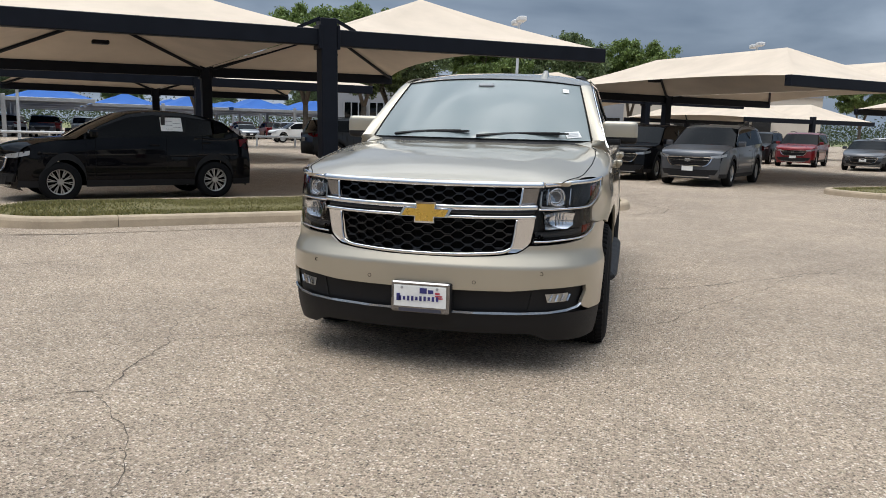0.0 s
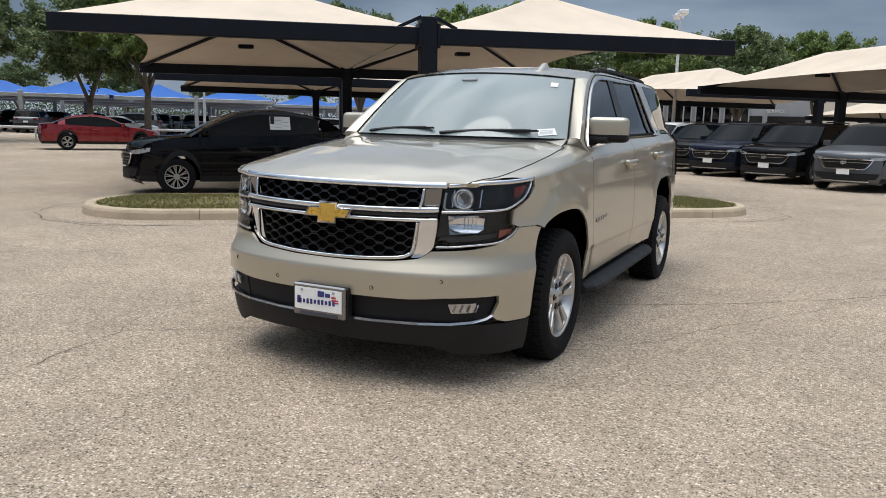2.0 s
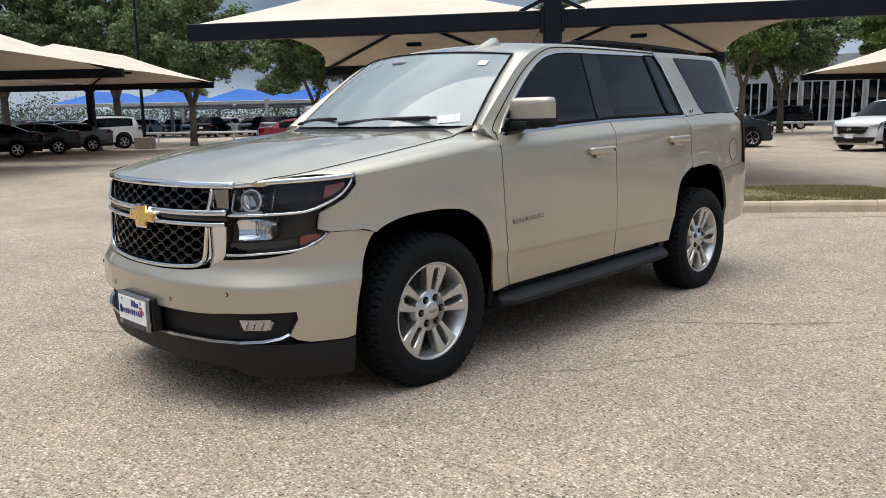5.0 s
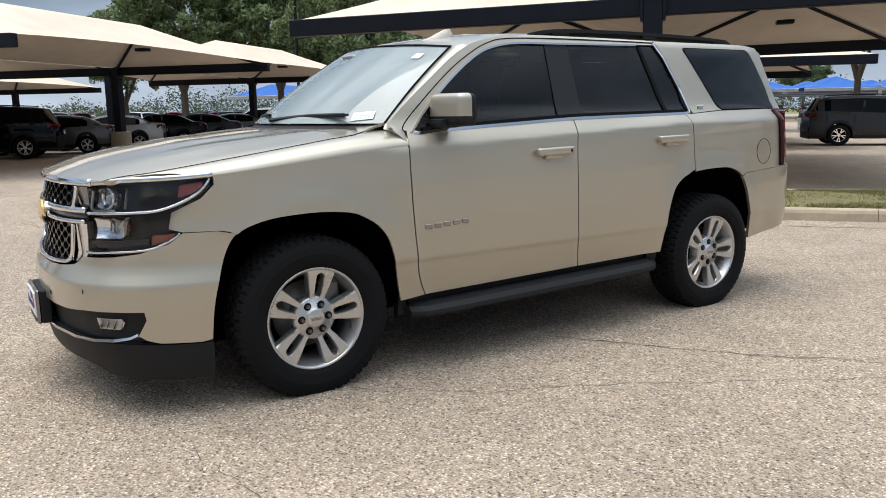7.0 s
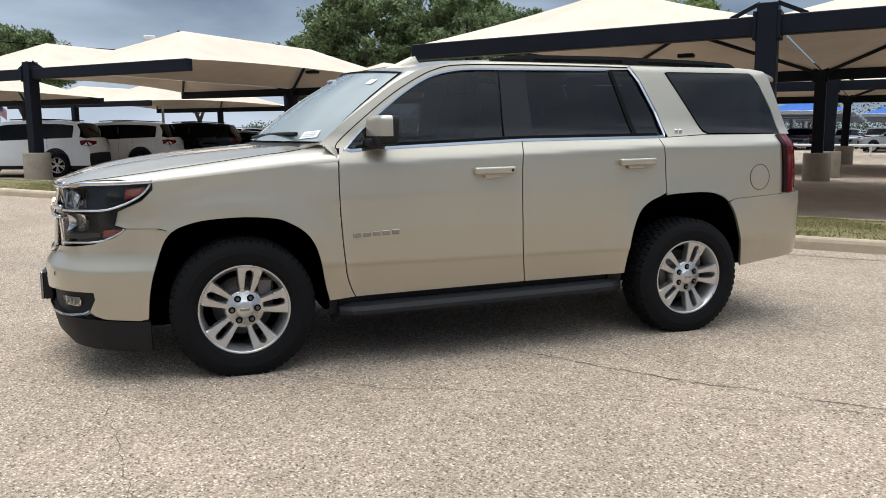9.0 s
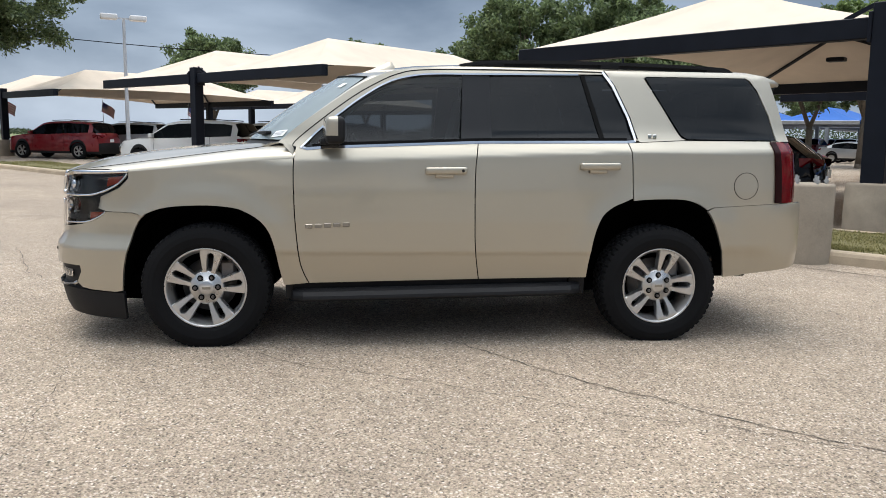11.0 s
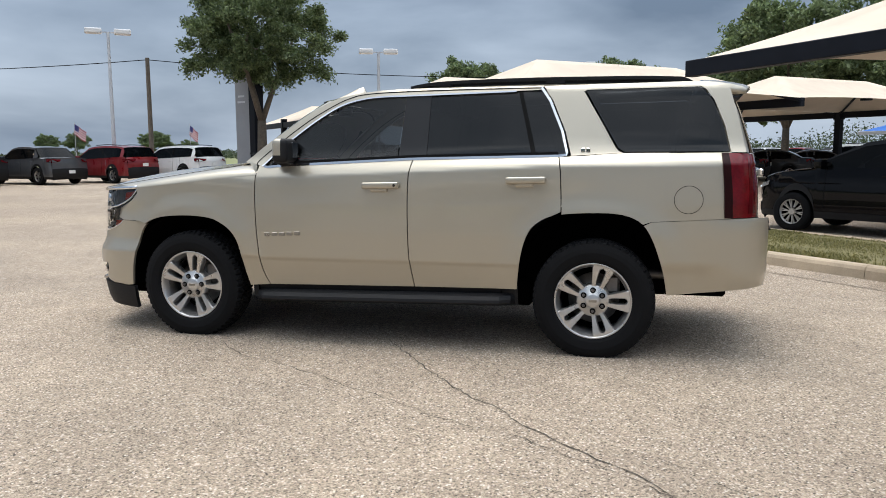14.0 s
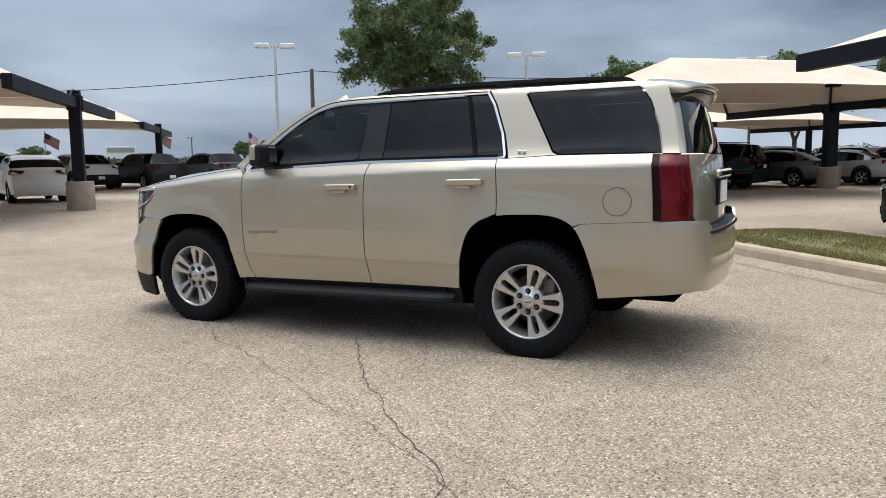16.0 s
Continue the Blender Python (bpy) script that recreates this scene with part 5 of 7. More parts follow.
val_half = [(0.03, 0.352), (Sx(0.6), 0.352), (Sx(0.80), 0.360), (Sx(0.91), 0.352), (s_y(-0.55), 0.345), (s_y(-0.50), 0.345), (s_y(-0.50), 0.172), (s_y(-0.70), 0.180), (Sx(0.72), 0.195), (Sx(0.66), 0.225), (Sx(0.60), 0.240), (0.03, 0.240)]
sheet("front_valance", both(val_half), nose(-0.006), BLACK_PLASTIC, suv, (0, -1, 0), 0.06, 0.03, "grained black lower valance")
for sx in (1, -1):                               # fog lamps and parking sensors
    fo = [(sx * Sx(x), z) for x, z in ((0.690, 0.466), (0.815, 0.470), (0.818, 0.428), (0.800, 0.420), (0.705, 0.418))]
    bez = [(sx * Sx(x), z) for x, z in ((0.62, 0.497), (0.885, 0.503), (0.885, 0.47), (0.86, 0.385), (0.60, 0.372))]
    sheet("fog_bezel", bez, nose(-0.031), BLACK_PLASTIC, suv, (0, -1, 0), 0.08, 0.01, "black fog lamp bezel")
    fl = sheet("fog_lamp", fo, nose(-0.018), LAMP_GLASS, suv, (0, -1, 0), 0.08, 0.0, "clear fog lamp")
    sheet("fog_reflector", fo, nose(-0.028), ALLOY, fl, (0, -1, 0), 0.03, 0.0)
    for k in range(4):
        x = 0.715 + 0.032 * k
        ribbon("fog_rib", [nose(-0.023)(sx * Sx(x), 0.425), nose(-0.023)(sx * Sx(x + 0.012), 0.462)], (0.010, 0.006), CHROME, fl, up=(0, -1, 0))
    for x, z in ((0.30, 0.533), (0.655, 0.588)):
        c, d = Vector(nose(0.0)(sx * Sx(x), z)), Vector(nose(0.0015)(sx * Sx(x), z))
        ps = part("parking_sensor", rod(bmesh.new(), c, d, 0.008, n=16), CHAMPAGNE, suv)
        ribbon("sensor_ring", [c + (d - c) * 0.5 + Vector((0.009 * math.cos(a), 0, 0.009 * math.sin(a))) for a in np.linspace(0, 6.283, 18, endpoint=False)], (0.0025, 0.003), SEAL, ps, closed=True, up=(0, -1, 0))

# grille: backing, mesh, chrome
gr_half = [(0.03, 1.060), (Sx(0.5), 1.060), (Sx(0.655), 1.062), (Sx(0.635), 0.93), (Sx(0.61), 0.745), (Sx(0.56), 0.705), (Sx(0.50), 0.690), (Sx(0.4), 0.675), (0.03, 0.662)]
sheet("grille_backing", both(gr_half), nose(-0.060), SEAL, suv, (0, -1, 0), 0.1, 0)


def honeycomb(name, z0, z1, x0, x1, row, cell, bow):
    """Flat six-sided cells between two heights; x0 and x1 are the half-widths at the bottom and the top."""
    verts, faces = [], []

    def bar(a, b):
        pts = []
        for (x, z) in (a, b):
            for dz in (-0.003, 0.003):
                for off in (-0.016, -0.055):
                    pts.append(nose(off)(Sx(x) if abs(x) > 1e-6 else 0.0, z + dz))
        i = len(verts)
        verts.extend(pts)
        for q in ((0, 2, 6, 4), (2, 3, 7, 6), (1, 0, 4, 5)):
            faces.append(tuple(i + k for k in q))

    rows = int(round((z1 - z0) / row))
    row = (z1 - z0) / rows
    for r in range(rows + 1):
        z = z0 + r * row
        for k in range(-12, 12):
            x = k * cell / 2
            up = (k + r) % 2
            zz = z - bow * (1 - (x / 0.5) ** 2) * (1 - r / rows)
            h = row * 0.40
            a, b = (x, zz + (h if up else -h)), (x + cell * 0.30, zz + (h if up else -h))
            c = (x + cell * 0.5, zz + (-h if up else h))
            lim = x0 + (x1 - x0) * (z - z0) / (z1 - z0)
            for p, q in ((a, b), (b, c)):
                if abs(p[0]) < lim and abs(q[0]) < lim:
                    bar(p, q)
                elif min(abs(p[0]), abs(q[0])) < lim:
                    if abs(p[0]) > abs(q[0]):
                        p, q = q, p
                    f = (lim - abs(p[0])) / (abs(q[0]) - abs(p[0]))
                    bar(p, (p[0] + (q[0] - p[0]) * f, p[1] + (q[1] - p[1]) * f))
    return mesh_ob(name, verts, faces, BLACK_GLOSS, suv, "gloss black honeycomb grille mesh", False)


honeycomb("upper_grille_mesh", 0.950, 1.046, 0.530, 0.548, 0.0240, 0.118, 0.006)
honeycomb("lower_grille_mesh", 0.715, 0.876, 0.480, 0.515, 0.0230, 0.118, 0.035)


def moulding(name, line, w, d, mat, parent, label="", closed=False, up=(0, -1, 0.1), flat=0.5):
    """A bar with a rounded face along a line: w wide, d proud."""
    pts = [Vector(p) for p in line]
    sec = [(-1, -0.6), (-1, 0.35), (-0.86, 0.78), (-flat, 1.0), (flat, 1.0), (0.86, 0.78), (1, 0.35), (1, -0.6)]
    verts, faces, n, m = [], [], len(pts), len(sec)
    for i, p in enumerate(pts):
        a = pts[i - 1] if i or closed else p
        b = pts[(i + 1) % n] if i < n - 1 or closed else p
        t = (b - a).normalized()
        u = up(p) if callable(up) else Vector(up)
        e = t.cross(u).normalized()
        u = e.cross(t).normalized()
        verts += [p + e * (w / 2 * k) + u * (d * l) for k, l in sec]
    for i in range(n if closed else n - 1):
        j = (i + 1) % n
        faces += [(i * m + k, i * m + (k + 1) % m, j * m + (k + 1) % m, j * m + k) for k in range(m)]
    if not closed:
        faces += [tuple(range(m))[::-1], tuple((n - 1) * m + k for k in range(m))]
    return mesh_ob(name, verts, faces, mat, parent, label, True)


def bar_on_nose(name, pts, size, mat, label, off=0.0, up=(0, -1, 0.05), closed=False, n=6, flat=0.5):
    full = curve(pts, n) if not closed else curve(pts + [pts[0]], n)[:-1]
    return moulding(name, [nose(off)(Sx(x) if abs(x) > 1e-6 else 0.0, z) for x, z in full], size[0], size[1], mat, suv, label, closed, up, flat)


def mirrored(half):
    return [(-x, z) for x, z in half[::-1]] + [p for p in half if p[0] != 0]


bar_on_nose("grille_top_bar", mirrored([(0, 1.061), (0.25, 1.062), (0.5, 1.064), (0.672, 1.066)]), (0.034, 0.016), CHROME, "chrome grille bar", -0.004, (0, -1, 0.35))
bar_on_nose("grille_mid_bar", mirrored([(0, 0.934), (0.25, 0.935), (0.5, 0.940), (0.634, 0.945)]), (0.028, 0.014), CHROME, "chrome grille bar", -0.006)
bar_on_nose("grille_dark_bar", mirrored([(0, 0.909), (0.25, 0.910), (0.5, 0.913), (0.63, 0.917)]), (0.030, 0.008), BLACK_GLOSS, "gloss black grille bar", -0.020)
bar_on_nose("grille_low_bar", mirrored([(0, 0.883), (0.25, 0.884), (0.5, 0.888), (0.628, 0.893)]), (0.020, 0.014), CHROME, "chrome grille bar", -0.004)
bar_on_nose("grille_bottom_bar", mirrored([(0, 0.676), (0.2, 0.679), (0.38, 0.690), (0.455, 0.699), (0.490, 0.715)]), (0.019, 0.012), CHROME, "chrome grille bar", -0.002)
for sx in (1, -1):
    def tilt(off, k, x0):
        def fn(s, z):
            return nose(off + k * (z - 0.9))(s, z)
        return fn
    sheet("grille_side", [(sx * Sx(x), z) for x, z in ((0.522, 0.876), (0.628, 0.890), (0.622, 0.83), (0.608, 0.752), (0.590, 0.730), (0.565, 0.710), (0.528, 0.693), (0.46, 0.688), (0.475, 0.704), (0.495, 0.724), (0.505, 0.75))], tilt(-0.010, 0.10, 0.53), CHROME, suv, (0, -1, 0), 0.03, 0.03, "chrome grille side")
    sheet("grille_corner", [(sx * Sx(x), z) for x, z in ((0.550, 1.046), (0.648, 1.050), (0.634, 0.950), (0.538, 0.946))], tilt(-0.040, 0.28, 0.55), CHROME_DARK_REFLECTION, suv, (0, -1, 0), 0.03, 0.03, "chrome grille corner, dark reflection in its colour")
    moulding("grille_rim", [nose(0.0)(sx * Sx(x), z) for x, z in curve([(0.555, 1.046), (0.550, 1.02), (0.545, 0.985), (0.536, 0.952)], 3)], 0.014, 0.012, CHROME, suv, "chrome grille rim")
    moulding("grille_rim", [nose(0.0)(sx * Sx(x), z) for x, z in curve([(0.524, 0.876), (0.519, 0.84), (0.506, 0.75), (0.492, 0.716)], 3)], 0.012, 0.010, CHROME, suv, "chrome grille rim")
# cross emblem
em = [(-0.135, 0.872), (-0.112, 0.922), (-0.048, 0.922), (-0.048, 0.956), (0.054, 0.956), (0.054, 0.922), (0.135, 0.922), (0.112, 0.872), (0.048, 0.872), (0.048, 0.838), (-0.054, 0.838), (-0.054, 0.872)]
emb = sheet("grille_emblem", [(x * 1.14 + 0.008, 0.900 + (z - 0.897) * 0.98) for x, z in em], nose(0.018), CHROME, suv, (0, -1, 0), 0.1, 0.03, "gold cross emblem with chrome edge")
sheet("emblem_face", [(x * 1.00 + 0.008, 0.900 + (z - 0.897) * 0.80) for x, z in em], nose(0.024), GOLD, emb, (0, -1, 0), 0.1, 0.01, "gold emblem face")
# dealer plate in a frame
pl = part("plate_frame", box(bmesh.new(), (0.012, -1.118, 0.437), (0.332, 0.022, 0.172), 0.008), CHROME_DARK_REFLECTION, suv, "chrome number plate frame")
part("plate_mount", box(bmesh.new(), (0.015, -1.085, 0.437), (0.335, 0.05, 0.165), 0.006), BLACK_PLASTIC, pl)
part("plate", box(bmesh.new(), (0.012, -1.130, 0.444), (0.296, 0.006, 0.118)), WHITE_PAPER, pl, "white dealer plate")
prints = [(-0.112 + 0.0235 * k, 0.430 + 0.0006 * k, 0.013, 0.026 - 0.006 * (k % 3 == 1), NAVY) for k in range(10)]
prints += [(-0.122, 0.436, 0.020, 0.040, NAVY), (0.02, 0.478, 0.040, 0.030, NAVY), (0.062, 0.474, 0.030, 0.020, NAVY), (0.100, 0.466, 0.026, 0.010, CRIMSON), (0.108, 0.452, 0.040, 0.007, CRIMSON), (0.118, 0.440, 0.024, 0.007, CRIMSON)]
for x, z, w, h, mt in prints:
    part("plate_print", box(bmesh.new(), (0.012 + x, -1.1345, z), (w, 0.003, h), 0.0), mt, pl)
part("frame_print", box(bmesh.new(), (0.012, -1.1305, 0.366), (0.24, 0.003, 0.018)), INK, pl)
for x in (-0.09, 0.11):
    part("plate_screw", rod(bmesh.new(), (x, -1.136, 0.490), (x, -1.130, 0.490), 0.008), GALV, pl)

# ---- headlamps ----
for sx in (1, -1):
    S = lambda x: sx * Sx(x)
    Y = lambda y: sx * s_y(y)
    rim_out = [(S(0.672), 1.054), (S(0.75), 1.062), (S(0.85), 1.074), (Y(-0.62), 1.083), (Y(-0.452), 1.092), (Y(-0.452), 1.050), (Y(-0.507), 0.992), (Y(-0.58), 0.958), (Y(-0.631), 0.935), (Y(-0.648), 0.862), (Y(-0.592), 0.846), (Y(-0.605), 0.806), (Y(-0.67), 0.778), (S(0.855), 0.757), (S(0.75), 0.746), (S(0.65), 0.742), (S(0.609), 0.740), (S(0.637), 0.90), (S(0.652), 1.045)]
    hl = sheet("headlamp", rim_out, nose(-0.060), HOUSING, suv, (sx * 0.5, -1, 0), 0.05, 0, "clear headlamp in black housing")
    sheet("lamp_lens", rim_out, nose(-0.003), LAMP_GLASS, hl, (sx * 0.5, -1, 0), 0.05, 0.0)
    up = lambda p: Vector((sx * max(0.25, 1.6 * (p.y + 0.95)), -1, 0.1))
    nl = nose(-0.012)
    moulding("lamp_divider", [nl(a, b) for a, b in curve([(S(0.645), 0.932), (S(0.72), 0.934), (S(0.82), 0.938), (Y(-0.73), 0.943), (Y(-0.66), 0.955), (Y(-0.58), 0.985), (Y(-0.52), 1.018), (Y(-0.475), 1.062), (Y(-0.466), 1.082)], 4)], 0.014, 0.010, CHROME, hl, "chrome lamp divider", up=up)
    moulding("lamp_lower_trim", [nl(a, b) for a, b in curve([(S(0.622), 0.755), (S(0.70), 0.757), (S(0.79), 0.765), (Y(-0.76), 0.775), (Y(-0.69), 0.795), (Y(-0.635), 0.822), (Y(-0.61), 0.842)], 4)], 0.012, 0.010, CHROME, hl, "chrome lamp trim", up=up)
    moulding("lamp_top_trim", [nose(-0.002)(a, b) for a, b in curve([(S(0.680), 1.066), (S(0.75), 1.071), (S(0.85), 1.081), (Y(-0.62), 1.088), (Y(-0.455), 1.097)], 4)], 0.024, 0.012, CHROME, hl, "chrome lamp trim", up=up)
    c = Vector(nose(-0.034)(S(0.758), 1.000))
    f = Vector((sx * 0.30, -1, 0)).normalized()
    q = f.to_track_quat("X", "Z").to_matrix()
    r = 0.036
    vs, fs = lathe([(-0.012, r + 0.020), (0.004, r + 0.019), (0.012, r + 0.013), (0.013, r + 0.006), (0.006, r), (-0.006, r - 0.002)], 32)
    mesh_ob("projector_ring", [c + q @ Vector(v) for v in vs], fs, CHROME, hl, "chrome projector ring")
    vs, fs = lathe([(-0.002, r), (0.006, r * 0.92), (0.013, r * 0.7), (0.018, r * 0.4), (0.020, 0.001)], 28)
    mesh_ob("projector_lens", [c + q @ Vector(v) for v in vs], fs, LAMP_GLASS, hl, "round projector lens")
    vs, fs = lathe([(-0.006, r), (-0.014, r * 0.6), (-0.016, 0.001)], 24)
    mesh_ob("projector_eye", [c + q @ Vector(v) for v in vs], fs, DISC, hl)
    bez = [(S(0.758) + 0.078 * math.cos(q) * sx, 0.998 + 0.052 * math.sin(q)) for q in np.linspace(0, 2 * math.pi, 28, endpoint=False)]
    sheet("projector_bezel", bez, lambda u, v: nose(-0.052 + 3.2 * ((abs(u) - Sx(0.758)) ** 2 + (v - 0.998) ** 2))(u, v), SATIN, hl, (0, -1, 0), 0.02, 0.008, "bright bowl round the projector")
    for a0, a1 in ((0.6, 2.5), (3.7, 5.7)):
        arc = [nose(-0.016)(S(0.758) + sx * 0.060 * math.cos(a), 1.000 + 0.046 * math.sin(a)) for a in np.linspace(a0, a1, 12)]
        moulding("projector_clasp", arc, 0.012, 0.010, CHROME, hl, "chrome projector clasp", up=up)
    for x in (0.700, 0.835):
        ribbon("lamp_fin", [nose(-0.030)(S(x), 0.955), nose(-0.030)(S(x + 0.012), 1.045)], (0.006, 0.010), SATIN, hl, up=(sx * 0.4, -1, 0.1))
    moulding("day_lamp_strip", [nose(-0.020)(p, q) for p, q in curve([(S(0.668), 1.030), (S(0.662), 0.985), (S(0.662), 0.950), (S(0.70), 0.944), (S(0.80), 0.948)], 4)], 0.010, 0.006, ALLOY, hl, "pale day lamp strip", up=up)
    rc = Sx(0.765)
    rf = [(S(0.680), 0.914), (S(0.78), 0.916), (S(0.850), 0.918), (S(0.846), 0.846), (S(0.820), 0.826), (S(0.69), 0.820)]
    sheet("lamp_reflector", rf, lambda s, z: nose(-0.045 + 2.0 * (abs(s) - rc) ** 2 + 6.0 * (z - 0.872) ** 2)(s, z), CHROME, hl, (0, -1, 0), 0.015, 0.014, "chrome reflector bowl")
    for k in range(4):
        x = 0.765 + 0.018 * k
        ribbon("reflector_flute", [nose(-0.034)(S(x), 0.845), nose(-0.034)(S(x + 0.004), 0.908)], (0.004, 0.006), SATIN, hl, up=(sx * 0.4, -1, 0.1))
    sheet("amber_marker", [(Y(-0.60), 1.052), (Y(-0.500), 1.066), (Y(-0.498), 1.050), (Y(-0.545), 1.016), (Y(-0.61), 0.998)], nose(-0.024), AMBER, hl, (sx, 0, 0), 0.05, 0.008, "amber side marker")
    sheet("amber_marker", [(Y(-0.73), 0.838), (Y(-0.630), 0.842), (Y(-0.645), 0.820), (Y(-0.735), 0.795)], nose(-0.024), AMBER, hl, (sx, 0, 0), 0.05, 0.008, "amber side marker")
    sheet("lamp_plinth", [(S(0.640), 0.805), (S(0.80), 0.812), (Y(-0.75), 0.822), (Y(-0.75), 0.800), (S(0.80), 0.785), (S(0.635), 0.775)], nose(-0.026), CABIN, hl, (0, -1, 0), 0.05, 0.02, "dark grey lamp plinth")

# ---- windscreen, roof ----


def screen(p, q):
    a = abs(p)
    b = Vector((0.814 * p, 0.165 + 0.335 * a ** 2.2, 1.303 - 0.002 * p * p))
    t = Vector((0.678 * p, 0.80 + 0.205 * a ** 2.2, 1.744 - 0.030 * p * p))
    c = b.lerp(t, q) + Vector((0, -0.55, 0.8)) * 0.022 * math.sin(math.pi * q) * (1 - 0.4 * p * p)
    return tuple(c)


def edge_line(p):
    return [(p, q) for q in np.linspace(0, 1, 12)]


SQUARE = [(-1, 0), (-0.5, 0), (0, 0), (0.5, 0), (1, 0), (1, 0.5), (1, 1), (0.5, 1), (0, 1), (-0.5, 1), (-1, 1), (-1, 0.5)]
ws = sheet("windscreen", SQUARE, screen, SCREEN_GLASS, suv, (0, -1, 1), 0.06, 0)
for sx in (1, -1):
    ribbon("windscreen_seal", [Vector(screen(sx * 0.995, q)) + Vector((0, -0.003, 0.003)) for q in np.linspace(0, 1, 14)], (0.010, 0.006), SEAL, ws, up=(0, -0.7, 0.7))
    lo = curve([(0.465, 1.302), (0.583, 1.40), (0.767, 1.534), (0.953, 1.662), (1.065, 1.716)], 4)
    verts, faces = [], []
    for i, (y, z) in enumerate(lo):
        k = i / (len(lo) - 1)
        a, b = Vector(screen(sx * 1.0, (z - 1.302) / (1.716 - 1.302))), Vector((sx * side_x(y, z), y, z))
        c = (a + b) / 2 + Vector((sx * 0.012, -0.012, 0.012))
        for j in range(7):
            u = j / 6
            verts.append(a * (1 - u) ** 2 + c * 2 * u * (1 - u) + b * u * u)
    for i in range(len(lo) - 1):
        for j in range(6):
            faces.append((i * 7 + j, i * 7 + j + 1, (i + 1) * 7 + j + 1, (i + 1) * 7 + j)[::sx])
    mesh_ob("windscreen_pillar", verts, faces, CHAMPAGNE, suv)
ribbon("windscreen_header", [Vector(screen(p, 0.996)) + Vector((0, -0.003, 0.003)) for p in np.linspace(-1, 1, 40)], (0.008, 0.006), SEAL, ws, up=(0, -0.7, 0.7))
ROOF_C = table((0.78, 0.9, 1.05, 1.3, 1.7, 2.5, 3.2, 3.6, 3.8), (1.742, 1.768, 1.795, 1.828, 1.846, 1.852, 1.848, 1.836, 1.825), 0.05)
ROOF_DROP = table((0, 0.35, 0.5, 0.6, 0.66, 0.70, 0.73), (0, 0.006, 0.018, 0.032, 0.043, 0.052, 0.066), 0.03)


def roof_z(x, y):
    wide = 0.722 - TAPER_BACK(y)
    a = abs(x)
    back = y - 0.205 * (a / 0.678) ** 2.2 * max(0.0, min(1.0, (1.6 - y) / 0.6))
    return ROOF_C(back) - ROOF_DROP(a / wide * 0.722) * min(1.0, 0.65 + max(0.0, back - 0.8) * 0.8)


roof_half = [(x, 0.804 + 0.205 * (x / 0.678) ** 2.2) for x in (0.03, 0.2, 0.3, 0.4, 0.48, 0.55, 0.60, 0.64, 0.678)]
roof_half += [(0.757, 1.065), (0.748, 1.15), (0.738, 1.25)] + [(side_x(y, 1.795), y) for y in np.linspace(1.35, 3.62, 16)] + [(0.64, 3.69), (0.4, 3.73), (0.03, 3.74)]
sheet("roof", both(roof_half), lambda x, y: (x, y, roof_z(x, y)), CHAMPAGNE, suv, (0, 0, 1), 0.07, 0)
for sx in (1, -1):                                # roof bars
    line = curve([(1.62, 0.0), (1.75, 0.018), (1.95, 0.028), (2.4, 0.032), (3.0, 0.032), (3.42, 0.030), (3.50, 0.024), (3.55, 0.0)], 5)
    rx = lambda y: sx * (0.615 - TAPER_BACK(y) * 0.9)
    rr = ribbon("roof_bar", [(rx(y), y, roof_z(rx(y), y) + z) for y, z in line], (0.045, 0.022), BLACK_PLASTIC, suv, "black roof rack bar")
    for y in (1.85, 2.65, 3.42):
        part("roof_bar_foot", box(bmesh.new(), (rx(y), y, roof_z(rx(y), y) + 0.012), (0.04, 0.14, 0.034), 0.008), BLACK_PLASTIC, rr)
    verts = [(rx(y), y, roof_z(rx(y), y) + z) for y, z in line] + [(rx(y), y, roof_z(rx(y), y) - 0.003) for y, z in line]
    n = len(line)
    mesh_ob("roof_bar_web", verts, [(i, i + 1, n + i + 1, n + i) for i in range(n - 1)], BLACK_PLASTIC, rr, "", False)
fin = bmesh.new()
fv = [(0.39, 0.97, 0.0), (0.39, 1.04, 0.012), (0.39, 1.11, 0.034), (0.39, 1.145, 0.045), (0.39, 1.178, 0.046), (0.39, 1.20, 0.0)]
for sgn in (-1, 1):
    for x, y, z in fv:
        fin.verts.new((x + sgn * (0.026 - 0.28 * z), y, roof_z(x, y) - 0.002 + z))
fin.verts.ensure_lookup_table()
for k in range(5):
    fin.faces.new([fin.verts[i] for i in (k, k + 1, 6 + k + 1, 6 + k)])
fin.faces.new([fin.verts[i] for i in range(6)]), fin.faces.new([fin.verts[i] for i in range(11, 5, -1)])
bmesh.ops.recalc_face_normals(fin, faces=fin.faces[:])
part("antenna_fin", fin, CHAMPAGNE, suv, "champagne antenna fin", True)

# ---- tail ----
TPLAN = np.array(curve([(0.960, 3.22), (0.948, 3.50), (0.932, 3.70), (0.912, 3.83), (0.872, 3.935), (0.80, 4.01), (0.65, 4.055), (0.35, 4.085), (0, 4.095), (-0.35, 4.085), (-0.65, 4.055), (-0.80, 4.01), (-0.872, 3.935), (-0.912, 3.83), (-0.932, 3.70), (-0.948, 3.50), (-0.960, 3.22)], 8))
TS = np.concatenate(([0], np.cumsum(np.hypot(*np.diff(TPLAN, axis=0).T))))
TS -= TS[-1] / 2
RLEAN = table((0.38, 0.45, 0.55, 0.80, 0.90, 0.93, 0.96), (-0.055, -0.022, 0.0, 0.003, 0.001, -0.004, -0.012), 0.012)
RAKE = table((0.9, 1.10, 1.34, 1.60, 1.80), (-0.06, -0.065, -0.095, -0.175, -0.255), 0.03)


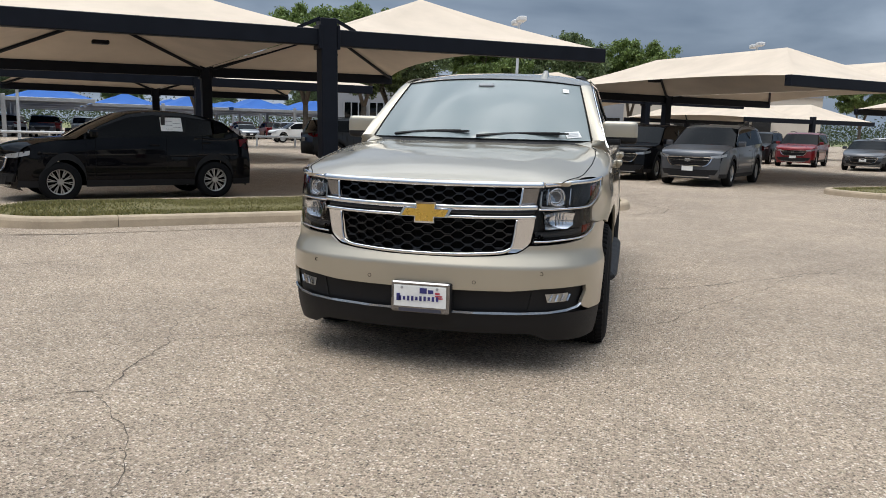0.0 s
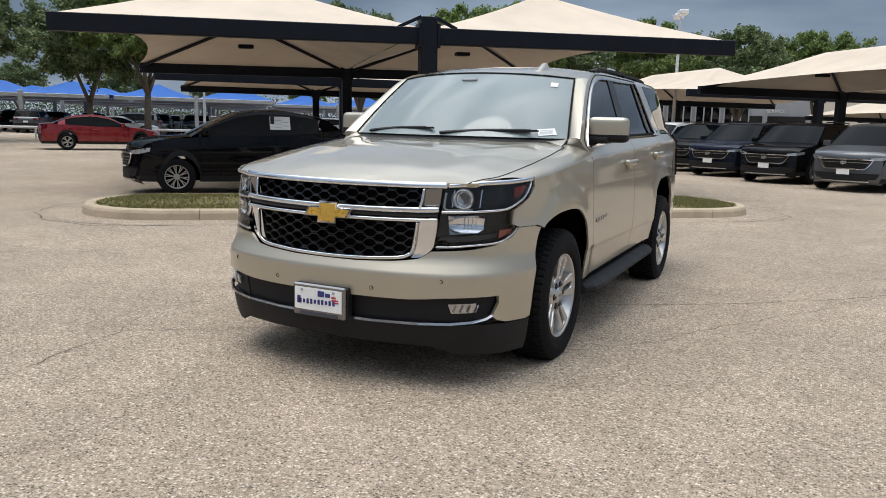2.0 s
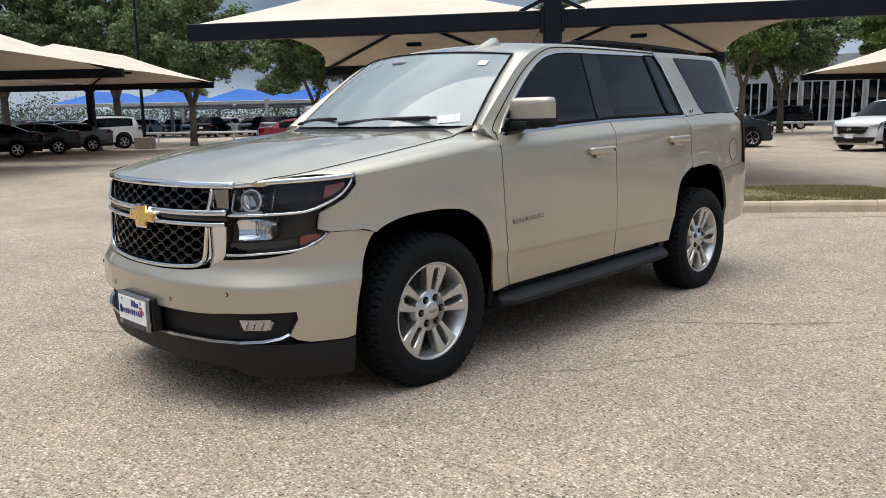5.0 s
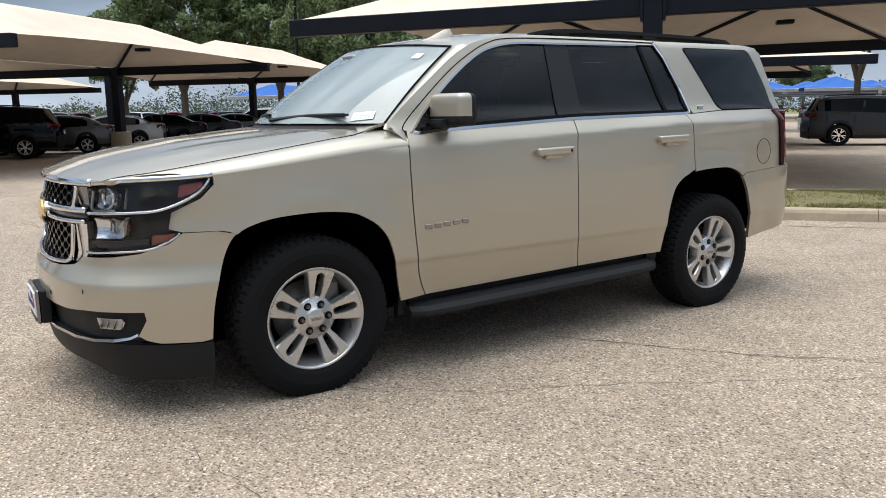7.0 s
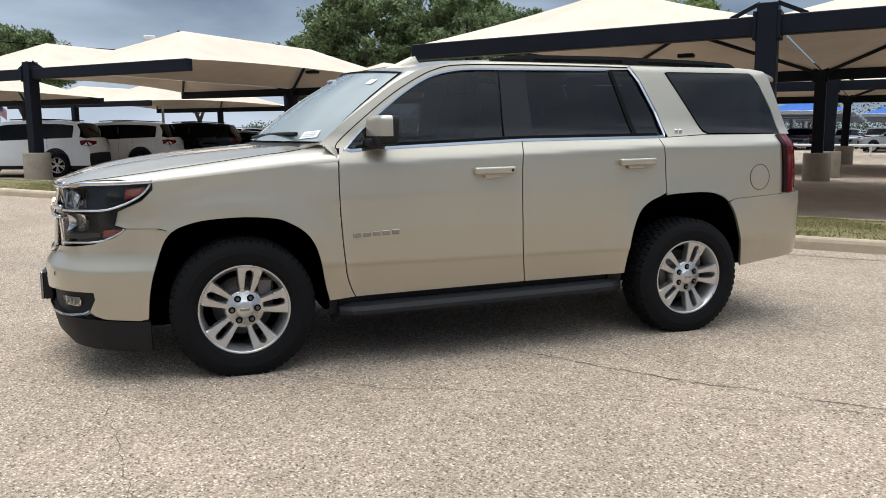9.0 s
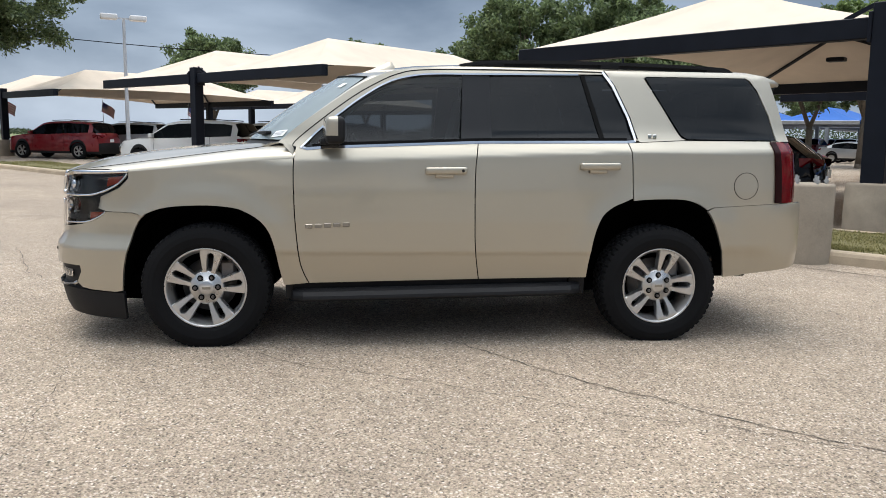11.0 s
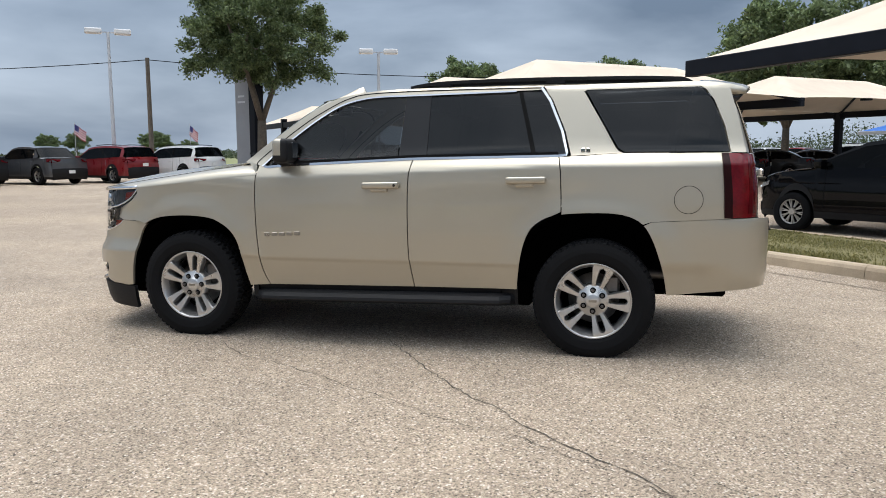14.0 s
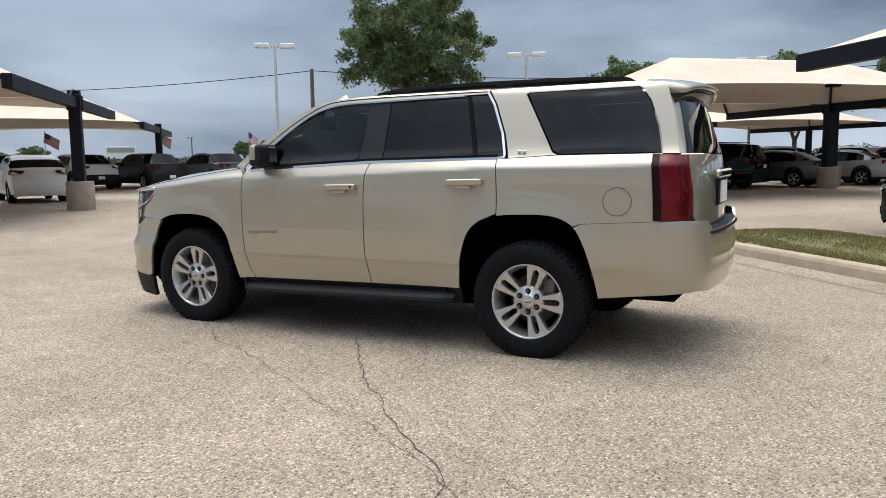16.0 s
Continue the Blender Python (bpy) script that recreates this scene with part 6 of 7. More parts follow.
def tail(off=0.0, bumper=False):
    def fn(s, z):
        s = -s
        p = np.array((np.interp(s, TS, TPLAN[:, 0]), np.interp(s, TS, TPLAN[:, 1])))
        t = np.array((np.interp(s + 0.01, TS, TPLAN[:, 0]) - np.interp(s - 0.01, TS, TPLAN[:, 0]), np.interp(s + 0.01, TS, TPLAN[:, 1]) - np.interp(s - 0.01, TS, TPLAN[:, 1])))
        t /= np.hypot(*t)
        n = np.array((-t[1], t[0])) * -1
        if n[1] < -0.2:
            n = -n
        if p[0] * n[0] < 0:
            n = -n
        if bumper:
            d = RLEAN(z) + off
            w = max(0.0, min(1.0, (3.84 - p[1]) / 0.25))
            x = p[0] + n[0] * d
            return (x * (1 - w) + math.copysign(side_x(p[1], z) + off, x) * w, p[1] + n[1] * d * (1 - w), z)
        sidex = side_x(3.80, z) / 0.915
        return (p[0] * sidex + n[0] * off, p[1] + RAKE(z) * (0.35 + 0.65 * abs(n[1])) + n[1] * off - 0.01, z)
    return fn


TY = lambda y: float(np.interp(y, TPLAN[:len(TPLAN) // 2, 1], -TS[:len(TS) // 2]))
TX = lambda x: float(np.interp(-abs(x), -TPLAN[:len(TPLAN) // 2 + 1, 0], -TS[:len(TS) // 2 + 1]))
rb = [(0.03, 0.86), (TX(0.62), 0.86), (TX(0.70), 0.925), (TY(3.95), 0.932), (TY(3.80), 0.9265), (TY(3.305), 0.9005), (TY(3.258), 0.878)] + [(TY(p[0]), p[1]) for p in ra3] + [(TY(3.65), 0.450), (TY(3.886), 0.475), (TX(0.8), 0.49), (TX(0.6), 0.47), (0.03, 0.47)]
bump_r = sheet("rear_bumper", both(rb), tail(0, True), CHAMPAGNE, suv, (0, 1, 0), 0.06, 0.02)
pad = [(0.03, 0.93), (TX(0.62), 0.93), (TX(0.69), 0.90), (TX(0.66), 0.84), (0.03, 0.84)]
sheet("bumper_step", both(pad), lambda s, z: (tail(0.012, True)(s, 0.86)[0], tail(0.012, True)(s, 0.86)[1] - max(0, z - 0.86) * 1.4, min(z, 0.872)), BLACK_PLASTIC, bump_r, (0, 1, 0.3), 0.04, 0.01, "black bumper step pad")
for sx in (1, -1):
    tl = [(TY(3.795) * sx, 0.932), (TX(0.865) * sx, 0.934), (TX(0.80) * sx, 0.936), (TX(0.775) * sx, 1.10), (TX(0.80) * sx, 1.335), (TY(3.80) * sx, 1.342), (TY(3.805) * sx, 1.15)]
    lamp = sheet("tail_lamp", tl, tail(0.010), RED_LENS, suv, (sx, 1, 0), 0.02, 0.03, "red tail lamp")
    sheet("lamp_band", [(TY(3.785) * sx, 0.932), (TY(3.836) * sx, 0.932), (TY(3.832) * sx, 1.10), (TY(3.822) * sx, 1.342), (TY(3.775) * sx, 1.342)], tail(0.015), SMOKED_RED, lamp, (sx, 0.3, 0), 0.018, 0.012, "smoked dark lamp edge")
    sheet("lamp_window", [(TX(0.868) * sx, 0.960), (TX(0.822) * sx, 0.962), (TX(0.812) * sx, 1.10), (TX(0.830) * sx, 1.305), (TX(0.862) * sx, 1.305), (TX(0.862) * sx, 1.10)], tail(0.0125), DEEP_RED, lamp, (sx, 1, 0), 0.02, 0.004, "darker red lamp window")
hatch_half = [(0.03, 0.88), (TX(0.68), 0.88), (TX(0.755), 0.95), (TX(0.755), 1.10), (TX(0.78), 1.335), (0.03, 1.335)]
ha = sheet("tailgate", both(hatch_half), tail(0.0), CHAMPAGNE, suv, (0, 1, 0), 0.07, 0.02)
sheet("rear_glass", both([(0.03, 1.345), (TX(0.80), 1.345), (TX(0.76), 1.55), (TX(0.70), 1.735), (0.03, 1.745)]), tail(0.0), SIDE_GLASS, suv, (0, 1, 0), 0.1, 0.01, "dark rear glass")
for sx in (1, -1):
    sheet("gate_pillar", [(TY(3.80) * sx, 1.345), (TX(0.80) * sx, 1.345), (TX(0.76) * sx, 1.55), (TX(0.70) * sx, 1.735), (TX(0.76) * sx, 1.79), (TY(3.80) * sx, 1.79)], tail(-0.005), CHAMPAGNE, suv, (sx, 1, 0), 0.06, 0.0)


def across(name, prof, half, mat, label=""):
    """A closed profile of (y, z) drawn right across the tail, bowed and drooping towards its ends."""
    verts, faces, m = [], [], len(prof)
    xs = np.linspace(-1, 1, 25)
    for x in xs:
        for y, z in prof:
            back = max(0.0, (y - 3.62) / 0.36)
            verts.append((x * half * (1 - 0.07 * back), y - 0.09 * x * x * back, z - 0.045 * abs(x) ** 4))
    for i in range(len(xs) - 1):
        faces += [(i * m + k, i * m + (k + 1) % m, (i + 1) * m + (k + 1) % m, (i + 1) * m + k) for k in range(m)]
    faces += [tuple(range(m))[::-1], tuple(range(len(verts) - m, len(verts)))]
    return mesh_ob(name, verts, faces, mat, suv, label)


across("roof_spoiler", [(3.62, 1.842), (3.72, 1.838), (3.84, 1.826), (3.93, 1.808), (3.965, 1.795), (3.972, 1.780), (3.962, 1.768), (3.90, 1.764), (3.74, 1.768), (3.62, 1.80)], 0.665, CHAMPAGNE, "champagne roof spoiler")
across("spoiler_underside", [(3.70, 1.772), (3.945, 1.768), (3.92, 1.735), (3.87, 1.700), (3.74, 1.69)], 0.655, BLACK_GLOSS, "black spoiler underside")
ribbon("spoiler_gap", [(x, 3.617 - 0.004 * x * x, roof_z(x, 3.617) + 0.004) for x in np.linspace(-0.66, 0.66, 21)], (0.006, 0.004), SEAL, suv)
part("gate_garnish", box(bmesh.new(), (0, 4.045, 1.205), (0.62, 0.035, 0.055), 0.012), CHROME, ha, "chrome tailgate garnish")
part("plate_recess", box(bmesh.new(), (0, 4.03, 1.08), (0.40, 0.02, 0.18), 0.006), BLACK_PLASTIC, ha)
part("rear_plate", box(bmesh.new(), (0, 4.044, 1.08), (0.305, 0.008, 0.15)), WHITE_PAPER, ha, "white rear plate")
vs, fs = lathe([(0, 0.035), (0.5, 0.035), (0.5, 0.03), (0.2, 0.03)], 20)
mesh_ob("exhaust_pipe", [(0.50 + v[1], 3.25 + v[0], 0.50 + v[2]) for v in vs], fs, DISC, suv)

# ---- wheels ----


def tyre_mesh(parent, R, W, rim_r, blocks=56, outer=1):
    h = W / 2
    side_in = [(-h * 0.80, rim_r), (-h * 0.96, rim_r + 0.03), (-h * 1.03, (rim_r + R) / 2), (-h * 0.98, R - 0.05)]
    side_out = [(h * 0.98, R - 0.05), (h * 1.03, (rim_r + R) / 2), (h * 0.99, rim_r + 0.045), (h * 0.96, rim_r + 0.03), (h * 0.80, rim_r)]
    cols = []                                    # five rows of blocks with grooves between
    for j in range(5):
        d = -h * 0.88 + j * h * 0.36
        cols += [(d, j), (d + 0.003, j), (d + h * 0.29, j), (d + h * 0.29 + 0.003, -1)]
    n, verts, faces = blocks * 4, [], []
    for i in range(n):
        a = 2 * math.pi * i / n
        ring = list(side_in)
        for q, (d, j) in enumerate(cols):
            deep = j < 0 or q % 4 == 0 or (i + 2 * (j % 2)) % 4 == 0
            edge = 0.012 if abs(d) > h * 0.84 else 0.0
            ring.append((d, R - edge - (0.011 if deep else 0.0)))
        ring += side_out
        verts += [(d, r * math.cos(a), r * math.sin(a)) for d, r in ring]
    k = len(ring)
    for i in range(n):
        m = (i + 1) % n
        faces += [(i * k + q, i * k + q + 1, m * k + q + 1, m * k + q) for q in range(k - 1)]
    # the tyre flattens a little where it stands
    out = [(x, y, max(z, -0.3755)) for x, y, z in verts]
    return mesh_ob("tyre", out, faces, RUBBER, parent, "black all-terrain tyre", False)


def suv_wheel(y, sx, turn, nuts):
    hub = new("wheel")
    hub.parent = suv
    hub.matrix_basis = pose(sx * 0.865, y, 0.376)
    tagged(hub, "five twin-spoke silver alloy wheel with black tyre")
    tyre = tyre_mesh(hub, 0.400, 0.262, 0.243)
    f = sx
    vs, fs = lathe([(-0.10, 0.225), (0.07, 0.222), (0.085, 0.236), (0.108, 0.240), (0.115, 0.250), (0.108, 0.256), (0.10, 0.250)], 60)
    mesh_ob("rim", [(f * a, b, c) for a, b, c in vs], [q[::-f] for q in fs], ALLOY, hub, "silver alloy rim")
    vs, fs = lathe([(-0.03, 0.001), (-0.03, 0.17), (-0.045, 0.17)], 40)
    mesh_ob("brake_disc", [(f * a, b, c) for a, b, c in vs], [q[::-f] for q in fs], DISC, hub, "dark brake disc")
    # black disc closes the rim for the dark behind the spokes
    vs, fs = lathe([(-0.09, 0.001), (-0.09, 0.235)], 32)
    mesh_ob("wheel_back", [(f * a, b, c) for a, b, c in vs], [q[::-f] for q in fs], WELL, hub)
    part("brake_caliper", box(bmesh.new(), (f * -0.01, 0.12, 0.10), (0.06, 0.10, 0.12), 0.015), DISC, hub)
    vs, fs = lathe([(0.02, 0.112), (0.078, 0.108), (0.087, 0.098), (0.088, 0.052), (0.097, 0.047), (0.101, 0.040), (0.102, 0.001)], 48)
    mesh_ob("hub_face", [(f * a, b, c) for a, b, c in vs], [q[::-f] for q in fs], ALLOY, hub)
    part("hub_emblem", box(bmesh.new(), (f * 0.103, 0, 0), (0.004, 0.052, 0.018), 0.002), BADGE, hub)
    for k in range(5):
        base = 2 * math.pi * k / 5 + radians(turn)
        for s in (-1, 1):
            bm = bmesh.new()
            rows = [(0.080, 0.020, 0.085, 0.021), (0.112, 0.029, 0.089, 0.0145), (0.160, 0.0375, 0.097, 0.0195), (0.205, 0.0430, 0.104, 0.0250), (0.216, 0.0420, 0.1055, 0.0290), (0.226, 0.034, 0.106, 0.0400), (0.246, 0.034, 0.107, 0.046)]
            ring = []
            for r, off, face, w in rows:
                ring.append([bm.verts.new((f * xx, r, s * off + tt)) for xx, tt in ((face - 0.050, -w * 1.05), (face - 0.008, -w), (face, -w * 0.80), (face, w * 0.80), (face - 0.008, w), (face - 0.050, w * 1.05))])
            for a, b in zip(ring, ring[1:]):
                for i in range(6):
                    bm.faces.new((a[i], a[(i + 1) % 6], b[(i + 1) % 6], b[i]))
            bmesh.ops.recalc_face_normals(bm, faces=bm.faces[:])
            bmesh.ops.transform(bm, matrix=Matrix.Rotation(base, 4, "X"), verts=bm.verts[:])
            part("spoke", bm, ALLOY, hub)
    for k in range(6):
        a = 2 * math.pi * k / 6 + radians(nuts)
        c = (0.0, 0.070 * math.cos(a), 0.070 * math.sin(a))
        nut = rod(bmesh.new(), (f * 0.070, c[1], c[2]), (f * 0.103, c[1], c[2]), 0.0115, 0.009, 6)
        part("lug_nut", nut, DISC, hub)
        # black ring on the hub face stands in for the shade in the nut's recess
        vs, fs = lathe([(0.0895, 0.0100), (0.0905, 0.0185), (0.0855, 0.0205)], 14)
        mesh_ob("lug_seat", [(f * q[0], c[1] + q[1], c[2] + q[2]) for q in vs], [q[::-f] for q in fs], SEAL, hub)


for sx in (1, -1):
    suv_wheel(0.0, sx, 9, 2)
    suv_wheel(2.946, sx, 1, 30)
    for y, r in ((0.0, 0.535), (2.93, 0.60)):     # wheel wells
        verts, faces, n = [], [], 28
        for i in range(n + 1):
            a = math.pi * (-0.02 + 1.04 * i / n)
            for x in (0.945, 0.50):
                xx = min(x, side_x(y + r * math.cos(a), 0.40 + max(-0.05, r * math.sin(a))) - 0.012) if x > 0.6 else x
                verts.append((sx * xx, y + r * math.cos(a), max(0.385 + r * math.sin(a), 0.47 if y > 1 and math.cos(a) > 0 else 0.0)))
        faces = [(2 * i, 2 * i + 1, 2 * i + 3, 2 * i + 2) for i in range(n)]
        c = len(verts)
        verts.append((sx * 0.50, y, 0.45))
        faces += [(2 * i + 1, c, 2 * i + 3) for i in range(n)]
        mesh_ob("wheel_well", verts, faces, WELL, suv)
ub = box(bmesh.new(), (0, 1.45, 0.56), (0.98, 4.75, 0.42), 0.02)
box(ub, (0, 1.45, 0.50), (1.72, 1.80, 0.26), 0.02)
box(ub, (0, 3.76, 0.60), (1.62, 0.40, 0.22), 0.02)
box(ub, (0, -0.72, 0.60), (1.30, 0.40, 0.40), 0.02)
# low blocks also deepen the shadow under the car
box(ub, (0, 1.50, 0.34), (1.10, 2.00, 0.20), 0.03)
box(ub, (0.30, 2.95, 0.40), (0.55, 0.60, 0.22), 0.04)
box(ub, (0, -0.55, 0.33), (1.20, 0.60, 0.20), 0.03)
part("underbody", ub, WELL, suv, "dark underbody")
for y in (0.0, 2.946):
    part("axle", rod(bmesh.new(), (-0.8, y, 0.376), (0.8, y, 0.376), 0.05), DISC, suv)

# ---- cabin ----
part("dashboard", box(bmesh.new(), (0, 0.62, 1.10), (1.62, 0.55, 0.30), 0.06, seg=3), CABIN, suv)
part("cabin_floor", box(bmesh.new(), (0, 2.3, 0.76), (0.96, 3.0, 0.06)), CABIN, suv)
ring = [Vector((0.40 + 0.185 * math.cos(a), 0.98 - 0.07 * math.sin(a), 1.16 + 0.17 * math.sin(a))) for a in np.linspace(0, 2 * math.pi, 28, endpoint=False)]
ribbon("steering_wheel", ring, (0.03, 0.03), CABIN, suv, "black steering wheel", True, (0, 1, 0.4))
part("wheel_hub", box(bmesh.new(), (0.40, 0.98, 1.16), (0.34, 0.05, 0.05), 0.015), CABIN, suv)
for x in (0.42, -0.42):
    for y, h in ((1.45, 0.72), (2.45, 0.70), (3.25, 0.62)):
        s = part("seat", box(bmesh.new(), (x, y, 0.92 if y < 2 else 1.12), (0.54, 0.52, 0.22), 0.06, seg=3), SEAT, suv, "charcoal leather seat", True)
        part("seat_back", box(bmesh.new(), (0, 0, 0), (0.52, 0.16, h if y < 2 else h * 0.7), 0.06, m=pose(x, y + 0.30, (0.92 if y < 2 else 1.10) + h / 2 * (1 if y < 2 else 0.7), -12), seg=3), SEAT, s, "", True)
        part("head_rest", box(bmesh.new(), (x, y + 0.40, 1.00 + h), (0.28, 0.11, 0.20), 0.045, seg=3), SEAT, s, "", True)
part("interior_mirror", box(bmesh.new(), (0, 0.70, 1.62), (0.24, 0.03, 0.07), 0.012), CABIN, suv)
part("camera_pod", box(bmesh.new(), (0, 0.735, 1.690), (0.12, 0.10, 0.03), 0.012), WALL_GREY, suv)
# wipers, stickers
for x0, x1 in ((-0.60, -0.08), (0.04, 0.60)):
    a, b = Vector(screen(x0 / 0.81, 0.015)), Vector(screen(x1 / 0.81, 0.075))
    up = Vector((0, -0.008, 0.010))
    w = ribbon("wiper", [a.lerp(b, k) + up + Vector((0, -0.006, 0.008)) * math.sin(math.pi * k) for k in np.linspace(0, 1, 10)], (0.014, 0.014), BLACK_PLASTIC, suv, "black wiper", up=(0, -0.7, 0.7))
    c = Vector((a.lerp(b, 0.5)))
    ribbon("wiper_arm", [c + up * 1.6, Vector((b.x + 0.06, b.y - 0.02, b.z + 0.01))], (0.022, 0.012), BLACK_PLASTIC, w)
verts = []
for p in np.linspace(-0.99, 0.99, 31):
    x = 0.80 * p
    y = 0.10 + 0.24 * (abs(x) / 0.77) ** 2
    verts += [Vector((x, y, hood_z(x, y) - 0.014)), Vector(screen(p, 0.0)) + Vector((0, 0.015, -0.006))]
mesh_ob("cowl_panel", verts, [(2 * i, 2 * i + 2, 2 * i + 3, 2 * i + 1) for i in range(30)], BLACK_PLASTIC, suv, "black cowl panel")
for sx in (1, -1):
    wing = [(0.82, 0.335), (0.815, 0.42), (0.80, 0.50), (0.815, 0.503), (0.775, 0.452), (0.735, 0.41), (0.70, 0.380), (0.74, 0.365)]

    def wing_at(x, y, sx=sx):
        w = max(0.0, min(1.0, (y - 0.33) / 0.16))
        return (sx * x, y, (hood_z(x, y) - 0.001) * (1 - w) + 1.300 * w)
    sheet("cowl_wing", wing, wing_at, CHAMPAGNE, suv, (0, 0, 1), 0.05, 0.01)
# seam round the hood
for sx in (1, -1):
    seam = curve([(0.735, -0.868), (0.765, -0.80), (0.800, -0.735)], 4) + [(HOOD_EDGE(y), y) for y in np.linspace(-0.68, 0.18, 20)] + [(0.858, 0.23), (0.850, 0.29), (0.825, 0.345), (0.80, 0.385)]
    ribbon("hood_seam", [(sx * x, y, hood_z(x, y) + 0.0006) for x, y in seam], (0.006, 0.003), SEAL, suv)
p0 = Vector(screen(0.86, 0.06))
verts = [Vector(screen(a, b)) + Vector((0, -0.004, 0.004)) for a, b in ((0.80, 0.02), (0.92, 0.045), (0.90, 0.135), (0.78, 0.110))]
tg = mesh_ob("price_tag", verts, [(0, 1, 2, 3)], WHITE_PAPER, suv, "white stock label", False)
for k in range(3):
    q = [Vector(screen(a, b)) + Vector((0, -0.006, 0.006)) for a, b in ((0.805, 0.040 + 0.022 * k), (0.895, 0.058 + 0.022 * k), (0.893, 0.066 + 0.022 * k), (0.803, 0.048 + 0.022 * k))]
    mesh_ob("tag_line", q, [(0, 1, 2, 3)], GALV, tg, "", False)
verts = [Vector(screen(a, b)) + Vector((0, -0.004, 0.004)) for a, b in ((0.80, 0.80), (0.865, 0.80), (0.865, 0.875), (0.80, 0.875))]
mesh_ob("inspection_sticker", verts, [(0, 1, 2, 3)], WHITE_PAPER, suv, "small white inspection sticker", False)

# ---- trees ----


def crown_mesh(name, seed, rx, rz, leaves, size, mat, clumps=210):
    """Many small leaves in uneven clumps with gaps between."""
    rng = np.random.default_rng(seed)
    cs = []
    while len(cs) < clumps:
        p = rng.normal(size=3)
        p /= np.linalg.norm(p)
        p *= rng.uniform(0.15, 1.0) ** 0.5
        if p[2] < -0.68:
            continue
        lump = 0.90 + 0.24 * noise.noise((p[0] * 2.3 + seed, p[1] * 2.3, p[2] * 2.3))
        cs.append((p * (rx, rx, rz) * lump * rng.uniform(0.88, 1.06), rng.uniform(0.08, 0.17) * rx))
    verts, faces = [], []
    for i in range(leaves):
        c, r = cs[rng.integers(clumps)]
        d = np.clip(rng.normal(size=3), -1.9, 1.9) * r * 0.40
        out = c / (np.linalg.norm(c) + 0.01)
        p = c + d * (1, 1, 0.8) + out * min(1.6, abs(rng.normal())) * r * 0.5
        u = rng.normal(size=3) + out * 0.9
        u /= np.linalg.norm(u)
        w = np.cross(u, rng.normal(size=3))
        w /= np.linalg.norm(w)
        s = size * rng.uniform(0.6, 1.3)
        k = len(verts)
        verts += [p - u * s, p + w * s * 0.45, p + u * s, p - w * s * 0.45]
        faces.append((k, k + 1, k + 2, k + 3))
    return verts, faces, cs


def tree(m, seed, height, rx, rz, label, mat=None, leaves=9000, size=0.12, group="", forks=4, trunk=0.20):
    t = thing("tree", label, "tree", group, m)
    zc = height - rz * 0.92
    verts, faces, cs = crown_mesh("crown", seed, rx, rz, leaves, size, mat)
    mesh_ob("crown", [(v[0], v[1], v[2] + zc) for v in verts], faces, mat or LEAVES, t, "leafy green crown", False)
    rng = random.Random(seed)
    bm = bmesh.new()
    fork = Vector((rng.uniform(-0.1, 0.1), rng.uniform(-0.1, 0.1), (zc - rz * 0.55) * 0.55))
    rod(bm, (0, 0, -0.1), (0, 0, 0.25), trunk * 1.35, trunk * 1.05, 10)
    rod(bm, (0, 0, 0.2), fork, trunk * 1.05, trunk * 0.82, 10)
    for k in range(forks):
        a = 6.283 * k / forks + rng.uniform(-0.4, 0.4)
        p = fork + Vector((math.cos(a) * rx * 0.22, math.sin(a) * rx * 0.22, (zc - fork.z) * 0.55))
        q = Vector((math.cos(a) * rx * 0.5, math.sin(a) * rx * 0.5, zc + rz * 0.15))
        rod(bm, fork - Vector((0, 0, 0.08)), p, trunk * 0.62, trunk * 0.42, 8)
        rod(bm, p - (p - fork) * 0.03, q, trunk * 0.42, trunk * 0.15, 7)
        for j in range(3):
            c = Vector(cs[rng.randrange(len(cs))][0])
            rod(bm, p.lerp(q, 0.3 + 0.25 * j), Vector((c.x, c.y, c.z + zc)) * 0.9 + q * 0.1, trunk * 0.20, trunk * 0.05, 5)
    part("trunk", bm, BARK, t, "forked bark trunk", True)
    return t


OAK = "live oak with a forked trunk and dense green crown"
tree(pose(-30.3, -15.2, 0), 2, 10.2, 4.05, 3.25, OAK, leaves=64000, size=0.095, forks=3, trunk=0.26)
t1 = tree(lot_m(-17.6, 29.5), 5, 8.6, 3.9, 3.1, OAK, LEAVES_MID, leaves=38000, size=0.13)
t2 = tree(lot_m(-8.6, 33.5), 6, 8.9, 3.5, 2.7, "young tree with a paler green crown", LEAVES_PALE, leaves=32000, size=0.13)
for k, (a, b, turn, src) in enumerate(((-30, 32, 40, t1), (-24, 34, 90, t1), (-36, 34, 200, t1), (-12, 36, 150, t1), (4, 36.5, 20, t1), (10.5, 35, 200, t2), (17, 36, 100, t1), (24, 36, 60, t2), (-44, 30, 10, t1), (30, 34, 250, t1), (13.6, 33, 300, t2), (38, 36, 10, t2), (-50, 20, 70, t1),
                                        (-20, 110, 0, t1), (-8, 112, 60, t1), (6, 110, 120, t2), (20, 112, 200, t1), (34, 108, 250, t1), (48, 110, 20, t2), (62, 104, 80, t1), (-34, 108, 130, t1), (-48, 106, 190, t1))):
    tall = 1.28 if -31 < a < -23 and b < 40 else 1.0
    copy_thing(src, lot_m(a, b, turn) @ Matrix.Scale(tall, 4))

# trees beyond the end of the service building
for a, b, turn, src in ((74, 52, 0, t1), (79, 44, 90, t2), (86, 40, 200, t1), (92, 33, 30, t1), (72, 60, 140, t2), (98, 24, 70, t2)):
    copy_thing(src, lot_m(a, b, turn))
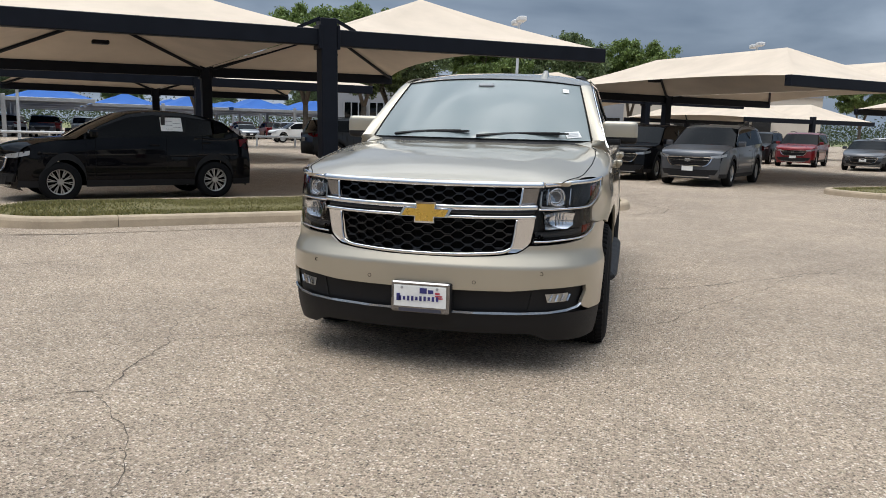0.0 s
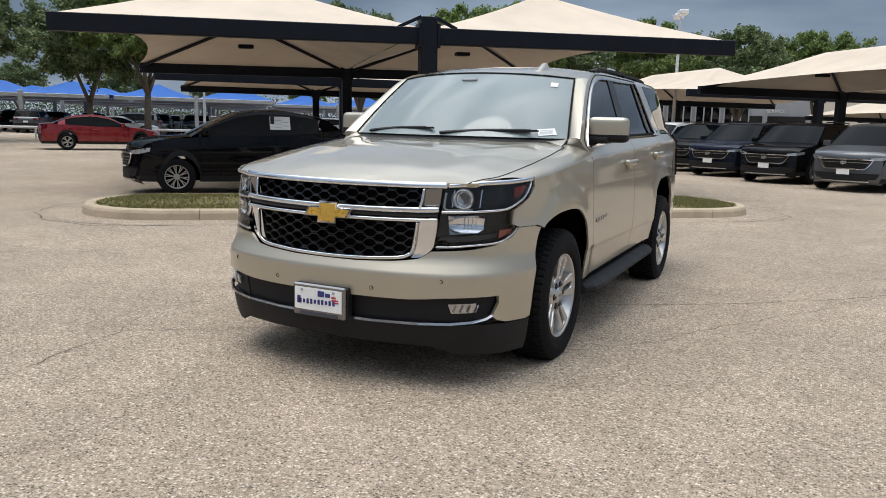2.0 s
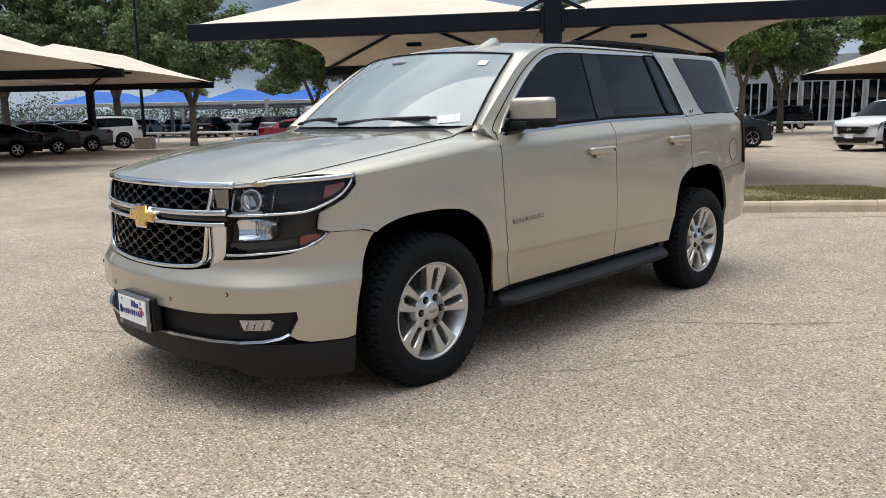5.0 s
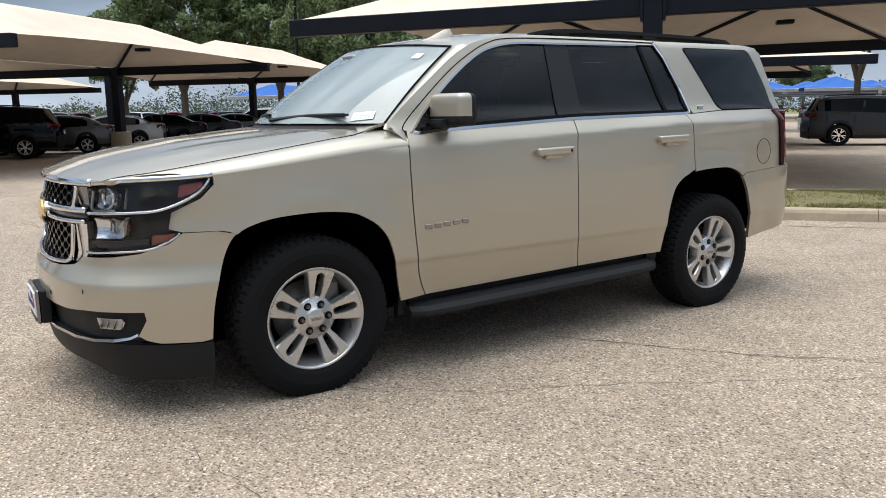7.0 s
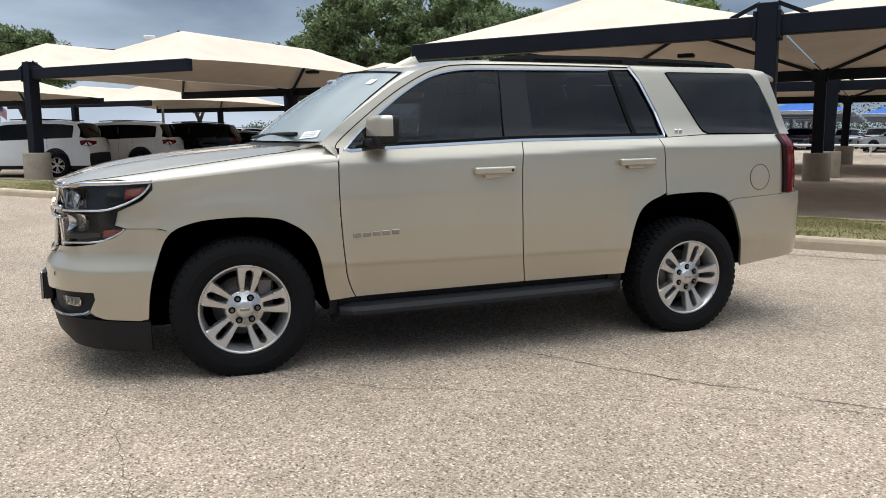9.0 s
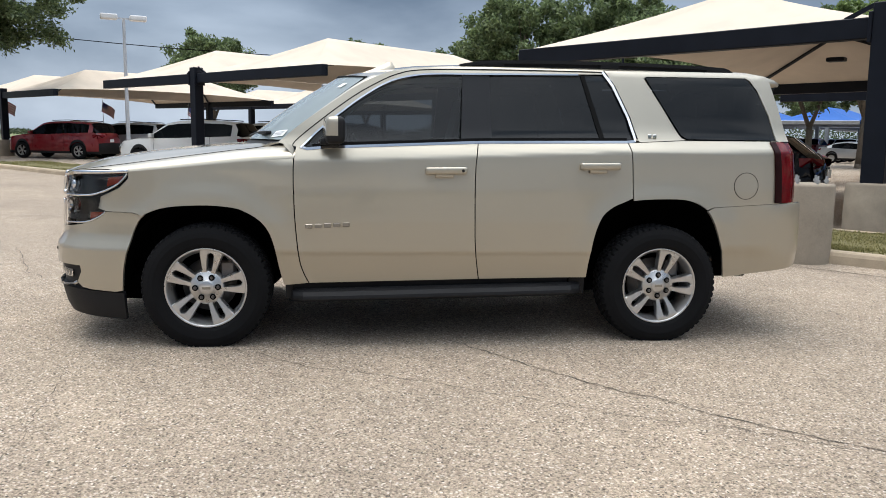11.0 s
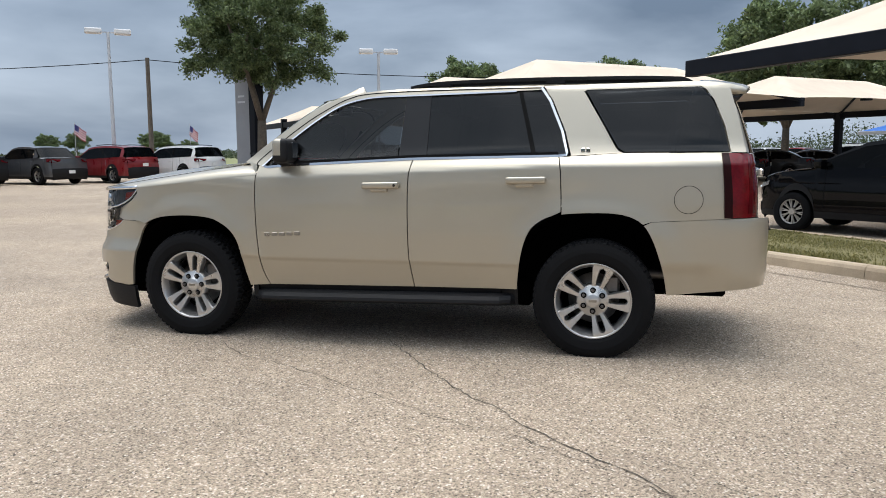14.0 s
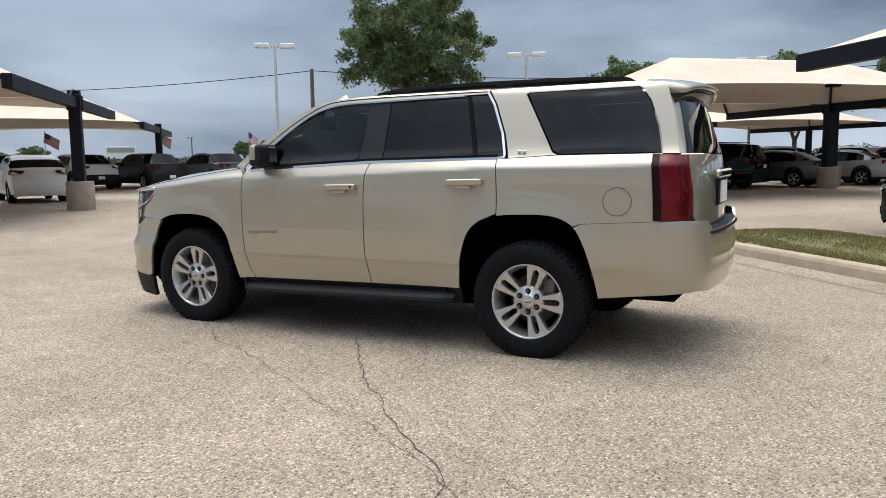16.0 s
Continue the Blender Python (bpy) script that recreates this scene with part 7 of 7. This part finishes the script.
# single trees beyond the road
for x, y, turn, wide, tall in ((-146.5, -120.0, 0, 0.80, 0.72), (-142.5, -124.5, 120, 0.74, 0.66), (-110.1, -75.0, 60, 0.76, 0.58), (-113.5, -71.0, 200, 0.5, 0.42), (-81.0, -117.5, 30, 0.74, 0.46), (-77.0, -121.0, 150, 0.55, 0.36)):
    copy_thing(t1, pose(x, y, 0, 0, 0, turn) @ Matrix.Diagonal((wide, wide, tall, 1)))

# far woods: one sheet of clumped leaves along the horizon
rng = np.random.default_rng(8)
n = 240000
t, d = rng.uniform(0, 6.283, n), rng.uniform(190, 330, n)
h = np.maximum(1.5, 3.4 + 1.3 * np.sin(t * 7.0) + 1.2 * np.sin(t * 17.3 + 1) + 0.9 * np.sin(t * 61) + 0.6 * np.sin(t * 143) + np.where((1.2 < t) & (t < 2.9), 4.5, 0)) * np.where((3.2 < t) & (t < 4.8), 0.42, 1.0)
p = np.stack((d * np.cos(t), d * np.sin(t), rng.uniform(0, 1, n) * h * rng.uniform(0.6, 1.1, n)), 1)
u, w = rng.normal(size=(n, 3)), rng.normal(size=(n, 3))
size = rng.uniform(0.14, 0.40, (n, 1))
u *= size / np.linalg.norm(u, axis=1, keepdims=True)
w = np.cross(u, w)
w *= 0.7 * size / np.linalg.norm(w, axis=1, keepdims=True)
verts = np.stack((p - u, p + w, p + u, p - w), 1).reshape(-1, 3).tolist()
faces = np.arange(4 * n).reshape(-1, 4).tolist()
tagged(mesh_ob("far_woods", verts, faces, LEAVES_FAR, None, "low line of dark green woods on the horizon", False), category="woods", kind="stuff")

# ---- lamp posts, poles, wires ----


def lamp_post(x, y, h, turn):
    lp = thing("lamp_post", "tall pale lamp post with two flat lamp heads", "lamp post", "lamp posts", pose(x, y, 0, 0, 0, turn))
    part("pole", rod(bmesh.new(), (0, 0, 0), (0, 0, h), 0.10, 0.06, 12), POLE_GREY, lp)
    part("cross_arm", box(bmesh.new(), (0, 0, h - 0.02), (0.9, 0.06, 0.06)), POLE_GREY, lp)
    for s in (-1, 1):
        bm = box(bmesh.new(), (s * 0.62, 0, h + 0.02), (0.72, 0.42, 0.24), 0.07, seg=3)
        part("lamp_head", bm, WALL_WHITE, lp, "white lamp head", True)


lamp_post(-25.4, -20.2, 6.85, 128)
lamp_post(-31.8, -9.4, 6.38, 110)
for a, b, h, turn in ((-41.1, 24.1, 7.6, 100), (17.5, 21.1, 7.0, 110), (37.6, 23.4, 7.4, 100), (-5.8, 40.4, 7.5, 120)):
    lamp_post(*lot(a, b).xy, h, turn)
p = lot(-19.0, 26.3)
bs = thing("lamp_post", "thin dark lamp post on a square concrete base", "lamp post", "lamp posts", pose(p.x, p.y, 0, 0, 0, 41))
part("pole", rod(bmesh.new(), (0, 0, 0.6), (0, 0, 7.5), 0.09, 0.06, 10), STEEL, bs)
part("pole_base", box(bmesh.new(), (0, 0, 0.3), (0.8, 0.8, 0.62), 0.03), CONCRETE, bs, "square concrete base")
up_ = thing("utility_pole", "weathered timber utility pole", "utility pole", m=pose(-29.9, -21.3, 0))
part("pole", rod(bmesh.new(), (0, 0, 0), (0, 0, 6.25), 0.13, 0.10, 10), WOOD_POLE, up_)
wire = thing("overhead_wire", "thin black overhead wire", "wire")
pts = [Vector((-19, -52, 5.9)), Vector((-29.9, -21.3, 6.15)), Vector((-41, 10, 5.9))]
for a, b in zip(pts, pts[1:]):
    ribbon("wire_span", [a.lerp(b, k) - Vector((0, 0, 1.1 * 4 * k * (1 - k) * 0.6)) for k in np.linspace(0, 1, 24)], (0.035, 0.035), SEAL, wire)


def flag(x, y, h, turn, group="small flags on the far row"):
    f = thing("flag", "small striped red and white flag with a blue corner", "flag", group, pose(x, y, 0, 0, 0, turn))
    part("staff", rod(bmesh.new(), (0, 0, 0), (0, 0, h), 0.015, n=6), POLE_GREY, f)

    def cloth(name, u0, u1, v0, v1, mat, off=0.0):
        verts, faces, n = [], [], 8
        for i in range(n + 1):
            u = u0 + (u1 - u0) * i / n
            for v in (v0, v1):
                verts.append((u * 0.82 - 0.10 * v, 0.06 * math.sin(u * 7) * u + off, h - 0.12 - v * 0.52 - 0.34 * u - 0.08 * u * u))
        faces = [(2 * i, 2 * i + 1, 2 * i + 3, 2 * i + 2) for i in range(n)]
        mesh_ob(name, verts, faces, mat, f, "", False)

    for k in range(9):
        cloth("stripe", 0, 1, k / 9, (k + 1) / 9, CRIMSON if k % 2 == 0 else FLAG_WHITE)
    for s in (-1, 1):
        cloth("canton", 0, 0.42, 0, 5 / 9, NAVY, 0.006 * s)


for k, b in enumerate((-3.2, -9.0, -13.8, -19.6, 2.0, 7.3, 12.5)):
    p = lot(-40.5, b)
    flag(p.x, p.y, 3.0, 60 + 17 * k)

# pylon sign
pyl = thing("pylon_sign", "tall grey slab sign with a dark edge on blocks", "sign", m=pose(-32.2, -17.0, 0, 0, 0, 66))
part("slab", box(bmesh.new(), (0, 0, 3.6), (1.15, 0.55, 6.2), 0.02), WALL_GREY, pyl, "grey panel slab")
part("slab_edge", box(bmesh.new(), (0.82, 0, 3.6), (0.46, 0.62, 6.2), 0.02), STEEL, pyl, "dark slab edge")
for z, w in ((4.35, 0.5), (4.05, 0.62)):
    part("sign_writing", box(bmesh.new(), (-0.05, -0.285, z), (w, 0.012, 0.10)), POLE_GREY, pyl)
base = part("sign_base", box(bmesh.new(), (0.1, 0, 0.30), (3.2, 1.2, 0.5), 0.02), CONCRETE, pyl, "low block base")
for r in range(3):
    for k in range(6):
        part("block", box(bmesh.new(), (-1.27 + 0.53 * k + 0.1 + (0.12 if r % 2 else 0), -0.62, 0.13 + 0.17 * r), (0.50, 0.05, 0.15), 0.01), CONCRETE, base)

# billboard far behind the row along the road
bb = thing("billboard", "small pale billboard on two posts beyond the road", "billboard", m=pose(-79.2, -93.8, 0, 0, 0, -41))
face = part("panel", box(bmesh.new(), (0, 0, 2.75), (4.3, 0.3, 1.6), 0.03), WALL_WHITE, bb, "pale panel")
part("panel_print", box(bmesh.new(), (0, 0.02, 2.98), (3.9, 0.34, 0.72), 0.0), WALL_GREY, face)
for x in (-1.8, 1.8):
    part("post", rod(bmesh.new(), (x, 0, 0), (x, 0, 3.6), 0.12, n=8), STEEL, bb)
fp = thing("utility_pole", "thin dark pole with a short arm beyond the road", "utility pole", m=pose(-102.7, -102.3, 0, 0, 0, -45))
part("pole", rod(bmesh.new(), (0, 0, 0), (0, 0, 5.5), 0.12, 0.09, 8), WOOD_POLE, fp)
part("cross_arm", box(bmesh.new(), (0.25, 0, 5.4), (1.3, 0.12, 0.14)), WOOD_POLE, fp)

# ---- service building ----
bld = thing("service_building", "long tan service building with dark doors and a glazed front", "building", m=pose(0, 0, 0))


def wall_box(name, p, q, z0, z1, thick, mat, parent, label=""):
    p, q = Vector((*p, 0)), Vector((*q, 0))
    m = Matrix.Translation((p + q) / 2 + Vector((0, 0, (z0 + z1) / 2))) @ Matrix.Rotation(math.atan2(q.y - p.y, q.x - p.x), 4, "Z")
    return part(name, box(bmesh.new(), (0, 0, 0), ((q - p).length, thick, z1 - z0), 0.0, m), mat, parent, label)


def along(p, q, k):
    return (p[0] + (q[0] - p[0]) * k, p[1] + (q[1] - p[1]) * k)


BP, BQ = tuple(lot(44, 50).xy), tuple(lot(86, 14).xy)
BE = along(BP, BQ, 0.40)
wall_box("wall", BP, BE, 0, 5.2, 0.6, WALL_TAN, bld, "tan painted wall")
wall_box("parapet", BP, BE, 5.2, 5.6, 0.9, WALL_GREY, bld)
d = (Vector(BQ) - Vector(BP)).normalized()
off = Vector((d.y, -d.x)) * 0.36
off = off if off.dot(Vector((6, 2)) - Vector(BP)) > 0 else -off
p, q = Vector(along(BP, BQ, -0.05)) + off * 0.7, Vector(along(BP, BQ, 0.072)) + off * 0.7
wall_box("service_front", tuple(p), tuple(q), 0, 4.4, 0.5, WALL_GREY, bld, "grey service entrance front")
for k0, k1 in ((-0.027, 0.0), (0.008, 0.066), (0.16, 0.22), (0.26, 0.32)):
    p, q = Vector(along(BP, BQ, k0)) + off * 1.6, Vector(along(BP, BQ, k1)) + off * 1.6
    dr = wall_box("service_door", tuple(p), tuple(q), 0, 3.0, 0.10, BLACK_GLOSS, bld, "dark service door")
letters = bpy.data.curves.new("sign_letters", "FONT")
letters.body, letters.size, letters.extrude, letters.align_x, letters.align_y = "SERVICE", 0.42, 0.03, "CENTER", "CENTER"
made = bpy.data.objects.new("sign_letters", letters)
c = Vector(along(BP, BQ, 0.02)) + off * 1.55
n = off.normalized()
m = Matrix(((d.x, 0, n.x, c.x), (d.y, 0, n.y, c.y), (0, 1, 0, 3.45), (0, 0, 0, 1)))
me = bpy.data.meshes.new_from_object(made)
bpy.data.objects.remove(made)
me.transform(m)
me.materials.append(WALL_WHITE)
sl = new("sign_letters", me)
sl.parent = bld
tagged(sl, "white raised letters reading SERVICE")
CP, CQ = tuple(lot(44, 50).xy), tuple(lot(21.6, 62.8).xy)
wall_box("wall", CP, CQ, 0, 6.2, 0.6, WALL_GREY, bld, "grey panel wall")
d = (Vector(CQ) - Vector(CP)).normalized()
off = Vector((d.y, -d.x)) * 0.36
off = off if off.dot(Vector((6, 2)) - Vector(CP)) > 0 else -off
for k in range(9):
    p, q = Vector(along(CP, CQ, 0.05 + 0.1 * k)) + off, Vector(along(CP, CQ, 0.135 + 0.1 * k)) + off
    w = wall_box("shop_window", tuple(p), tuple(q), 0.4, 3.9, 0.08, SIDE_GLASS, bld, "dark shop window")
    for j in (0.0, 0.33, 0.66, 1.0):
        c = p.lerp(q, j) + off * 0.15
        part("mullion", box(bmesh.new(), (c.x, c.y, 2.15), (0.12, 0.12, 3.5)), GALV, w)

# ---- low white pipe barrier before the blue shades ----
for a0, a1 in ((-26.0, -15.2), (-9.5, 4.0), (8.0, 26.0)):
    bar = thing("pipe_barrier", "low white pipe barrier on short posts", "barrier", "pipe barriers", lot_m(a0, 38.0))
    L = a1 - a0
    part("pipe", rod(bmesh.new(), (0, 0, 0.62), (L, 0, 0.62), 0.075, n=10), WALL_WHITE, bar, "white pipe")
    k = 0.1
    while k < L:
        part("post", rod(bmesh.new(), (k, 0, 0), (k, 0, 0.60), 0.06, n=8), WALL_WHITE, bar)
        k += 2.6
